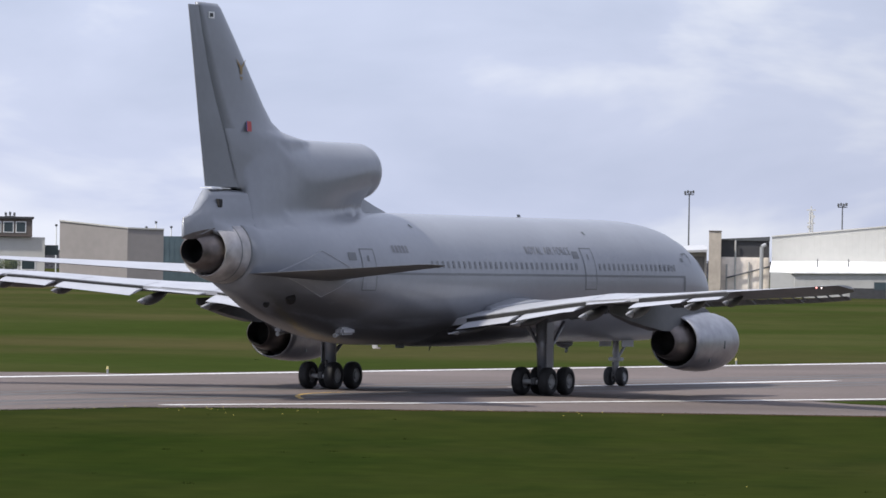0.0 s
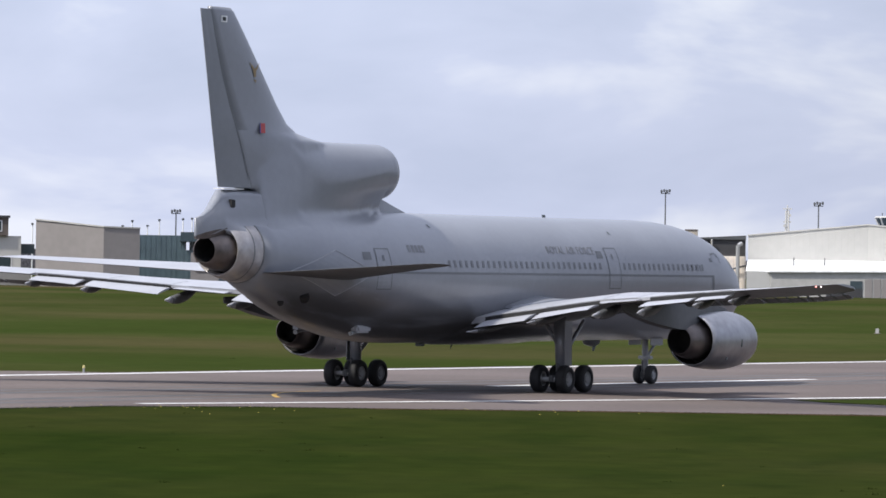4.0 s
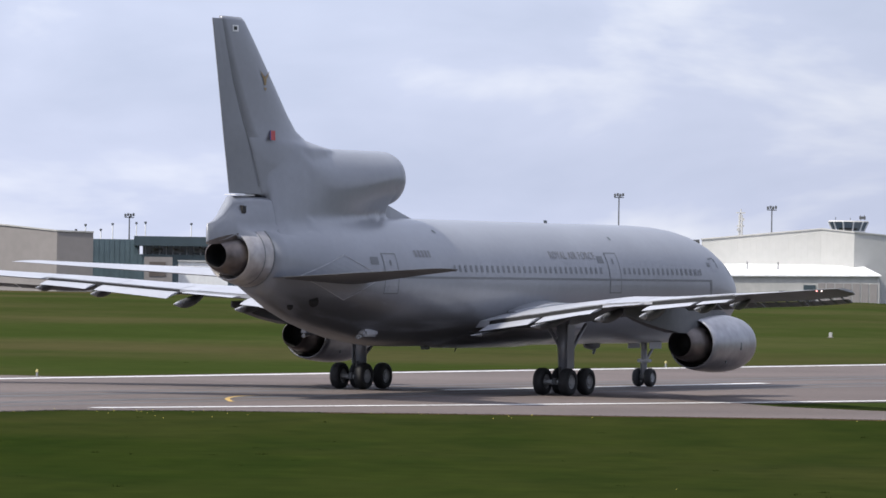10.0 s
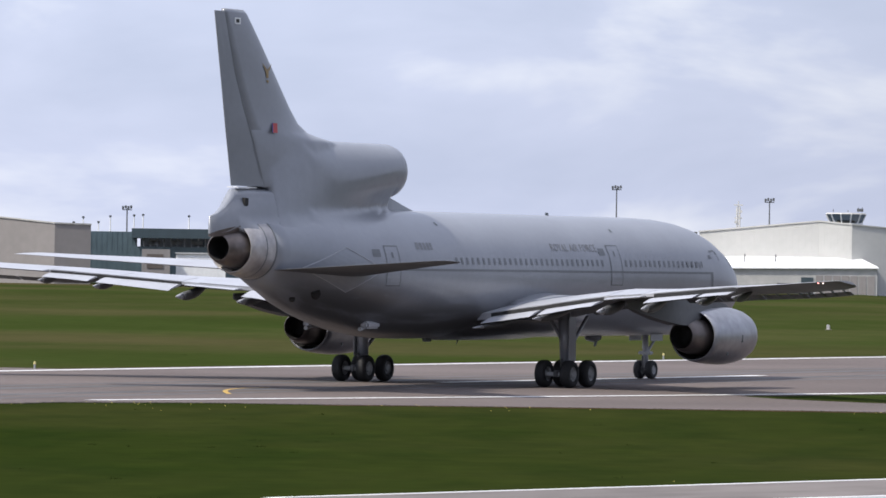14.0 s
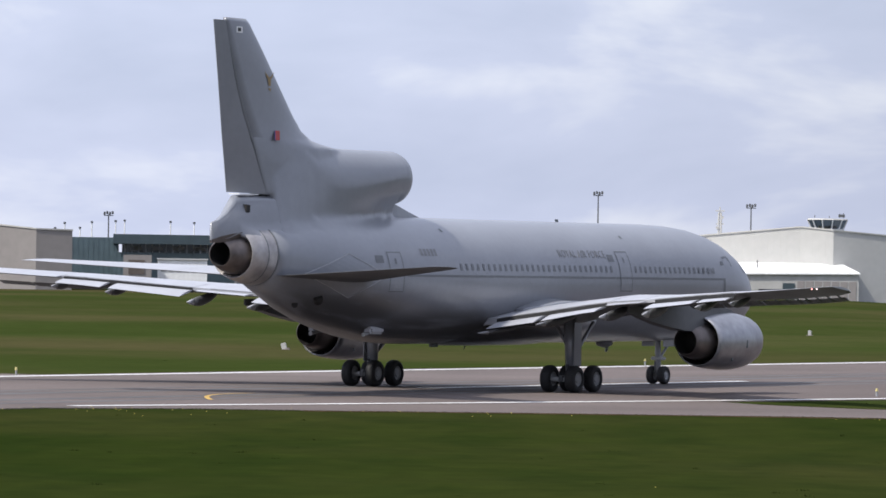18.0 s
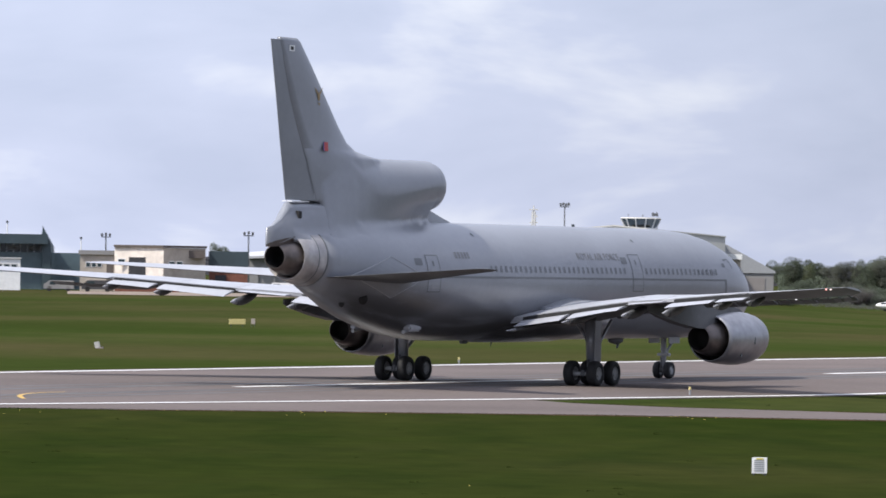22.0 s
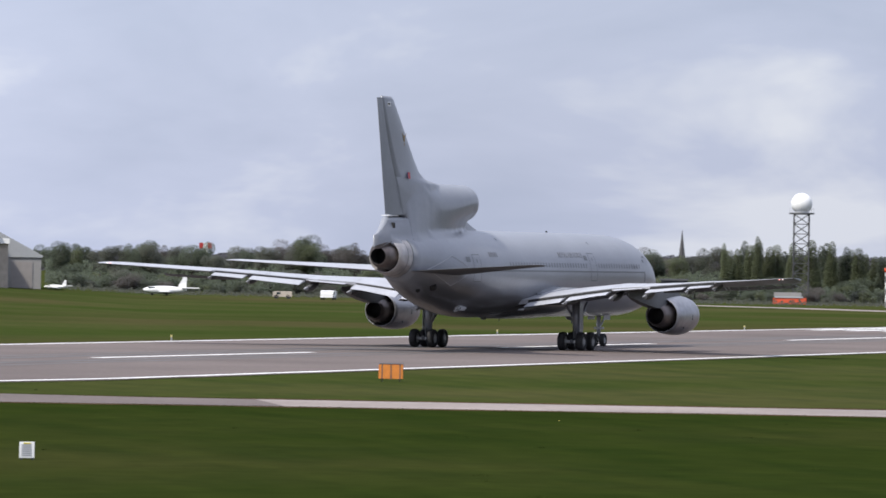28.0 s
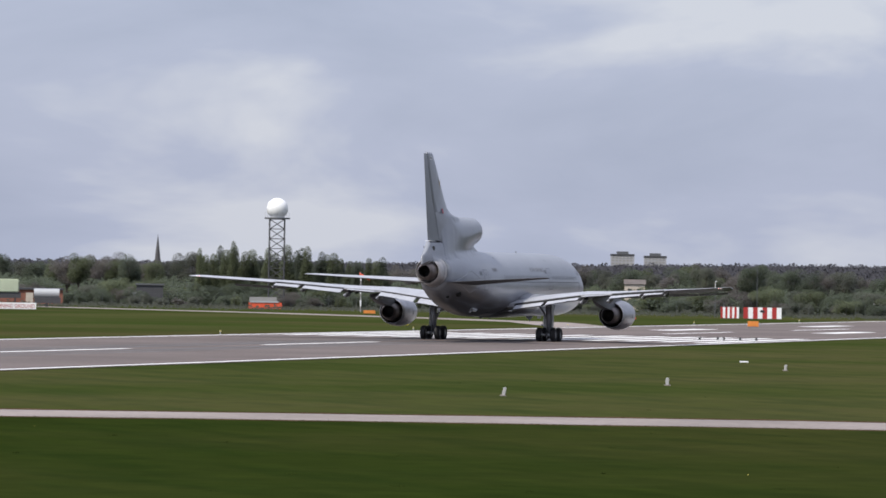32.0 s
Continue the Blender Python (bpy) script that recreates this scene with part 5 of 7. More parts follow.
def build_beige():
    s = Site("brick_office", -0.9, 700, "cream and brown flat-roofed office building")
    # front in brighter plaster than the side: its sunlit look is in the colour
    s.prism("front_wall", [(-1.357, 2.5), (-0.785, 0), (-0.785, 14), (-1.357, 14)], [8.05, 8.05, 8.05, 8.05], "stained_plaster")
    s.prism("side_wall", [(-0.784, 0.0), (-0.29, 5.0), (-0.29, 14), (-0.784, 14)], [8.0, 8.0, 8.0, 8.0], "cream")
    s.prism("roof", [(-1.37, 2.2), (-0.785, -0.3), (-0.275, 4.8), (-0.275, 14.3), (-1.37, 14.3)], [8.35] * 5, "brown", low=8.06)
    s.slab("doorway", -1.19, -0.98, s.base, 6.6, 0.9, 1.6, "charcoal")
    s.slab("doorway", -0.50, -0.30, 6.6, 7.7, 3.0, 4.7, "brown")
    pane(s, -0.73, -0.55, 5.2, 6.1, 0.5, 2, rim=0.06)
    pane(s, -1.33, -1.22, 5.4, 6.4, 1.75, 1)
    s.slab("annex_wall", -1.76, -1.36, s.base - 0.4, 6.9, 3, 13, "cream")
    s.slab("annex_roof", -1.78, -1.36, 6.9, 7.5, 2.6, 13, "clad_grey")
    s.slab("annex_door", -1.45, -1.37, s.base, 5.9, 2.92, 2.99, "brown")
    pane(s, -1.70, -1.50, 5.1, 5.9, 3, 3, rim=0.06)
    s.slab("low_wall", -1.35, -0.6, s.base - 0.3, 3.4, -3.0, -2.7, "brick")
    t = Site("teal_store", -0.03, 710, "teal-topped store on a red brick base")
    t.slab("store_base", -0.25, 0.2, t.base - 0.4, 4.9, 0.2, 9, "brick")
    t.slab("store_top", -0.258, 0.204, 4.9, 7.65, 0, 9.2, "teal_dark")
    t.slab("store_door", -0.18, -0.05, t.base, 4.2, 0.1, 0.19, "charcoal")


def build_long_hangar():
    s = Site("long_hangar", 1.25, 740, "long grey hangar with a pale curved roof", "hangar")
    n = 14
    rings = []
    for i in range(n + 1):
        az = 0.21 + (2.33 - 0.21) * i / n
        edge = 7.05 + 1.55 * i / n
        crown = edge + 0.70 + 0.25 * math.sin(math.pi * i / n)
        rings.append([(s.x(az), y, s.z(edge + (crown - edge) * math.sin(math.pi * k / 10))) for k, y in [(k, -1.5 + 24 * k / 10) for k in range(11)]] + [(s.x(az), 22.5 - 24 * k / 3, s.z(edge - 0.35)) for k in range(4)])
    bm = loft(bmesh.new(), rings)
    bmesh.ops.recalc_face_normals(bm, faces=bm.faces)
    part("curved_roof", bm, M["roof_light"], s.ob)
    s.prism("front_wall", [(0.22, 0), (2.32, 0), (2.32, 20), (0.22, 20)], [6.7, 8.2, 8.2, 6.7], "clad_grey")
    for k in range(5):
        s.slab("bay_opening", 1.32 + 0.2 * k, 1.50 + 0.2 * k, s.base, 6.8 + 0.18 * k, -0.08, -0.005, "bay_grey")
    for k in range(11):
        s.slab("column", 0.30 + 0.2 * k, 0.325 + 0.2 * k, s.base - 0.3, 6.7 + 0.145 * k, -0.3, -0.1, "clad_grey")
    for az in (1.45, 1.555):
        v = part("roof_vent", tubed((s.x(az), -1, s.z(7.6)), (s.x(az), -1, s.z(9.0)), 0.45, n=10), M["brown"], s.ob)
        part("cowl", tubed((s.x(az), -1, s.z(9.0)), (s.x(az), -1, s.z(9.3)), 0.6, 0.4, 10), M["brown"], v)
    c = Site("boiler_chimney", 2.42, 731, "stout concrete chimney stack beside the hangar", "chimney")
    c.slab("flue_shaft", 2.349, 2.494, c.base - 0.4, 11.2, 0, 1.8, "cream", bevel=0.05)
    c.slab("stack_cap", 2.345, 2.498, 11.2, 11.4, -0.06, 1.86, "brown")
    d = Site("boiler_house", 2.78, 733, "boiler house, dark above and stained cream below")
    d.slab("lower_wall", 2.40, 3.06, d.base - 0.4, 7.5, 0, 14, "stained_plaster")
    d.prism("upper_wall", [(2.494, 0.3), (3.055, 0.3), (3.055, 14), (2.494, 14)], [10.0, 10.4, 10.4, 10.0], "charcoal", low=7.5)
    d.prism("roof_edge", [(2.49, 0.0), (3.06, 0.0), (3.06, 14.2), (2.49, 14.2)], [10.2, 10.62, 10.62, 10.2], "steel", low=9.98)
    for az, z0, z1 in ((2.66, 3.0, 10.0), (2.56, 3.0, 6.4), (2.82, 3.0, 6.8)):
        part("drain_pipe", tubed((d.x(az), -0.25, d.z(z0 - 1.5)), (d.x(az), -0.25, d.z(z1)), 0.14, n=8), M["off_white"], d.ob)
    duct = part("flue_pipe", tubed((d.x(2.965), -0.9, d.z(2.0)), (d.x(2.965), -0.9, d.z(9.1)), 0.30, n=10), M["galv"], d.ob, "pale bent flue pipe")
    part("elbow", tubed((d.x(2.965), -0.9, d.z(9.05)), (d.x(3.01), -0.5, d.z(9.45)), 0.30, n=10), M["galv"], duct)
    part("cross_pipe", tubed((d.x(2.56), -0.5, d.z(4.4)), (d.x(3.08), -0.5, d.z(6.2)), 0.12, n=8), M["steel"], d.ob)
    for k in range(5):
        d.slab("stained_panel", 2.51 + 0.105 * k, 2.60 + 0.105 * k, d.base, 7.2, -0.05, -0.005, "stained_plaster")


def build_white_hangar():
    s = Site("white_hangar", 4.43, 720, "large off-white clad hangar with a low-pitched roof", "hangar")
    s.prism("west_wall", [(3.07, 8), (4.479, 2.2), (4.862, 0), (4.862, 40), (3.07, 40)], [10.6, 12.35, 11.9, 11.9, 10.6], "hangar_white")
    s.prism("east_wall", [(4.8625, 0), (5.787, 4), (5.787, 40), (4.8625, 40)], [11.9, 10.95, 10.95, 11.9], "hangar_white")
    eaves(s, "roof_edge", [(3.06, 8.0, 10.74), (4.479, 2.2, 12.5), (4.862, 0.0, 12.05), (5.795, 4.0, 11.1)], 0.2, 0.15, "hangar_white")
    for k in range(24):
        az = 3.12 + 0.075 * k
        if az > 4.85:
            continue
        deep = 8 - 5.8 * (az - 3.07) / 1.409 if az < 4.479 else 2.2 - 2.2 * (az - 4.479) / 0.383
        s.slab("cladding_joint", az - 0.0012, az + 0.0012, 7.3, 10.6 + 1.6 * min(1, (az - 3.07) / 1.4), deep - 0.005, deep + 0.05, "hangar_white")
    s.prism("lean_to_wall", [(3.075, 1.0), (3.36, -3), (5.16, -3), (5.16, 6), (3.075, 8)], [5.5] * 5, "off_white")
    bm = bmesh.new()
    pts = [(3.06, 0.8, 5.45), (3.34, -3.4, 5.4), (5.18, -3.4, 5.7), (4.93, 1.5, 7.25), (3.07, 7.6, 7.0)]
    top = [bm.verts.new((s.x(a), y, s.z(z))) for a, y, z in pts]
    low = [bm.verts.new((s.x(a), y, s.z(z - 0.2))) for a, y, z in pts]
    bm.faces.new(top)
    bm.faces.new(low[::-1])
    for i in range(5):
        bm.faces.new((low[i], low[(i + 1) % 5], top[(i + 1) % 5], top[i]))
    bmesh.ops.recalc_face_normals(bm, faces=bm.faces)
    part("lean_to_roof", bm, M["white"], s.ob, "bright white lean-to roof")
    s.slab("end_wall", 3.075, 3.35, s.base - 0.4, 5.3, -2.9, -2.5, "hangar_white")
    s.slab("dark_opening", 4.00, 4.42, s.base, 3.2, -3.1, -3.01, "charcoal")
    s.slab("dark_door", 4.28, 4.42, 3.0, 4.1, -3.12, -3.02, "teal_dark")
    for k in range(7):
        s.slab("wall_panel", 4.45 + 0.1 * k, 4.535 + 0.1 * k, s.base - 0.2, 4.4, -3.08, -3.01, "clad_beige")
    for az in (3.62, 3.98):
        part("roof_pipe", tubed((s.x(az), -0.5, s.z(6.2)), (s.x(az), -0.5, s.z(7.4)), 0.09, n=6), M["steel"], s.ob)
    g = Site("hangar_porch", 5.88, 735, "narrow white-capped porch beside the hangar", "porch")
    g.slab("porch_cap", 5.79, 5.98, 7.7, 8.5, -3, 1, "white")
    g.slab("porch_shaft", 5.84, 5.965, g.base - 0.4, 7.7, -2.4, 1, "cream")
    g.slab("porch_recess", 5.80, 5.84, g.base - 0.3, 7.6, -1.5, 1, "charcoal")
    h = Site("arched_hangar", 6.05, 750, "grey hangar end with a sloping roofline", "hangar")
    h.prism("end_wall", [(5.72, 0), (5.80, 0), (6.35, 0), (6.35, 30), (5.72, 30)], [9.9, 9.75, 5.9, 5.9, 9.9], "clad_grey")
    h.prism("roof_edge", [(5.72, -0.2), (5.80, -0.2), (6.37, -0.2), (6.37, 30), (5.72, 30)], [10.1, 9.95, 6.0, 6.0, 10.1], "galv", low=5.7)
    h.slab("end_door", 6.0, 6.25, h.base - 0.2, 5.0, -0.1, -0.01, "clad_beige")


def clear_glass():
    m = bpy.data.materials.new("cab_glass")
    m.use_nodes = True
    n, l = m.node_tree.nodes, m.node_tree.links
    tr, gl, mx = n.new("ShaderNodeBsdfTransparent"), n.new("ShaderNodeBsdfGlossy"), n.new("ShaderNodeMixShader")
    tr.inputs["Color"].default_value = (0.30, 0.34, 0.36, 1)
    gl.inputs["Roughness"].default_value = 0.05
    mx.inputs[0].default_value = 0.12
    l.new(tr.outputs[0], mx.inputs[1])
    l.new(gl.outputs[0], mx.inputs[2])
    l.new(mx.outputs[0], n["Material Output"].inputs["Surface"])
    return m


CAB_GLASS = clear_glass()


def build_control_tower():
    s = Site("control_tower", 4.79, 770, "old control tower with a flared glass cab", "tower")
    r0, r1 = s.x(4.985), s.x(5.025)
    part("shaft", tubed((0, 0, -0.4), (0, 0, s.z(12.0)), 2.0, n=8), M["off_white"], s.ob)
    part("cab_floor", tubed((0, 0, s.z(12.0)), (0, 0, s.z(12.55)), r0 * 1.04, r0 * 1.06, 12), M["white"], s.ob)
    part("cab_glazing", tubed((0, 0, s.z(12.55)), (0, 0, s.z(13.95)), r0 * 0.94, r1 * 1.0, 12), CAB_GLASS, s.ob, "clear sloping cab windows")
    for k in range(12):
        a = 2 * math.pi * k / 12 + 0.26
        part("mullion", tubed((r0 * 0.97 * math.sin(a), r0 * 0.97 * math.cos(a), s.z(12.5)), (r1 * 1.03 * math.sin(a), r1 * 1.03 * math.cos(a), s.z(14.0)), 0.11, n=6), M["white"], s.ob)
    part("console", tubed((0, 0, s.z(12.5)), (0, 0, s.z(13.0)), r0 * 0.55, n=10), M["charcoal"], s.ob)
    part("cab_roof", tubed((0, 0, s.z(13.95)), (0, 0, s.z(14.16)), r1 * 1.05, r1 * 1.0, 12), M["off_white"], s.ob)
    for dx, h in ((1.9, 15.0), (2.5, 15.05), (-2.0, 14.7), (0.3, 14.6)):
        part("aerial", tubed((dx, -0.5, s.z(14.3)), (dx, -0.5, s.z(h)), 0.06, n=5), M["steel"], s.ob)
    part("aerial_box", boxed(1.7, 2.7, -1.0, -0.2, s.z(14.4), s.z(14.85)), M["steel"], s.ob)


for make in (build_terminal, build_shed, build_glass_terminal, build_beige, build_long_hangar, build_white_hangar, build_control_tower):
    make()


# pale dusty apron in front of the hangars
def apron():
    azs = [-1.9 + 0.15 * k for k in range(30)]
    bm = bmesh.new()
    steps = 8
    grid = [[bm.verts.new(bearing(a, 640 + 53 * i / steps) + Vector((0, 0, 0.03))) for a in azs] for i in range(steps + 1)]
    for i in range(steps):
        for k in range(len(azs) - 1):
            bm.faces.new((grid[i][k], grid[i][k + 1], grid[i + 1][k + 1], grid[i + 1][k]))
    tagged(part("apron", bm, M["earth"]), "dusty pinkish-brown apron before the hangars", "apron", kind="structure")


apron()

# ---- floodlight masts and poles ----
def flood_mast(az, d, top, heads=4, mat="steel"):
    p = bearing(az, d)
    h = top - p.z
    m = thing("floodlight_mast", facing(az, d), "tall grey floodlight mast with a cluster of lamps", "lamp post", "floodlight masts")
    part("pole", tubed((0, 0, -0.3), (0, 0, h - 0.5), 0.16, 0.09, 8), M[mat], m)
    part("crossbar", boxed(-0.75, 0.75, -0.06, 0.06, h - 0.75, h - 0.62), M[mat], m)
    for k in range(heads):
        x = -0.62 + 1.24 * k / max(1, heads - 1)
        part("lamp_head", boxed(x - 0.17, x + 0.17, -0.35, 0.25, h - 0.60 + 0.10 * (k % 2), h - 0.10 + 0.10 * (k % 2), bevel=0.06), M["steel"], m)


for az, d, top, heads in ((2.111, 760, 17.8, 4), (3.898, 760, 16.2, 4), (-3.61, 760, 13.5, 4), (-5.82, 712, 12.4, 3), (0.205, 735, 10.8, 3), (0.96, 728, 11.7, 2), (1.262, 765, 12.2, 2), (-1.46, 760, 10.4, 3)):
    flood_mast(az, d, top, heads)


def stub_post(az, d, top):
    p = bearing(az, d)
    m = thing("apron_lamp", facing(az, d), "slim white apron lamp with a dark head", "lamp post", "apron lamps")
    part("pole", tubed((0, 0, -0.3), (0, 0, top - p.z - 0.3), 0.10, n=7), M["white"], m)
    part("head", boxed(-0.2, 0.2, -0.2, 0.2, top - p.z - 0.3, top - p.z, bevel=0.05), M["steel"], m)


for az, top in ((-4.842, 10.8), (-4.23, 10.8), (-4.119, 11.6), (-3.941, 10.9), (-3.803, 11.8), (-3.527, 12.0), (-3.421, 12.1), (-2.886, 12.0), (-2.61, 11.9), (-5.28, 10.9), (-1.75, 9.6), (1.119, 10.8)):
    stub_post(az, 745, top)


def lattice(parent, w0, w1, h, bays, mat, r=0.07, name="brace"):
    """Four-legged lattice: legs and cross braces as parts."""
    cs = ((-1, -1), (1, -1), (1, 1), (-1, 1))
    for a, b in cs:
        part("leg", tubed((a * w0, b * w0, -0.3), (a * w1, b * w1, h), r, n=6), M[mat], parent)
    for k in range(bays):
        z0, z1 = h * k / bays, h * (k + 1) / bays
        s0, s1 = w0 + (w1 - w0) * k / bays, w0 + (w1 - w0) * (k + 1) / bays
        for (a, b), (c, d) in zip(cs, cs[1:] + cs[:1]):
            part(name, tubed((a * s0, b * s0, z0), (c * s1, d * s1, z1), r * 0.6, n=4), M[mat], parent)
            part(name, tubed((c * s0, d * s0, z0), (a * s1, b * s1, z1), r * 0.6, n=4), M[mat], parent)
            part("ring_bar", tubed((a * s1, b * s1, z1), (c * s1, d * s1, z1), r * 0.6, n=4), M[mat], parent)


mast = thing("radio_mast", facing(3.536, 750), "white lattice radio mast with aerials", "mast")
lattice(mast, 0.28, 0.18, 12.9, 13, "hangar_white", 0.15)
part("top_spike", tubed((0, 0, 12.8), (0, 0, 13.8), 0.10, n=6), M["hangar_white"], mast)
for side, z in ((-0.55, 10.6), (0.5, 12.2), (-0.5, 9.3)):
    part("dish", tubed((side * 0.7, -0.40, z), (side * 0.7, -0.2, z), 0.24, 0.18, 12), M["off_white"], mast)
for z, w in ((13.2, 0.7), (11.2, 0.6), (9.0, 0.8)):
    part("aerial", boxed(-w, w, -0.2, 0.2, z - 0.10, z + 0.10), M["hangar_white"], mast)

radar = thing("radar_tower", facing(15.225, 830), "steel lattice radar tower under a white radome", "radar tower")
lattice(radar, 1.30, 1.26, 15.0, 9, "charcoal", 0.14)
part("platform", tubed((0, 0, 15.0), (0, 0, 15.25), 2.15, n=16), M["steel"], radar)
for k in range(14):
    a = 2 * math.pi * k / 14
    part("rail_post", tubed((2.05 * math.sin(a), 2.05 * math.cos(a), 15.2), (2.05 * math.sin(a), 2.05 * math.cos(a), 16.1), 0.03, n=4), M["galv"], radar)
dome = spun([(-1.55 + 0.0, 1.25)] + [(-1.80 * math.cos(math.pi * (0.22 + 0.78 * k / 14)), max(0.02, 1.80 * math.sin(math.pi * (0.22 + 0.78 * k / 14)))) for k in range(15)], n=32, cap0=True, cap1=True)
bmesh.ops.rotate(dome, verts=dome.verts, cent=(0, 0, 0), matrix=Matrix.Rotation(-math.pi / 2, 3, "Y"))
bmesh.ops.translate(dome, verts=dome.verts, vec=(0, 0, 16.78))
part("radome", dome, M["white"], radar, "bright white radome", smooth=True)

ils = thing("approach_mast", facing(8.262, 1100), "lattice mast with red and white painted top", "mast")
lattice(ils, 1.2, 1.0, 8.2, 5, "steel", 0.08)
for k, mname in enumerate(("red", "white", "red")):
    part("painted_panel", boxed(-1.4 + 0.95 * k, -0.48 + 0.95 * k, -0.9, 0.9, 8.2 - 0.0 * k, 9.5), M[mname], ils)
part("painted_panel", boxed(-0.5, 0.5, -0.9, 0.9, 7.2, 8.2), M["white"], ils)

# church spire and tower blocks on the skyline
sp = thing("church", facing(13.835, 1500, z=0.0), "distant church with a thin dark stone spire", "church")
part("spire", tubed((0, 0, 9), (0, 0, 17.0), 0.95, 0.03, 8), M["stone"], sp)
part("bell_tower", boxed(-1.1, 1.1, -1.1, 1.1, 0, 9.2), M["stone"], sp)
part("nave", boxed(-7, -1.1, -2, 2, 0, 6), M["stone"], sp)
for az0, az1, top in ((19.133, 19.41, 18.0), (19.522, 19.786, 17.3)):
    az = (az0 + az1) / 2
    fl = thing("tower_block", facing(az, 2500, z=0.0), "distant pale concrete block of flats", "building", "blocks of flats")
    w = 2500 * math.tan(radians(az1 - az0)) / 2
    part("block_wall", boxed(-w, w, 0, 12, 0, top), M["block_wall"], fl)
    part("plant_room", boxed(-w * 0.5, w * 0.5, 3, 9, top, top + 1.6), M["steel"], fl)
    part("parapet", boxed(-w * 1.02, w * 1.02, -0.3, 12.3, top - 0.5, top + 0.3), M["charcoal"], fl)
    for r in range(4):
        for c in range(6):
            part("window", boxed(-w * 0.9 + c * w * 0.31, -w * 0.9 + c * w * 0.31 + w * 0.2, -0.12, -0.01, top - 1.9 - r * 1.6, top - 1.0 - r * 1.6), M["clad_grey"], fl)


# ---- vehicles and small aircraft far off ----
def small_jet(az, d, size):
    o = thing("light_aircraft", facing(az, d), "small white parked aircraft", "aircraft", "parked light aircraft")
    o.scale = (size, size, size)
    prof = [(-3.4, 0.05), (-3.2, 0.25), (-2.4, 0.48), (-1.0, 0.6), (0.8, 0.6), (2.4, 0.38), (3.3, 0.15)]
    part("fuselage", spun(prof, n=18, centre=(0, 0, 0.95), cap0=True, cap1=True), M["white"], o, smooth=True)
    part("wing", boxed(-0.9, 0.7, -4.4, 4.4, 0.62, 0.76, bevel=0.05), M["white"], o)
    part("fin", loft(bmesh.new(), [[(a, -0.06, z), (b, -0.06, z), (b, 0.06, z), (a, 0.06, z)] for a, b, z in ((1.8, 3.2, 1.2), (2.75, 3.35, 3.0))]), M["white"], o)
    part("tailplane", boxed(2.5, 3.4, -1.6, 1.6, 1.25, 1.34), M["white"], o)
    part("tail_boom", boxed(3.2, 5.2, -0.12, 0.12, 1.2, 1.38), M["white"], o)
    part("cockpit_window", boxed(-2.6, -1.5, -0.5, 0.5, 1.15, 1.4, bevel=0.08), M["glass_dark"], o)
    for x, y in ((-2.0, 0), (0.2, -1.2), (0.2, 1.2)):
        part("wheel", tubed((x, y - 0.1, 0.22), (x, y + 0.1, 0.22), 0.22, n=12), M["tyre"], o)
        part("leg", tubed((x, y, 0.2), (x, y * 0.9, 0.75), 0.05, n=6), M["galv"], o)


small_jet(7.80, 752, 1.0)
small_jet(6.52, 745, 0.5)


def van(az, d, length=4.8, high=2.0, mat="white", turn=0.0, label="white parked van beside the airfield", cat="van"):
    o = thing("parked_van", facing(az, d, turn), label, cat, "parked vehicles")
    l = length / 2
    side = [(-l, 0.35), (-l, 1.0), (-l * 0.86, 1.12), (-l * 0.62, high), (l * 0.96, high), (l, high * 0.9), (l, 0.35)]
    part("body", loft(bmesh.new(), [[(x, y, z) for x, z in side] for y in (-0.95, 0.95)]), M[mat], o)
    part("windscreen", loft(bmesh.new(), [[(x, y, z) for x, z in ((-l * 0.845, 1.16), (-l * 0.64, high - 0.08), (-l * 0.645, high - 0.06), (-l * 0.86, 1.16))] for y in (-0.8, 0.8)]), M["glass_dark"], o)
    part("side_window", boxed(-l * 0.6, -l * 0.2, -0.965, 0.965, high * 0.6, high * 0.9), M["glass_dark"], o)
    for x in (-l * 0.62, l * 0.62):
        for y in (-0.85, 0.85):
            part("wheel", tubed((x, y - 0.1, 0.34), (x, y + 0.1, 0.34), 0.34, n=14), M["tyre"], o)


for az, d, le, hi, mt, tn in ((9.17, 742, 2.9, 1.15, "cream", 0), (9.71, 738, 1.3, 1.4, "white", 80), (10.96, 712, 1.7, 1.05, "white", 80), (11.57, 712, 2.3, 1.1, "white", 70), (1.6, 690, 4.6, 1.9, "white", 0), (0.62, 690, 4.8, 1.6, "white", 0), (2.05, 692, 5.0, 2.0, "pale_yellow", 0),
                               (21.72, 900, 4.2, 1.5, "charcoal", 0), (22.0, 900, 4.2, 1.5, "galv", 0), (22.3, 900, 4.6, 2.0, "white", 0), (-1.55, 680, 4.4, 1.6, "charcoal", 0), (-2.0, 682, 4.2, 1.5, "clad_grey", 0)):
    van(az, d, max(le, 3.4) if tn else le, hi, mt, tn, label={"cream": "cream parked car beside the scrub", "white": "white parked van beside the airfield", "charcoal": "dark parked car beside the airfield", "galv": "silver parked car beside the airfield", "pale_yellow": "pale yellow parked van by the hangar", "clad_grey": "grey parked car beside the grass"}[mt], cat="van" if hi > 1.65 else "car")


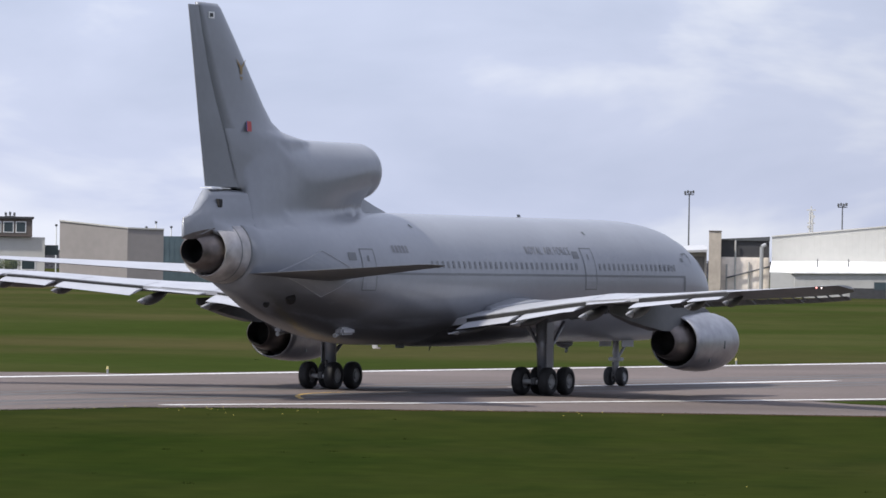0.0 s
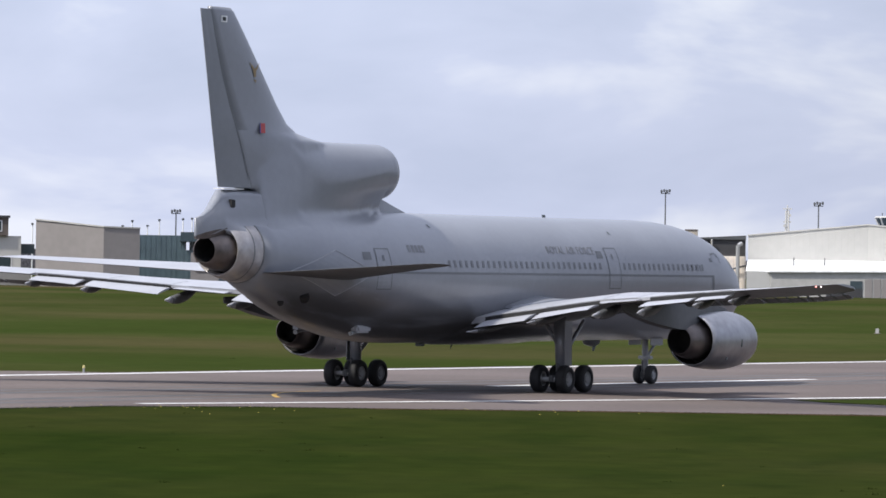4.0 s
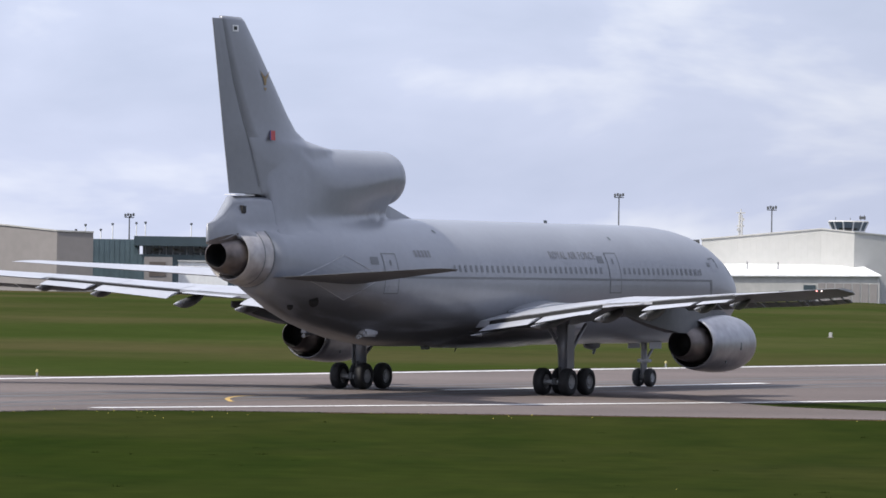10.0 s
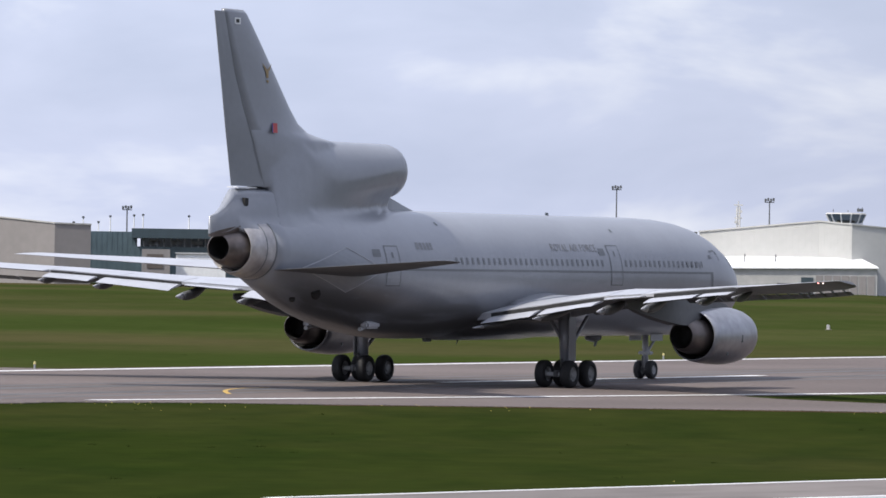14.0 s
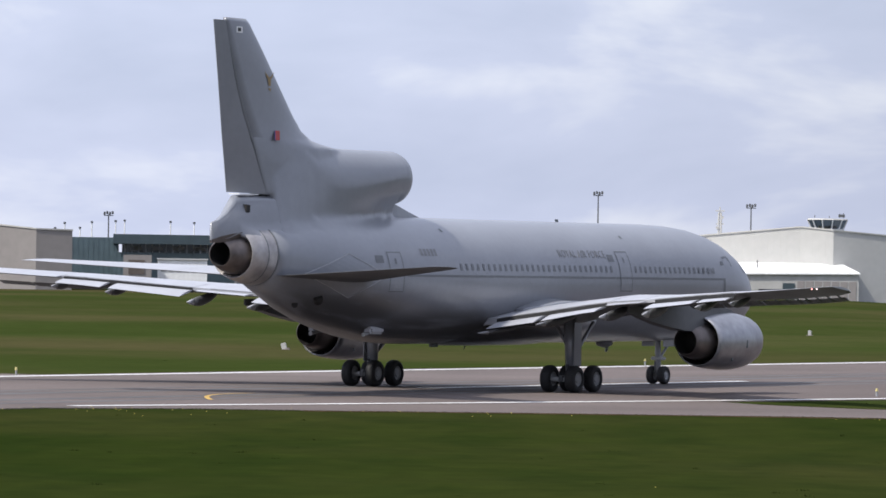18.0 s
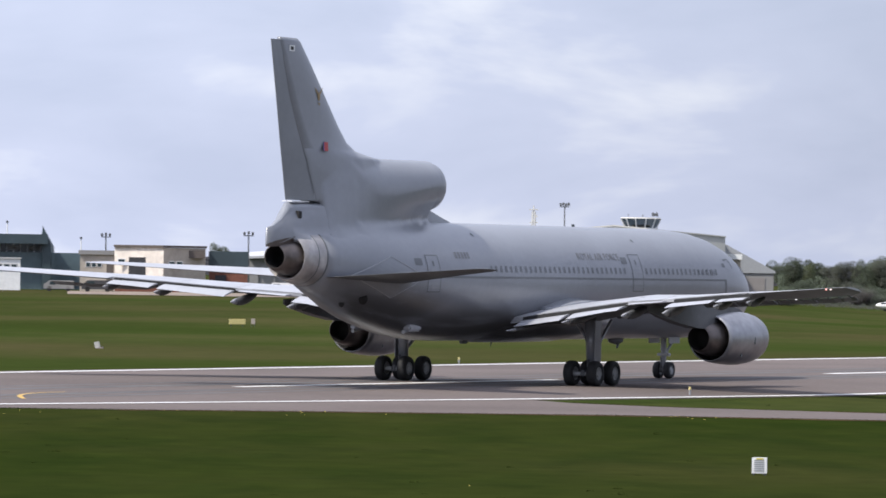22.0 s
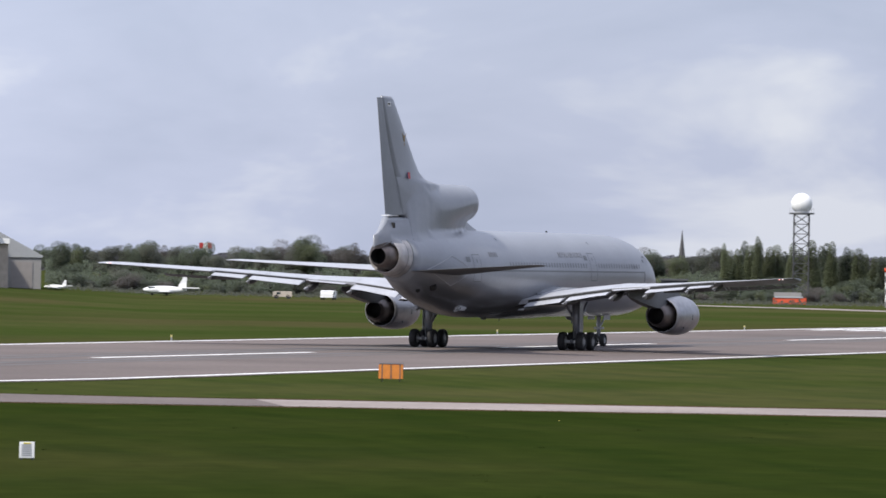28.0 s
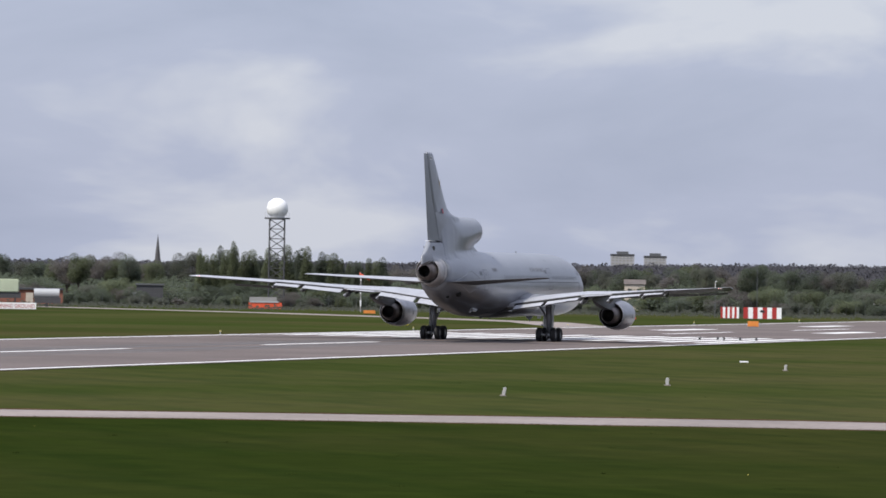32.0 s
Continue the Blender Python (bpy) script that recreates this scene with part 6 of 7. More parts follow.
def training_ground():
    o = thing("training_rig", facing(11.96, 770), "pale green fire training rig on dark legs", "training rig")
    part("rig_body", boxed(-3.6, 3.6, 0, 3.4, 2.2, 4.3, bevel=0.15), M["pale_green"], o)
    part("rig_base", boxed(-3.4, 3.9, 0.2, 3.2, 1.3, 2.2), M["charcoal"], o)
    for x in (-3.0, 0, 3.0):
        part("leg", boxed(x - 0.12, x + 0.12, 0.5, 0.8, -0.3, 1.3), M["steel"], o)
    t = thing("training_tank", facing(12.55, 770), "grey cylinder tank on a dark cradle", "tank")
    part("tank", tubed((-2.0, 1, 2.1), (2.0, 1, 2.1), 0.78, n=20), M["galv"], t)
    part("cradle", boxed(-1.9, 2.2, 0.2, 1.8, 0.6, 1.5), M["charcoal"], t)
    part("prop", boxed(-0.2, 0.2, 0.6, 1.4, -0.3, 0.7), M["steel"], t)
    s = thing("training_sign", facing(12.08, 712), "long white sign board with red lettering", "sign")
    part("board", boxed(-4.35, 4.35, 0, 0.12, 0.08, 1.0), M["white"], s)
    for x in (-4.0, 0, 4.0):
        part("post", boxed(x - 0.06, x + 0.06, 0.13, 0.25, -0.3, 0.95), M["galv"], s)
    cu = bpy.data.curves.new("lettering", "FONT")
    cu.body, cu.size, cu.extrude, cu.align_x = "TRAINING GROUND", 0.95, 0.01, "CENTER"
    tmp = new("lettering", cu)
    me = bpy.data.meshes.new_from_object(tmp.evaluated_get(bpy.context.evaluated_depsgraph_get()))
    bpy.data.objects.remove(tmp)
    me.materials.append(M["red"])
    wid = max(v.co.x for v in me.vertices) - min(v.co.x for v in me.vertices)
    for v in me.vertices:
        v.co = (1.0 + v.co.x * 6.3 / wid, -0.015 + v.co.z, 0.24 + v.co.y * 0.85)
    letters(me, s, M["red"], "red capital letter")
    for k in range(3):
        part("letter_bar", boxed(-3.95 + 0.5 * k, -3.6 + 0.5 * k, -0.02, -0.004, 0.24, 0.82), M["red"], s)
    b = thing("fire_house", facing(12.35, 810), "low dark red training building with a pale door", "building")
    part("house_wall", boxed(-5.5, 5.5, 0, 5, -0.3, 2.5), M["brick"], b)
    part("house_roof", boxed(-5.7, 5.7, -0.3, 5.3, 2.5, 2.8), M["charcoal"], b)
    part("house_door", boxed(-0.6, 0.6, -0.1, -0.01, -0.2, 2.0), M["cream"], b)
    e = thing("equipment_shed", facing(13.75, 850), "dark tarred equipment shed among the trees", "shed")
    part("shed_wall", boxed(-2.3, 2.3, 0, 4, -0.3, 3.4), M["charcoal"], e)
    part("shed_roof", boxed(-2.5, 2.5, -0.2, 4.2, 3.4, 3.7), M["steel"], e)
    part("shed_door", boxed(-2.9, -2.35, -0.1, 0.3, -0.2, 2.2), M["galv"], e)
    hut = thing("orange_hut", facing(15.10, 800), "orange and white checkered radar hut", "hut")
    part("hut_body", boxed(-2.7, 2.7, 0, 3, -0.3, 1.0), M["orange_red"], hut)
    part("hut_roof", boxed(-2.5, 2.2, -0.1, 3.1, 1.0, 1.25), M["galv"], hut)
    part("roof_frame", boxed(-2.6, 1.9, 0.2, 2.6, 1.25, 1.9), M["clad_grey"], hut)
    h2 = thing("pale_house", facing(19.42, 903), "pale rendered house half hidden by trees", "house")
    part("house_wall", boxed(-1.9, 1.9, 0, 5, -0.2, 4.9), M["cream"], h2)
    part("house_roof", loft(bmesh.new(), [[(-2.05, y, z), (2.05, y, z)] for y, z in ((-0.25, 4.85), (2.5, 5.7), (5.25, 4.85))], closed=False, cap0=False, cap1=False), M["brown"], h2)
    for x in (-1.3, 0.4):
        part("window", boxed(x, x + 0.8, -0.08, -0.01, 3.1, 4.0), M["charcoal"], h2)


training_ground()


# ---- signs, markers and lamps on the grass ----
def board(name, at, yaw, w, h, legs, mat, label, category, group="", frame_mat=None, bars=0, bar_mat="black", thick=0.10):
    o = thing(name, pose(at[0], at[1], land(at[0], at[1]), 0, 0, yaw), label, category, group)
    part("panel", boxed(-w / 2, w / 2, -thick / 2, thick / 2, legs, legs + h, bevel=min(0.02, thick * 0.2)), M[mat], o)
    for x in (-w * 0.36, w * 0.36):
        part("leg", boxed(x - 0.03, x + 0.03, thick / 2 + 0.0, thick / 2 + 0.06, -0.2, legs + h * 0.6), M["steel"], o)
    for k in range(bars):
        part("letter_bar", boxed(-w * 0.36, w * 0.30, -thick / 2 - 0.012, -thick / 2 - 0.002, legs + h * (0.14 + 0.76 * k / max(1, bars)), legs + h * (0.14 + 0.76 * k / max(1, bars)) + h * 0.07), M[bar_mat], o)
    return o


ob = board("direction_sign", (43.6, 236.3), -10, 1.2, 0.72, 0.14, "orange", "orange box sign on short legs beside the runway", "sign", thick=0.22)
for x in (-0.44, 0.0, 0.44):
    part("strap", boxed(x - 0.025, x + 0.025, -0.125, -0.112, 0.13, 0.87), M["brown"], ob)
part("box_top", boxed(-0.60, 0.60, -0.11, 0.11, 0.862, 0.90), M["steel"], ob)
nb = board("notice_board", (15.4, 141.3), -6, 0.44, 0.47, 0.05, "white", "small white notice board with lines of text", "sign", bars=6, bar_mat="galv", thick=0.05)
part("heading_bar", boxed(-0.10, 0.10, -0.04, -0.027, 0.46, 0.50), M["sign_yellow"], nb)
board("yellow_sign", (0.67, 437), 8, 1.45, 0.48, 0.25, "pale_yellow", "pale yellow sign box on the far grass", "sign", thick=0.3)
board("yellow_sign", (2.1, 439), 8, 0.36, 0.5, 0.25, "cream", "small cream marker beside the sign", "sign")
ys = board("guidance_sign", (158.6, 527.7), -16, 1.05, 0.62, 0.25, "sign_yellow", "yellow guidance sign with black characters", "sign", thick=0.2)
for x in (-0.25, 0.2):
    part("letter_bar", boxed(x - 0.1, x + 0.12, -0.115, -0.102, 0.42, 0.70), M["black"], ys)
board("guidance_sign", (214.6, 564.7), -20, 1.35, 0.66, 0.2, "orange", "orange guidance sign box by the runway edge", "sign", thick=0.3)
board("guidance_sign", (200.1, 683.4), -16, 1.7, 0.45, 0.2, "orange", "orange sign box on the far grass", "sign", thick=0.3)
board("guidance_sign", (212.0, 668.0), -16, 1.5, 0.5, 0.3, "orange", "orange sign box on the far grass", "sign", thick=0.3)
board("guidance_sign", (229.2, 650.8), -16, 0.9, 0.25, 0.15, "orange_red", "low red marker board on the grass", "sign", thick=0.2)


def marker(x, y, h=0.45, w=0.22, lean=0.0, label="white concrete marker post in the grass"):
    o = thing("marker_post", pose(x, y, land(x, y), 0, lean, -10), label, "marker post", "grass marker posts")
    part("post", boxed(-w * 0.42, w * 0.42, -0.08, 0.08, -0.1, h * 0.92, bevel=0.03), M["off_white"], o)
    part("base", boxed(-w * 0.8, w * 0.8, -0.14, 0.14, -0.1, 0.05), M["concrete"], o)


for x, y, h, w, lean in ((74.2, 229.7, 0.48, 0.18, 12), (91.9, 255.0, 0.47, 0.21, 0), (116.0, 299.2, 0.44, 0.19, 6), (-8.9, 333.0, 0.5, 0.42, -14), (34.7, 431.0, 0.5, 0.36, 0), (15.5, 388.0, 0.5, 0.34, 0), (110.5, 612.0, 0.3, 0.9, 0)):
    marker(x, y, h, w, lean)
o = thing("marker_plate", pose(124.0, 328.0, land(124, 328), 0, 0, -20), "flat white marker plate in the grass", "marker plate")
part("plate", boxed(-0.30, 0.30, -0.5, 0.5, 0.02, 0.10), M["white"], o)
part("plate_stub", boxed(-0.1, 0.1, -0.1, 0.1, -0.1, 0.02), M["concrete"], o)


def edge_light(a, c, elevated=True):
    p = rw(a, c)
    o = thing("edge_light", pose(p.x, p.y, land(p.x, p.y) + (0.0 if abs(c - MID) > 25 else 0.03)), "small white runway edge light", "runway light", "runway edge lights")
    part("stem", tubed((0, 0, -0.05), (0, 0, 0.24), 0.05, n=8), M["galv"], o)
    part("lens", tubed((0, 0, 0.24), (0, 0, 0.38), 0.075, 0.045, 10), M["pale_yellow"], o)


edge_light(203, -112.3)
for k in range(-1, 9):
    edge_light(193 + 60.5 * k, -156.3)
for az in (20.19, 20.40, 20.47, 20.66, 20.85):
    p = bearing(az, 477, 0.03)
    o = thing("threshold_light", pose(p.x, p.y, p.z), "low dark threshold light at the runway edge", "runway light", "threshold lights")
    part("base", tubed((0, 0, -0.02), (0, 0, 0.2), 0.12, n=8), M["black"], o)
    part("lens", tubed((0, 0, 0.2), (0, 0, 0.30), 0.10, 0.06, 8), M["black"], o)


def windsock(az, d, top, turn):
    p = bearing(az, d)
    h = top - p.z
    o = thing("windsock", facing(az, d), "orange-red windsock streaming from a banded pole", "windsock", "windsocks")
    for k in range(6):
        part("pole_band", tubed((0, 0, -0.1 + (h + 0.1) * k / 6), (0, 0, -0.1 + (h + 0.1) * (k + 1) / 6), 0.10, n=8), M["white" if k % 2 else "clad_grey"], o)
    rings = []
    for k in range(9):
        t = k / 8
        x, z, r = -0.25 + 1.6 * t, h - 0.05 - 0.75 * t, 0.32 - 0.13 * t
        rings.append([(x, r * math.sin(2 * math.pi * i / 14), z + r * math.cos(2 * math.pi * i / 14)) for i in range(14)])
    bm = bmesh.new()
    loft(bm, rings, cap0=False, cap1=False)
    part("sock", bm, M["orange_red"], o, "bright orange-red sock", smooth=True)
    part("hoop", tubed((-0.05, 0, h - 0.4), (-0.05, 0, h + 0.3), 0.04, n=6), M["galv"], o)


windsock(18.382, 680, 3.4, 0)
windsock(16.215, 760, 5.9, 0)
for az0, az1, n in ((20.427, 20.642, 8), (20.694, 21.137, 8)):
    az = (az0 + az1) / 2
    d = 750
    w = d * math.tan(radians(az1 - az0))
    o = thing("marker_board", facing(az, d), "red and white striped obstacle board", "marker board", "striped boards")
    for k in range(n):
        part("stripe", boxed(-w / 2 + w * k / n, -w / 2 + w * (k + 1) / n, 0.0, 1.0, 0.05, 1.75), M["white" if k % 2 else "red"], o)
    part("plinth", boxed(-w / 2, w / 2, 0.1, 0.9, -0.3, 0.05), M["concrete"], o)
    if az > 20.8:
        part("hatch", boxed(-0.35, 0.3, -0.05, -0.005, 1.0, 1.35), M["black"], o)

# slim poles by the boundary
for az, d, top, mname, label in ((20.36, 760, 5.6, "white", "slim grey aerial pole with a white top"), (20.85, 838, 8.5, "steel", "tall thin grey lamp column by the boundary")):
    o = thing("aerial_pole" if mname == "white" else "lamp_column", facing(az, d), label, "pole")
    part("pole", tubed((0, 0, -0.3), (0, 0, top * 0.72), 0.07, 0.05, 7), M["steel"], o)
    part("pole_top", tubed((0, 0, top * 0.72), (0, 0, top), 0.055, 0.045, 7), M[mname], o)
    part("tip", tubed((-0.25 if mname == "steel" else 0, 0, top), (0.25, 0, top + 0.06), 0.05, n=6), M[mname], o)

# boundary fence far off
fence = thing("boundary_fence", pose(0, 0, 0), "thin grey boundary fence along the trees", "fence")
for k in range(150):
    az = 6.6 + 0.11 * k
    p = bearing(az, 815)
    part("fence_post", tubed((p.x, p.y, p.z - 0.2), (p.x, p.y, p.z + 2.2), 0.02, n=4), M["steel"], fence)
for h in (0.6, 1.4, 2.15):
    for k in range(0, 150, 6):
        p, q = bearing(6.6 + 0.11 * k, 815), bearing(6.6 + 0.11 * min(149, k + 6), 815)
        part("fence_wire", tubed(p + Vector((0, 0, h)), q + Vector((0, 0, h)), 0.008, n=3), M["steel"], fence)


# ---- trees ----
def leaf_cloud(rng, lobes, count, size):
    """Many small leaf sprays scattered through lobes (centre, radii)."""
    verts, faces, ways = [], [], []
    vol = [l[1][0] * l[1][1] * l[1][2] for l in lobes]
    for _ in range(count):
        (c, r) = rng.choices(lobes, vol)[0]
        while True:
            p = [rng.uniform(-1, 1) for _ in range(3)]
            d = sum(v * v for v in p)
            if 0.12 < d < 1:
                break
        k = d ** -0.12
        p = Vector((c[0] + p[0] * r[0] * k, c[1] + p[1] * r[1] * k, c[2] + p[2] * r[2] * k))
        s = size * rng.uniform(0.6, 1.5)
        up = (Vector((rng.gauss(0, 0.6), rng.gauss(0, 0.6), 0.7)) + (p - Vector(c)) * 0.15).normalized()
        a = up.orthogonal().normalized()
        a.rotate(Matrix.Rotation(rng.uniform(0, 6.28), 3, up))
        b = up.cross(a)
        n = len(verts)
        verts += [p + a * s, p + b * s * 0.7, p - a * s * 0.8, p - b * s * 0.6]
        faces.append((n, n + 1, n + 2, n + 3))
        out = ((p - Vector(c)).normalized() * 0.6 + Vector((rng.gauss(0, 0.12), rng.gauss(0, 0.12), 0.75))).normalized()
        ways += [out] * 4
    return verts, faces, ways


def tree_meshes(kind, seed, h, mat):
    rng = random.Random(seed)
    bm = bmesh.new()
    if kind == "poplar":
        lobes = [((rng.uniform(-0.15, 0.15), rng.uniform(-0.15, 0.15), h * (0.28 + 0.62 * i / 6)), (h * 0.105 * (1.15 - 0.10 * i), h * 0.105 * (1.15 - 0.10 * i), h * 0.13)) for i in range(7)]
        tube(bm, (0, 0, -0.3), (0, 0, h * 0.9), h * 0.018, h * 0.003, 7)
        count, size = 11000, h * 0.0075
    else:
        lobes = []
        tube(bm, (0, 0, -0.3), (rng.uniform(-0.2, 0.2), 0, h * 0.55), h * 0.028, h * 0.014, 7)
        for i in range(9):
            a = rng.uniform(0, 6.28)
            rr = h * rng.uniform(0.08, 0.30)
            z = h * rng.uniform(0.38, 0.86)
            c = (rr * math.cos(a), rr * math.sin(a), z)
            lobes.append((c, (h * rng.uniform(0.10, 0.19), h * rng.uniform(0.10, 0.19), h * rng.uniform(0.09, 0.15))))
            tube(bm, (0, 0, h * rng.uniform(0.25, 0.5)), (c[0] * 0.9, c[1] * 0.9, c[2]), h * 0.010, h * 0.003, 5)
        lobes.append(((0, 0, h * 0.62), (h * 0.24, h * 0.24, h * 0.26)))
        count, size = 15000, h * 0.0080
    trunk = finish("trunk", bm, M["bark"], True)
    v, f, ways = leaf_cloud(rng, lobes, count, size)
    crown = bpy.data.meshes.new("crown")
    crown.from_pydata(v, [], f)
    crown.normals_split_custom_set_from_vertices(ways)
    crown.materials.append(M[mat])
    return trunk, crown


KINDS = []
for i, (kind, mat) in enumerate((("round", "leaf_green"), ("round", "leaf_olive"), ("round", "leaf_fresh"), ("round", "leaf_brown"), ("poplar", "leaf_green"), ("poplar", "leaf_fresh"), ("round", "leaf_green"), ("round", "leaf_olive"))):
    KINDS.append((kind, mat, tree_meshes(kind, 40 + i, 10.0, mat)))
NAMES = {"leaf_green": "green", "leaf_olive": "olive-green", "leaf_fresh": "fresh yellow-green", "leaf_brown": "brownish budding"}


def shrub(az, d, top, k, wide=1.6):
    """A bush whose crown reaches down to the ground."""
    kind, mat, (trunk, crown) = KINDS[k]
    p = bearing(az, d)
    h = (top - p.z) / 6.4
    o = thing("shrub", pose(p.x, p.y, p.z - 3.6 * h, 0, 0, (az * 7919) % 360), f"{NAMES[mat]} bush in the boundary scrub", "shrub", "boundary bushes")
    o.scale = (h * wide, h * wide, h)
    part("stem", trunk, None, o)
    part("crown", crown, None, o)


def tree(az, d, top, k, wide=1.0):
    kind, mat, (trunk, crown) = KINDS[k]
    p = bearing(az, d)
    h = (top - p.z) / 10.0
    o = thing("tree", pose(p.x, p.y, p.z, 0, 0, (az * 7919) % 360), f"{NAMES[mat]} {'poplar' if kind == 'poplar' else 'broadleaf tree'} at the airfield boundary", "tree", "boundary trees")
    o.scale = (h * wide, h * wide, h)
    part("trunk", trunk, None, o)
    part("crown", crown, None, o)


rng = random.Random(5)
# outline of the tree line: bearing, height of the tops
TOPS = [(6.2, 7.6), (6.6, 8.6), (7.0, 7.6), (7.5, 8.6), (8.1, 8.4), (8.8, 8.4), (9.4, 9.9), (9.8, 8.6), (10.5, 8.7), (11.2, 8.4), (11.9, 9.3), (12.5, 8.7), (13.1, 9.1), (13.6, 8.6), (14.3, 9.2), (15.0, 9.8), (16.2, 9.6), (16.7, 7.6), (17.2, 8.0), (18.0, 8.8), (18.8, 8.2), (19.3, 8.2), (20.0, 8.6), (20.6, 8.6), (21.4, 7.8), (22.2, 8.4), (23.5, 8.4)]
az = 6.45
while az < 23.4:
    top = lerp(az, TOPS)[0]
    near = 14.25 < az < 16.55
    if near:
        tree(az, rng.uniform(880, 930), top * rng.uniform(0.80, 1.12), rng.choice((4, 5, 5, 5)), rng.uniform(1.15, 1.65))
        az += rng.uniform(0.05, 0.12)
    else:
        tree(az, rng.uniform(900, 1060), top * rng.uniform(0.84, 1.16), rng.choice((0, 1, 1, 2, 3, 3, 6, 7)), rng.uniform(0.85, 1.2))
        az += rng.uniform(0.09, 0.19)
for az, top, k in ((9.42, 10.2, 2), (9.30, 9.4, 7), (6.58, 9.2, 6), (7.50, 9.0, 0), (11.0, 8.0, 2), (14.72, 11.2, 5), (14.33, 9.9, 5), (12.92, 9.6, 2), (7.62, 9.2, 1), (18.1, 9.8, 3), (20.75, 9.4, 6), (20.25, 8.8, 1)):
    tree(az, 880, top, k, 0.9)
tree(-0.09, 760, 9.6, 6, 0.7)
for az, d, top in ((-5.95, 690, 6.5), (10.2, 860, 5.5), (13.4, 860, 5.2), (16.9, 860, 4.6), (17.6, 860, 4.4), (18.9, 860, 4.9), (19.6, 860, 5.0), (21.0, 850, 5.5), (21.5, 860, 5.0)):
    shrub(az, d, top, 2, 1.3)


shrub_rng = random.Random(77)
for k in range(190):
    az = 6.55 + 16.7 * (k + shrub_rng.random()) / 190
    if abs(az - 19.42) < 0.25:
        continue
    deep = shrub_rng.uniform(0, 1)
    shrub(az, 822 + 50 * deep, (1.5 + 2.2 * deep) * shrub_rng.uniform(0.8, 1.5), shrub_rng.choice((0, 0, 1, 2, 3, 6, 7)), shrub_rng.uniform(1.1, 1.7))


def scrub(name, az0, az1, d0, d1, low, high, count, size, mat, label, seed):
    rng2 = random.Random(seed)
    verts, faces, ways = [], [], []
    for _ in range(count):
        az = rng2.uniform(az0, az1)
        d = rng2.uniform(d0, d1)
        hh = low + (high - low) * (0.5 + 0.5 * noise.noise(Vector((az * 5.3, d * 0.01, seed)))) + 0.9 * noise.noise(Vector((az * 22.0, 0.3, seed)))
        p = bearing(az, d) + Vector((0, 0, rng2.uniform(0, 1) ** 0.7 * max(0.3, hh)))
        s = size * rng2.uniform(0.6, 1.5)
        # leaves tilt about an upward facing
        up = Vector((rng2.gauss(0, 0.6), rng2.gauss(0, 0.6), 0.75)).normalized()
        a = up.orthogonal().normalized()
        a.rotate(Matrix.Rotation(rng2.uniform(0, 6.28), 3, up))
        b = up.cross(a)
        n = len(verts)
        verts += [p + a * s, p + b * s * 0.7, p - a * s * 0.8, p - b * s * 0.6]
        faces.append((n, n + 1, n + 2, n + 3))
        ways += [Vector((rng2.gauss(0, 0.2), rng2.gauss(-0.3, 0.2), 0.9)).normalized()] * 4
    me = bpy.data.meshes.new(name)
    me.from_pydata(verts, [], faces)
    me.normals_split_custom_set_from_vertices(ways)
    me.materials.append(M[mat])
    tagged(new(name, me), label, "shrubs", kind="stuff")


scrub("hedge", 6.4, 23.6, 850, 900, 1.0, 3.4, 60000, 0.20, "leaf_green", "tangled olive hedge and scrub below the trees", 3)
scrub("undergrowth", 6.4, 23.6, 900, 1000, 2.5, 6.0, 90000, 0.22, "leaf_green", "dark green undergrowth among the trees", 4)
scrub("brambles", 6.45, 23.6, 765, 835, 0.15, 0.7, 40000, 0.12, "leaf_olive", "low brown brambles and dead grass", 6)


def far_wood():
    rng3 = random.Random(11)
    bm_v, bm_f, ways = [], [], []
    n = 220
    for k in range(n + 1):
        az = -30 + 75 * k / n
        h = 7.6 + 1.6 * noise.noise(Vector((az * 0.35, 0.2, 1.0))) + 1.4 * smooth01((az - 11) / 2) + 2.0 * smooth01((az - 16) / 2)
        p = bearing(az, 1800, 0.0)
        bm_v += [(p.x, p.y, -1.0), (p.x, p.y, h), (p.x * 1.3, p.y * 1.3, h + 0.5)]
        ways += [Vector((0, -0.35, 0.9)).normalized()] * 3
        if k:
            a, b = (k - 1) * 3, k * 3
            bm_f += [(a, b, b + 1, a + 1), (a + 1, b + 1, b + 2, a + 2)]
    for _ in range(110000):
        az = rng3.uniform(-8, 25)
        h = 7.6 + 1.6 * noise.noise(Vector((az * 0.35, 0.2, 1.0))) + 1.4 * smooth01((az - 11) / 2) + 2.0 * smooth01((az - 16) / 2)
        tops = h + 0.4 + 0.9 * noise.noise(Vector((az * 9.0, 5.0, 0.0))) + 0.7 * noise.noise(Vector((az * 31.0, 1.0, 0.0)))
        p = bearing(az, rng3.uniform(1700, 1795), 0.0) + Vector((0, 0, tops * rng3.uniform(0, 1) ** 0.5))
        s = rng3.uniform(0.25, 0.6)
        a = Vector((rng3.gauss(0, 1), rng3.gauss(0, 1), rng3.gauss(0, 1))).normalized()
        b = a.orthogonal().normalized()
        m = len(bm_v)
        bm_v += [p + a * s, p + b * s * 0.7, p - a * s * 0.8, p - b * s * 0.6]
        bm_f.append((m, m + 1, m + 2, m + 3))
        ways += [Vector((-0.35 * p.x / p.length, -0.35 * p.y / p.length, 0.9)).normalized()] * 4
    me = bpy.data.meshes.new("far_woods")
    me.from_pydata([tuple(v) for v in bm_v], [], bm_f)
    me.normals_split_custom_set_from_vertices(ways)
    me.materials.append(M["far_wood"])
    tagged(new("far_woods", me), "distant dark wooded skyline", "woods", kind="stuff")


far_wood()


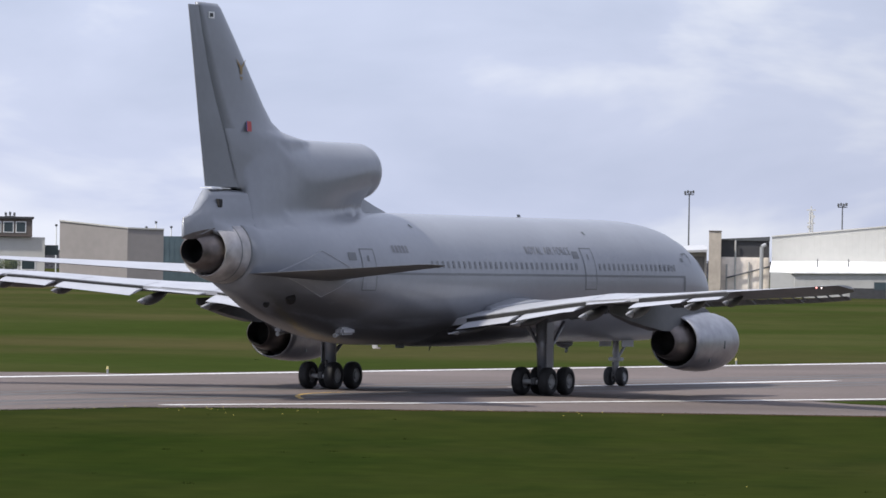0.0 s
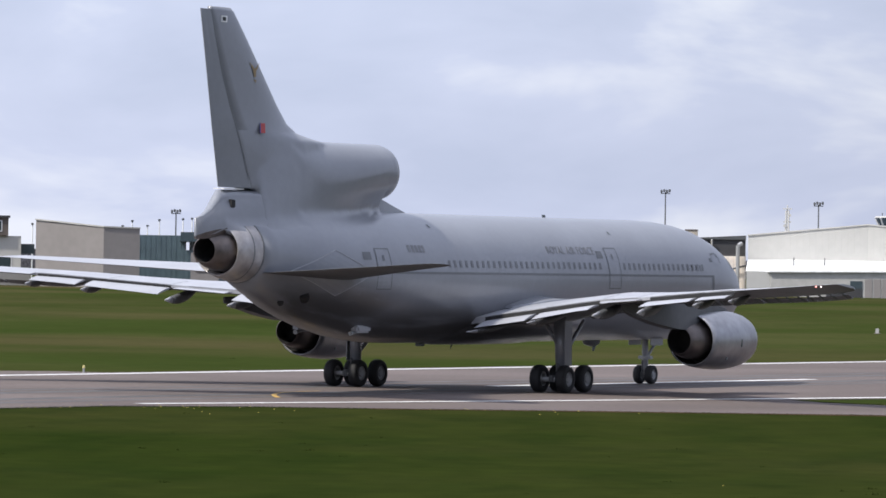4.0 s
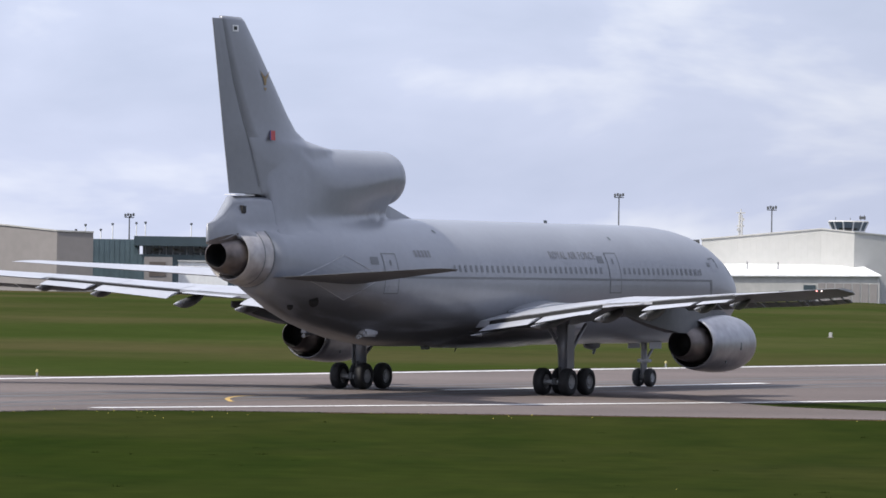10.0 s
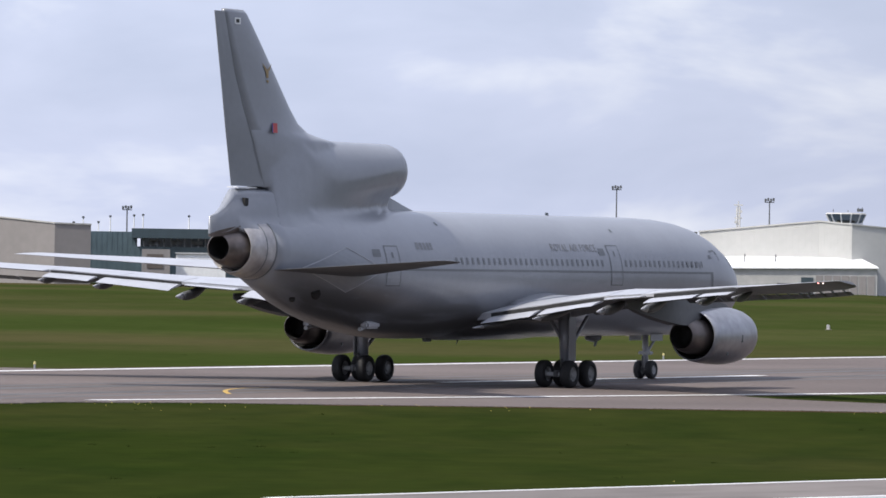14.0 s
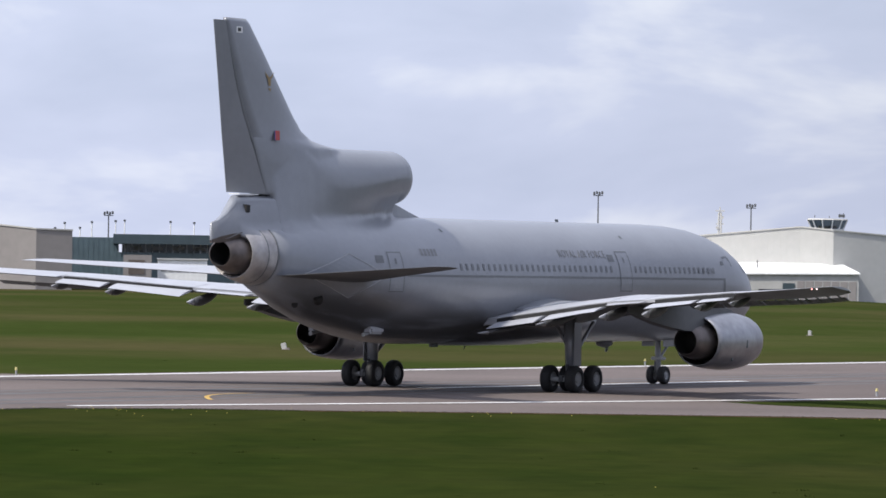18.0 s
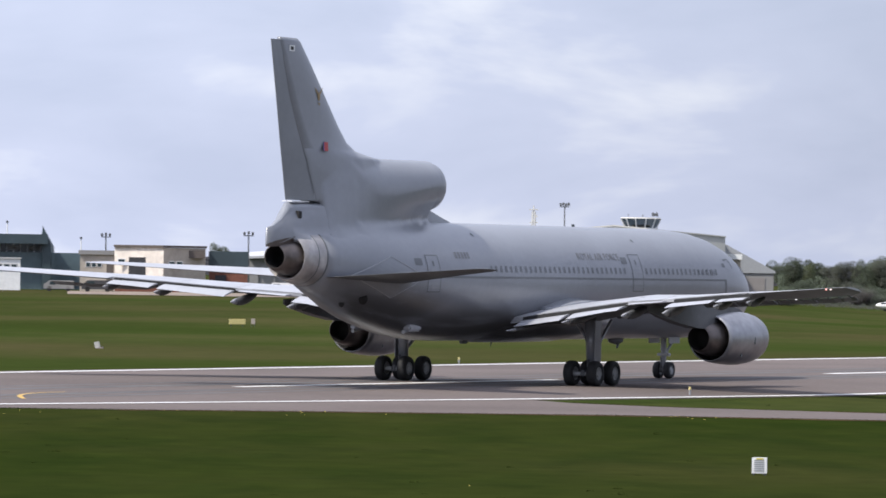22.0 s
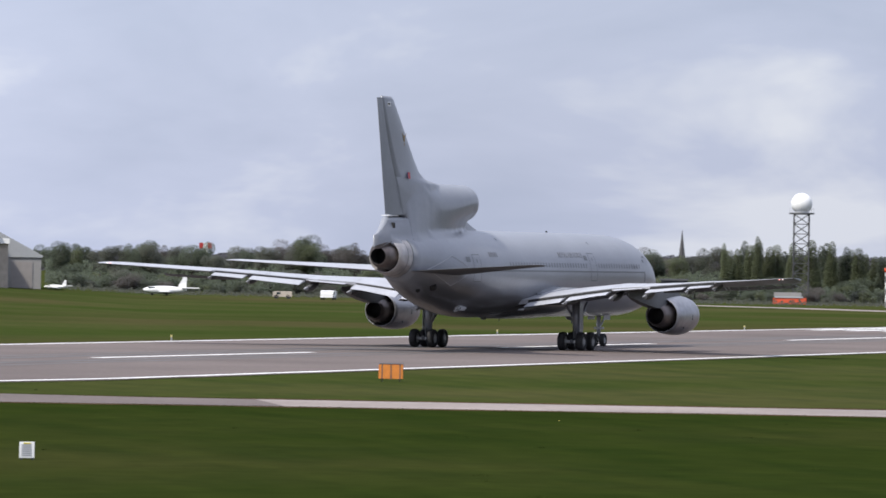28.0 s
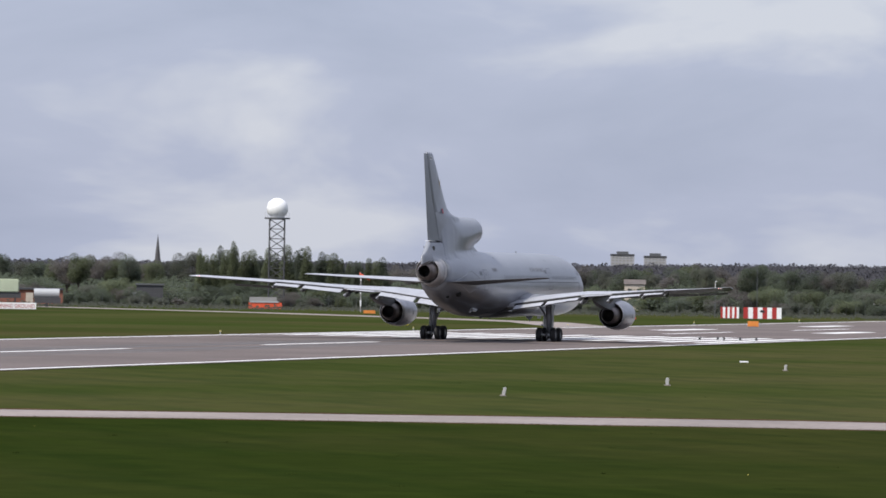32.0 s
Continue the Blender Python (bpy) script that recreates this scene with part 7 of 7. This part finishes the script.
# ---- the lorry that passes on the near road ----
road = ribbon("access_road", [(-150 + 3 * i, 34.5 + 0.0743 * (-150 + 3 * i) + 3.6) for i in range(84)], [(-150 + 3 * i, 34.5 + 0.0743 * (-150 + 3 * i) - 3.6) for i in range(84)], 0.02, M["asphalt"], "narrow asphalt access road below the stand", "road")
for v in road.data.vertices:
    v.co.z += ramp(v.co.x)


def build_lorry():
    """Origin on the road under the front of the trailer roof; it drives towards +x."""
    o = thing("lorry", pose(-130, 17, 0), "white articulated lorry with a long box trailer", "lorry")
    w = 1.13
    top0, top1, tail = 3.14, 3.325, -16.2
    rings = []
    for x, z in ((tail, top0), (-8.0, 3.234), (0.0, top1)):
        rings.append([(x, -w, 1.0), (x, w, 1.0), (x, w, z - 0.03), (x, w - 0.03, z), (x, -w + 0.03, z), (x, -w, z - 0.03)])
    part("trailer_box", loft(bmesh.new(), rings), M["white"], o)
    # rounded nose ahead of the box
    plan = [(0.30 * math.sin(math.pi * k / 10) ** 0.6, w * math.cos(math.pi * k / 10)) for k in range(11)]
    part("nose_fairing", loft(bmesh.new(), [[(x * kk, y, z) for x, y in plan] for z, kk in ((1.0, 1.0), (top1 - 0.10, 1.0), (top1 - 0.02, 0.97))]), M["clad_grey"], o, "rounded grey nose of the trailer")
    part("roof_panel", loft(bmesh.new(), [[(x, -w + 0.05, z + 0.006), (x, w - 0.035, z + 0.006)] for x, z in ((tail + 0.1, top0), (-0.1, top1 - 0.002))], closed=False, cap0=False, cap1=False), M["roof_grey"], o, "dull grey trailer roof")
    for s in (-1, 1):
        part("top_rail", loft(bmesh.new(), [[(x, s * (w - 0.04), z + 0.010), (x, s * (w + 0.012), z + 0.010), (x, s * (w + 0.015), z - 0.12), (x, s * (w - 0.04), z - 0.02)] for x, z in ((tail, top0), (0.0, top1))]), M["white"], o)
        part("side_rail", boxed(tail, 0, s * w - 0.03, s * w + 0.03, 0.92, 1.05), M["steel"], o)
        part("underrun_bar", boxed(-9.2, -3.6, s * 1.08 - 0.03, s * 1.08 + 0.03, 0.5, 0.8), M["steel"], o)
        for k in range(5):
            part("letter_bar", boxed(-0.56 + 0.055 * k, -0.52 + 0.055 * k, s * (w + 0.004) - 0.004, s * (w + 0.004) + 0.004, top1 - 0.19, top1 - 0.08), M["black"], o)
    part("chassis", boxed(tail + 0.2, 0.6, -0.45, 0.45, 0.72, 0.99), M["steel"], o)
    part("rear_door", boxed(tail - 0.06, tail, -1.06, 1.06, 1.05, top0 - 0.1), M["off_white"], o)
    part("cab", loft(bmesh.new(), [[(x, y, z) for x, z in ((0.55, 0.55), (2.65, 0.55), (2.72, 1.4), (2.55, 2.45), (2.25, 2.75), (0.55, 2.75))] for y in (-1.12, 1.12)]), M["white"], o)
    part("windscreen", loft(bmesh.new(), [[(x, y, z) for x, z in ((2.69, 1.55), (2.73, 1.55), (2.60, 2.42), (2.55, 2.42))] for y in (-1.0, 1.0)]), M["glass_dark"], o)
    for s in (-1, 1):
        part("side_window", boxed(1.5, 2.4, s * 1.125 - 0.008, s * 1.125 + 0.008, 1.6, 2.4), M["glass_dark"], o)
        part("mirror", boxed(2.5, 2.62, s * 1.28 - 0.10, s * 1.28 + 0.10, 1.6, 2.3, bevel=0.03), M["black"], o)
        part("headlamp", boxed(2.66, 2.74, s * 0.95 - 0.18, s * 0.95 + 0.18, 0.75, 0.98, bevel=0.02), M["galv"], o)
    part("bumper", boxed(2.5, 2.80, -1.22, 1.22, 0.35, 0.7, bevel=0.05), M["steel"], o)
    wheel = wheel_mesh(0.5, 0.32)
    hub = rim_mesh(0.5, 0.32)
    for x in (2.0, -1.2, -12.0, -13.3, -14.6):
        for s in (-1, 1):
            t = part("wheel", wheel, None, o)
            t.location = (x, s * 0.95, 0.5)
            part("rim", hub, None, t)
    for x in (2.0, -1.2, -12.0, -13.3, -14.6):
        part("axle", tubed((x, -0.9, 0.5), (x, 0.9, 0.5), 0.07, n=8), M["steel"], o)
    return o


M["roof_grey"] = material("roof_grey", (0.145, 0.13, 0.122), 0.8, spec=0.03, grain=0.12, grain_scale=2.0, blotch=0.15, blotch_scale=0.7)
lorry = build_lorry()


# ---- grass blades and flowers in the nearer grass ----
def inside_paving(x, y):
    a = x * ALONG.x + y * ALONG.y
    c = x * RIGHT.x + y * RIGHT.y
    if -156.3 < c < min(-107.0, near_line(max(a, 152)) + 1.2):
        return True

    def along(pts):
        for p, q in zip(pts, pts[1:]):
            if p[0] <= x <= q[0]:
                return p[1] + (q[1] - p[1]) * (x - p[0]) / (q[0] - p[0])
        return None
    lo, hi = along(NEAR_EDGE), along(FAR_EDGE)
    return lo is not None and hi is not None and lo - 0.1 < y < hi + 0.1


def grass_blades():
    rng4 = random.Random(21)
    verts, faces = [], []
    fv, ff = [], []

    def blade(x, y, h, lean):
        a = rng4.uniform(0, 6.28)
        w = h * 0.22
        dx, dy = math.cos(a) * w, math.sin(a) * w
        n = len(verts)
        lx, ly = rng4.gauss(0, lean), rng4.gauss(0, lean)
        verts.extend([(x - dx, y - dy, -0.02), (x + dx, y + dy, -0.02), (x + lx, y + ly, h)])
        faces.append((n, n + 1, n + 2))

    # low weeds stand in clumps
    for _ in range(110):
        az = radians(rng4.uniform(-6.6, 23.5))
        d = 1 / rng4.uniform(1 / 330.0, 1 / 118.0)
        x, y = d * math.sin(az), d * math.cos(az)
        if inside_paving(x, y):
            continue
        wide, tall = rng4.uniform(0.08, 0.22), rng4.uniform(0.05, 0.11)
        for _ in range(36):
            u, v = rng4.gauss(0, wide), rng4.gauss(0, wide)
            blade(x + u, y + v, tall * rng4.uniform(0.5, 1.0) * max(0.3, 1 - math.hypot(u, v) / (2.5 * wide)), 0.04)
    # longer tufts along the pavement edges
    for pts, sgn in ((NEAR_EDGE, -1), (FAR_EDGE[8:], 1)):
        for _ in range(9000):
            i = rng4.randrange(len(pts) - 1)
            t = rng4.random()
            x = pts[i][0] + (pts[i + 1][0] - pts[i][0]) * t
            y = pts[i][1] + (pts[i + 1][1] - pts[i][1]) * t + sgn * abs(rng4.gauss(0, 0.45))
            if x < -40 or x > 90:
                continue
            blade(x, y, rng4.uniform(0.03, 0.07), 0.05)
    for _ in range(7000):
        a = rng4.uniform(186, 420)
        p = rw(a, -107.2 + abs(rng4.gauss(0, 0.5)))
        blade(p.x, p.y, rng4.uniform(0.03, 0.06), 0.04)
        p = rw(rng4.uniform(140, 480), -156.1 - abs(rng4.gauss(0, 0.6)))
        blade(p.x, p.y, rng4.uniform(0.03, 0.06), 0.04)
    me = bpy.data.meshes.new("grass_blades")
    me.from_pydata(verts, [], faces)
    me.materials.append(M["blade"])
    tagged(new("grass_blades", me), "short uneven grass blades and tufts", "grass", kind="stuff")
    # dandelions
    for _ in range(130):
        if rng4.random() < 0.97:
            i = rng4.randrange(3, 9)
            t = rng4.random()
            x = NEAR_EDGE[i][0] + (NEAR_EDGE[i + 1][0] - NEAR_EDGE[i][0]) * t
            y = NEAR_EDGE[i][1] + (NEAR_EDGE[i + 1][1] - NEAR_EDGE[i][1]) * t - abs(rng4.gauss(0, 4.5)) - 0.4
        else:
            az = radians(rng4.uniform(-6, 22))
            d = rng4.uniform(130, 190)
            x, y = d * math.sin(az), d * math.cos(az)
        if inside_paving(x, y) or noise.noise(Vector((x * 0.15, y * 0.15, 9))) < 0.05:
            continue
        z, r = rng4.uniform(0.05, 0.12), rng4.uniform(0.020, 0.034)
        n = len(fv)
        fv.append((x, y, z + r * 0.9))
        for j in range(5):
            fv.append((x + r * math.cos(j * 1.2566), y + r * math.sin(j * 1.2566), z))
        for j in range(5):
            ff.append((n, n + 1 + j, n + 1 + (j + 1) % 5))
    me = bpy.data.meshes.new("dandelions")
    me.from_pydata(fv, [], ff)
    me.materials.append(M["flower"])
    tagged(new("dandelions", me), "scattered yellow dandelions in the grass", "flowers", kind="stuff")


grass_blades()


# ---- what moves ----
ROLL = [
    (0.0, -3.20, 223.05, 62.91),
    (0.5, -2.94, 223.40, 62.47),
    (1.0, -2.68, 223.82, 62.08),
    (1.5, -2.42, 224.29, 61.76),
    (2.0, -2.15, 224.81, 61.45),
    (2.5, -1.89, 225.31, 61.15),
    (3.0, -1.64, 225.76, 60.92),
    (3.5, -1.40, 226.24, 60.77),
    (5.5, -0.39, 227.73, 60.38),
    (6.0, -0.16, 228.22, 60.39),
    (6.5, 0.05, 228.71, 60.45),
    (7.0, 0.27, 229.12, 60.49),
    (7.5, 0.47, 229.39, 60.51),
    (8.0, 0.65, 229.56, 60.53),
    (8.5, 0.81, 229.73, 60.57),
    (9.0, 0.95, 229.94, 60.56),
    (9.5, 1.09, 230.26, 60.49),
    (10.0, 1.21, 230.61, 60.42),
    (10.5, 1.29, 230.83, 60.39),
    (11.0, 1.33, 230.89, 60.42),
    (11.5, 1.36, 230.84, 60.43),
    (12.0, 1.38, 230.74, 60.46),
    (12.5, 1.39, 230.70, 60.48),
    (13.0, 1.39, 230.73, 60.45),
    (13.5, 1.39, 230.79, 60.42),
    (14.0, 1.40, 230.91, 60.41),
    (14.5, 1.41, 231.16, 60.33),
    (16.5, 1.74, 231.98, 59.80),
    (17.0, 1.93, 232.15, 59.58),
    (17.5, 2.24, 232.54, 59.24),
    (18.0, 2.65, 233.09, 58.94),
    (18.5, 3.22, 233.80, 58.71),
    (19.0, 3.95, 234.85, 58.51),
    (19.5, 4.87, 236.27, 58.35),
    (20.0, 6.03, 237.99, 58.27),
    (20.5, 7.47, 240.04, 58.28),
    (21.0, 9.20, 242.58, 58.23),
    (21.5, 11.26, 245.64, 58.16),
    (22.0, 13.62, 249.13, 58.07),
    (22.5, 16.28, 252.98, 57.99),
    (23.0, 19.22, 257.31, 57.97),
    (23.5, 22.53, 262.32, 57.92),
    (24.0, 26.18, 268.04, 57.83),
    (24.5, 30.30, 274.51, 57.84),
    (26.5, 49.96, 303.05, 56.59),
    (27.0, 55.66, 311.06, 56.46),
    (27.5, 61.91, 319.89, 56.44),
    (28.0, 68.56, 329.64, 56.50),
    (28.5, 75.72, 340.37, 56.54),
    (29.0, 83.34, 352.08, 56.67),
    (29.5, 91.69, 364.77, 56.64),
    (30.0, 100.53, 378.01, 56.24),
    (30.5, 109.56, 391.52, 56.00),
    (31.0, 118.50, 404.07, 56.07),
    (31.5, 127.47, 415.22, 56.24),
    (32.0, 136.44, 426.28, 56.52),
]


def motions():
    walk(airliner, [(t, pose(x, y, 0.0, 0, 0, head)) for t, x, y, head in ROLL])
    rows = []
    for t in range(0, 33):
        x = 0.07 + 10.04 * (t - 12.5)
        rows.append((t, pose(x, 34.5 + 0.0743 * x, 0.02 + ramp(x), 0, -1.753 if -32 < x < 74 else 0.0, 4.25)))
    walk(lorry, rows)
    # distance rolled, then the turn of each wheel
    way, out = 0.0, []
    for (t0, x0, y0, h0), (t1, x1, y1, h1) in zip(ROLL, ROLL[1:]):
        d = max(0.0, (x1 - x0) * math.cos(radians(h0)) + (y1 - y0) * math.sin(radians(h0)))
        n = max(1, round((t1 - t0) * FPS))
        for i in range(n):
            out.append((t0 + (t1 - t0) * i / n, way + d * i / n))
        way += d
    out.append((32.0, way))
    for w, at, r in WHEELS:
        rows, angle, last = [], 0.0, 0.0
        for k, (t, d) in enumerate(out):
            step = math.degrees((d - last) / r)
            if rows and step < 50 and k < len(out) - 1:
                continue
            angle += min(step, 84.0)
            last = d
            rows.append((t, pose(at.x, at.y, at.z, 0, angle, 0)))
        walk(w, rows)
    for rd, base, axis in RUDDER:
        rows = []
        for t, a in ((0, 0), (10, 0), (14.5, -1), (17.0, -5), (18.5, -16), (19.3, -17), (20.2, -11), (21.0, -6), (22.0, -2), (24.0, 0), (28.0, 1), (30.2, 1), (32, 0)):
            rows.append((t, Matrix.Translation(base) @ Matrix.Rotation(radians(a), 4, axis)))
        walk(rd, rows)


motions()
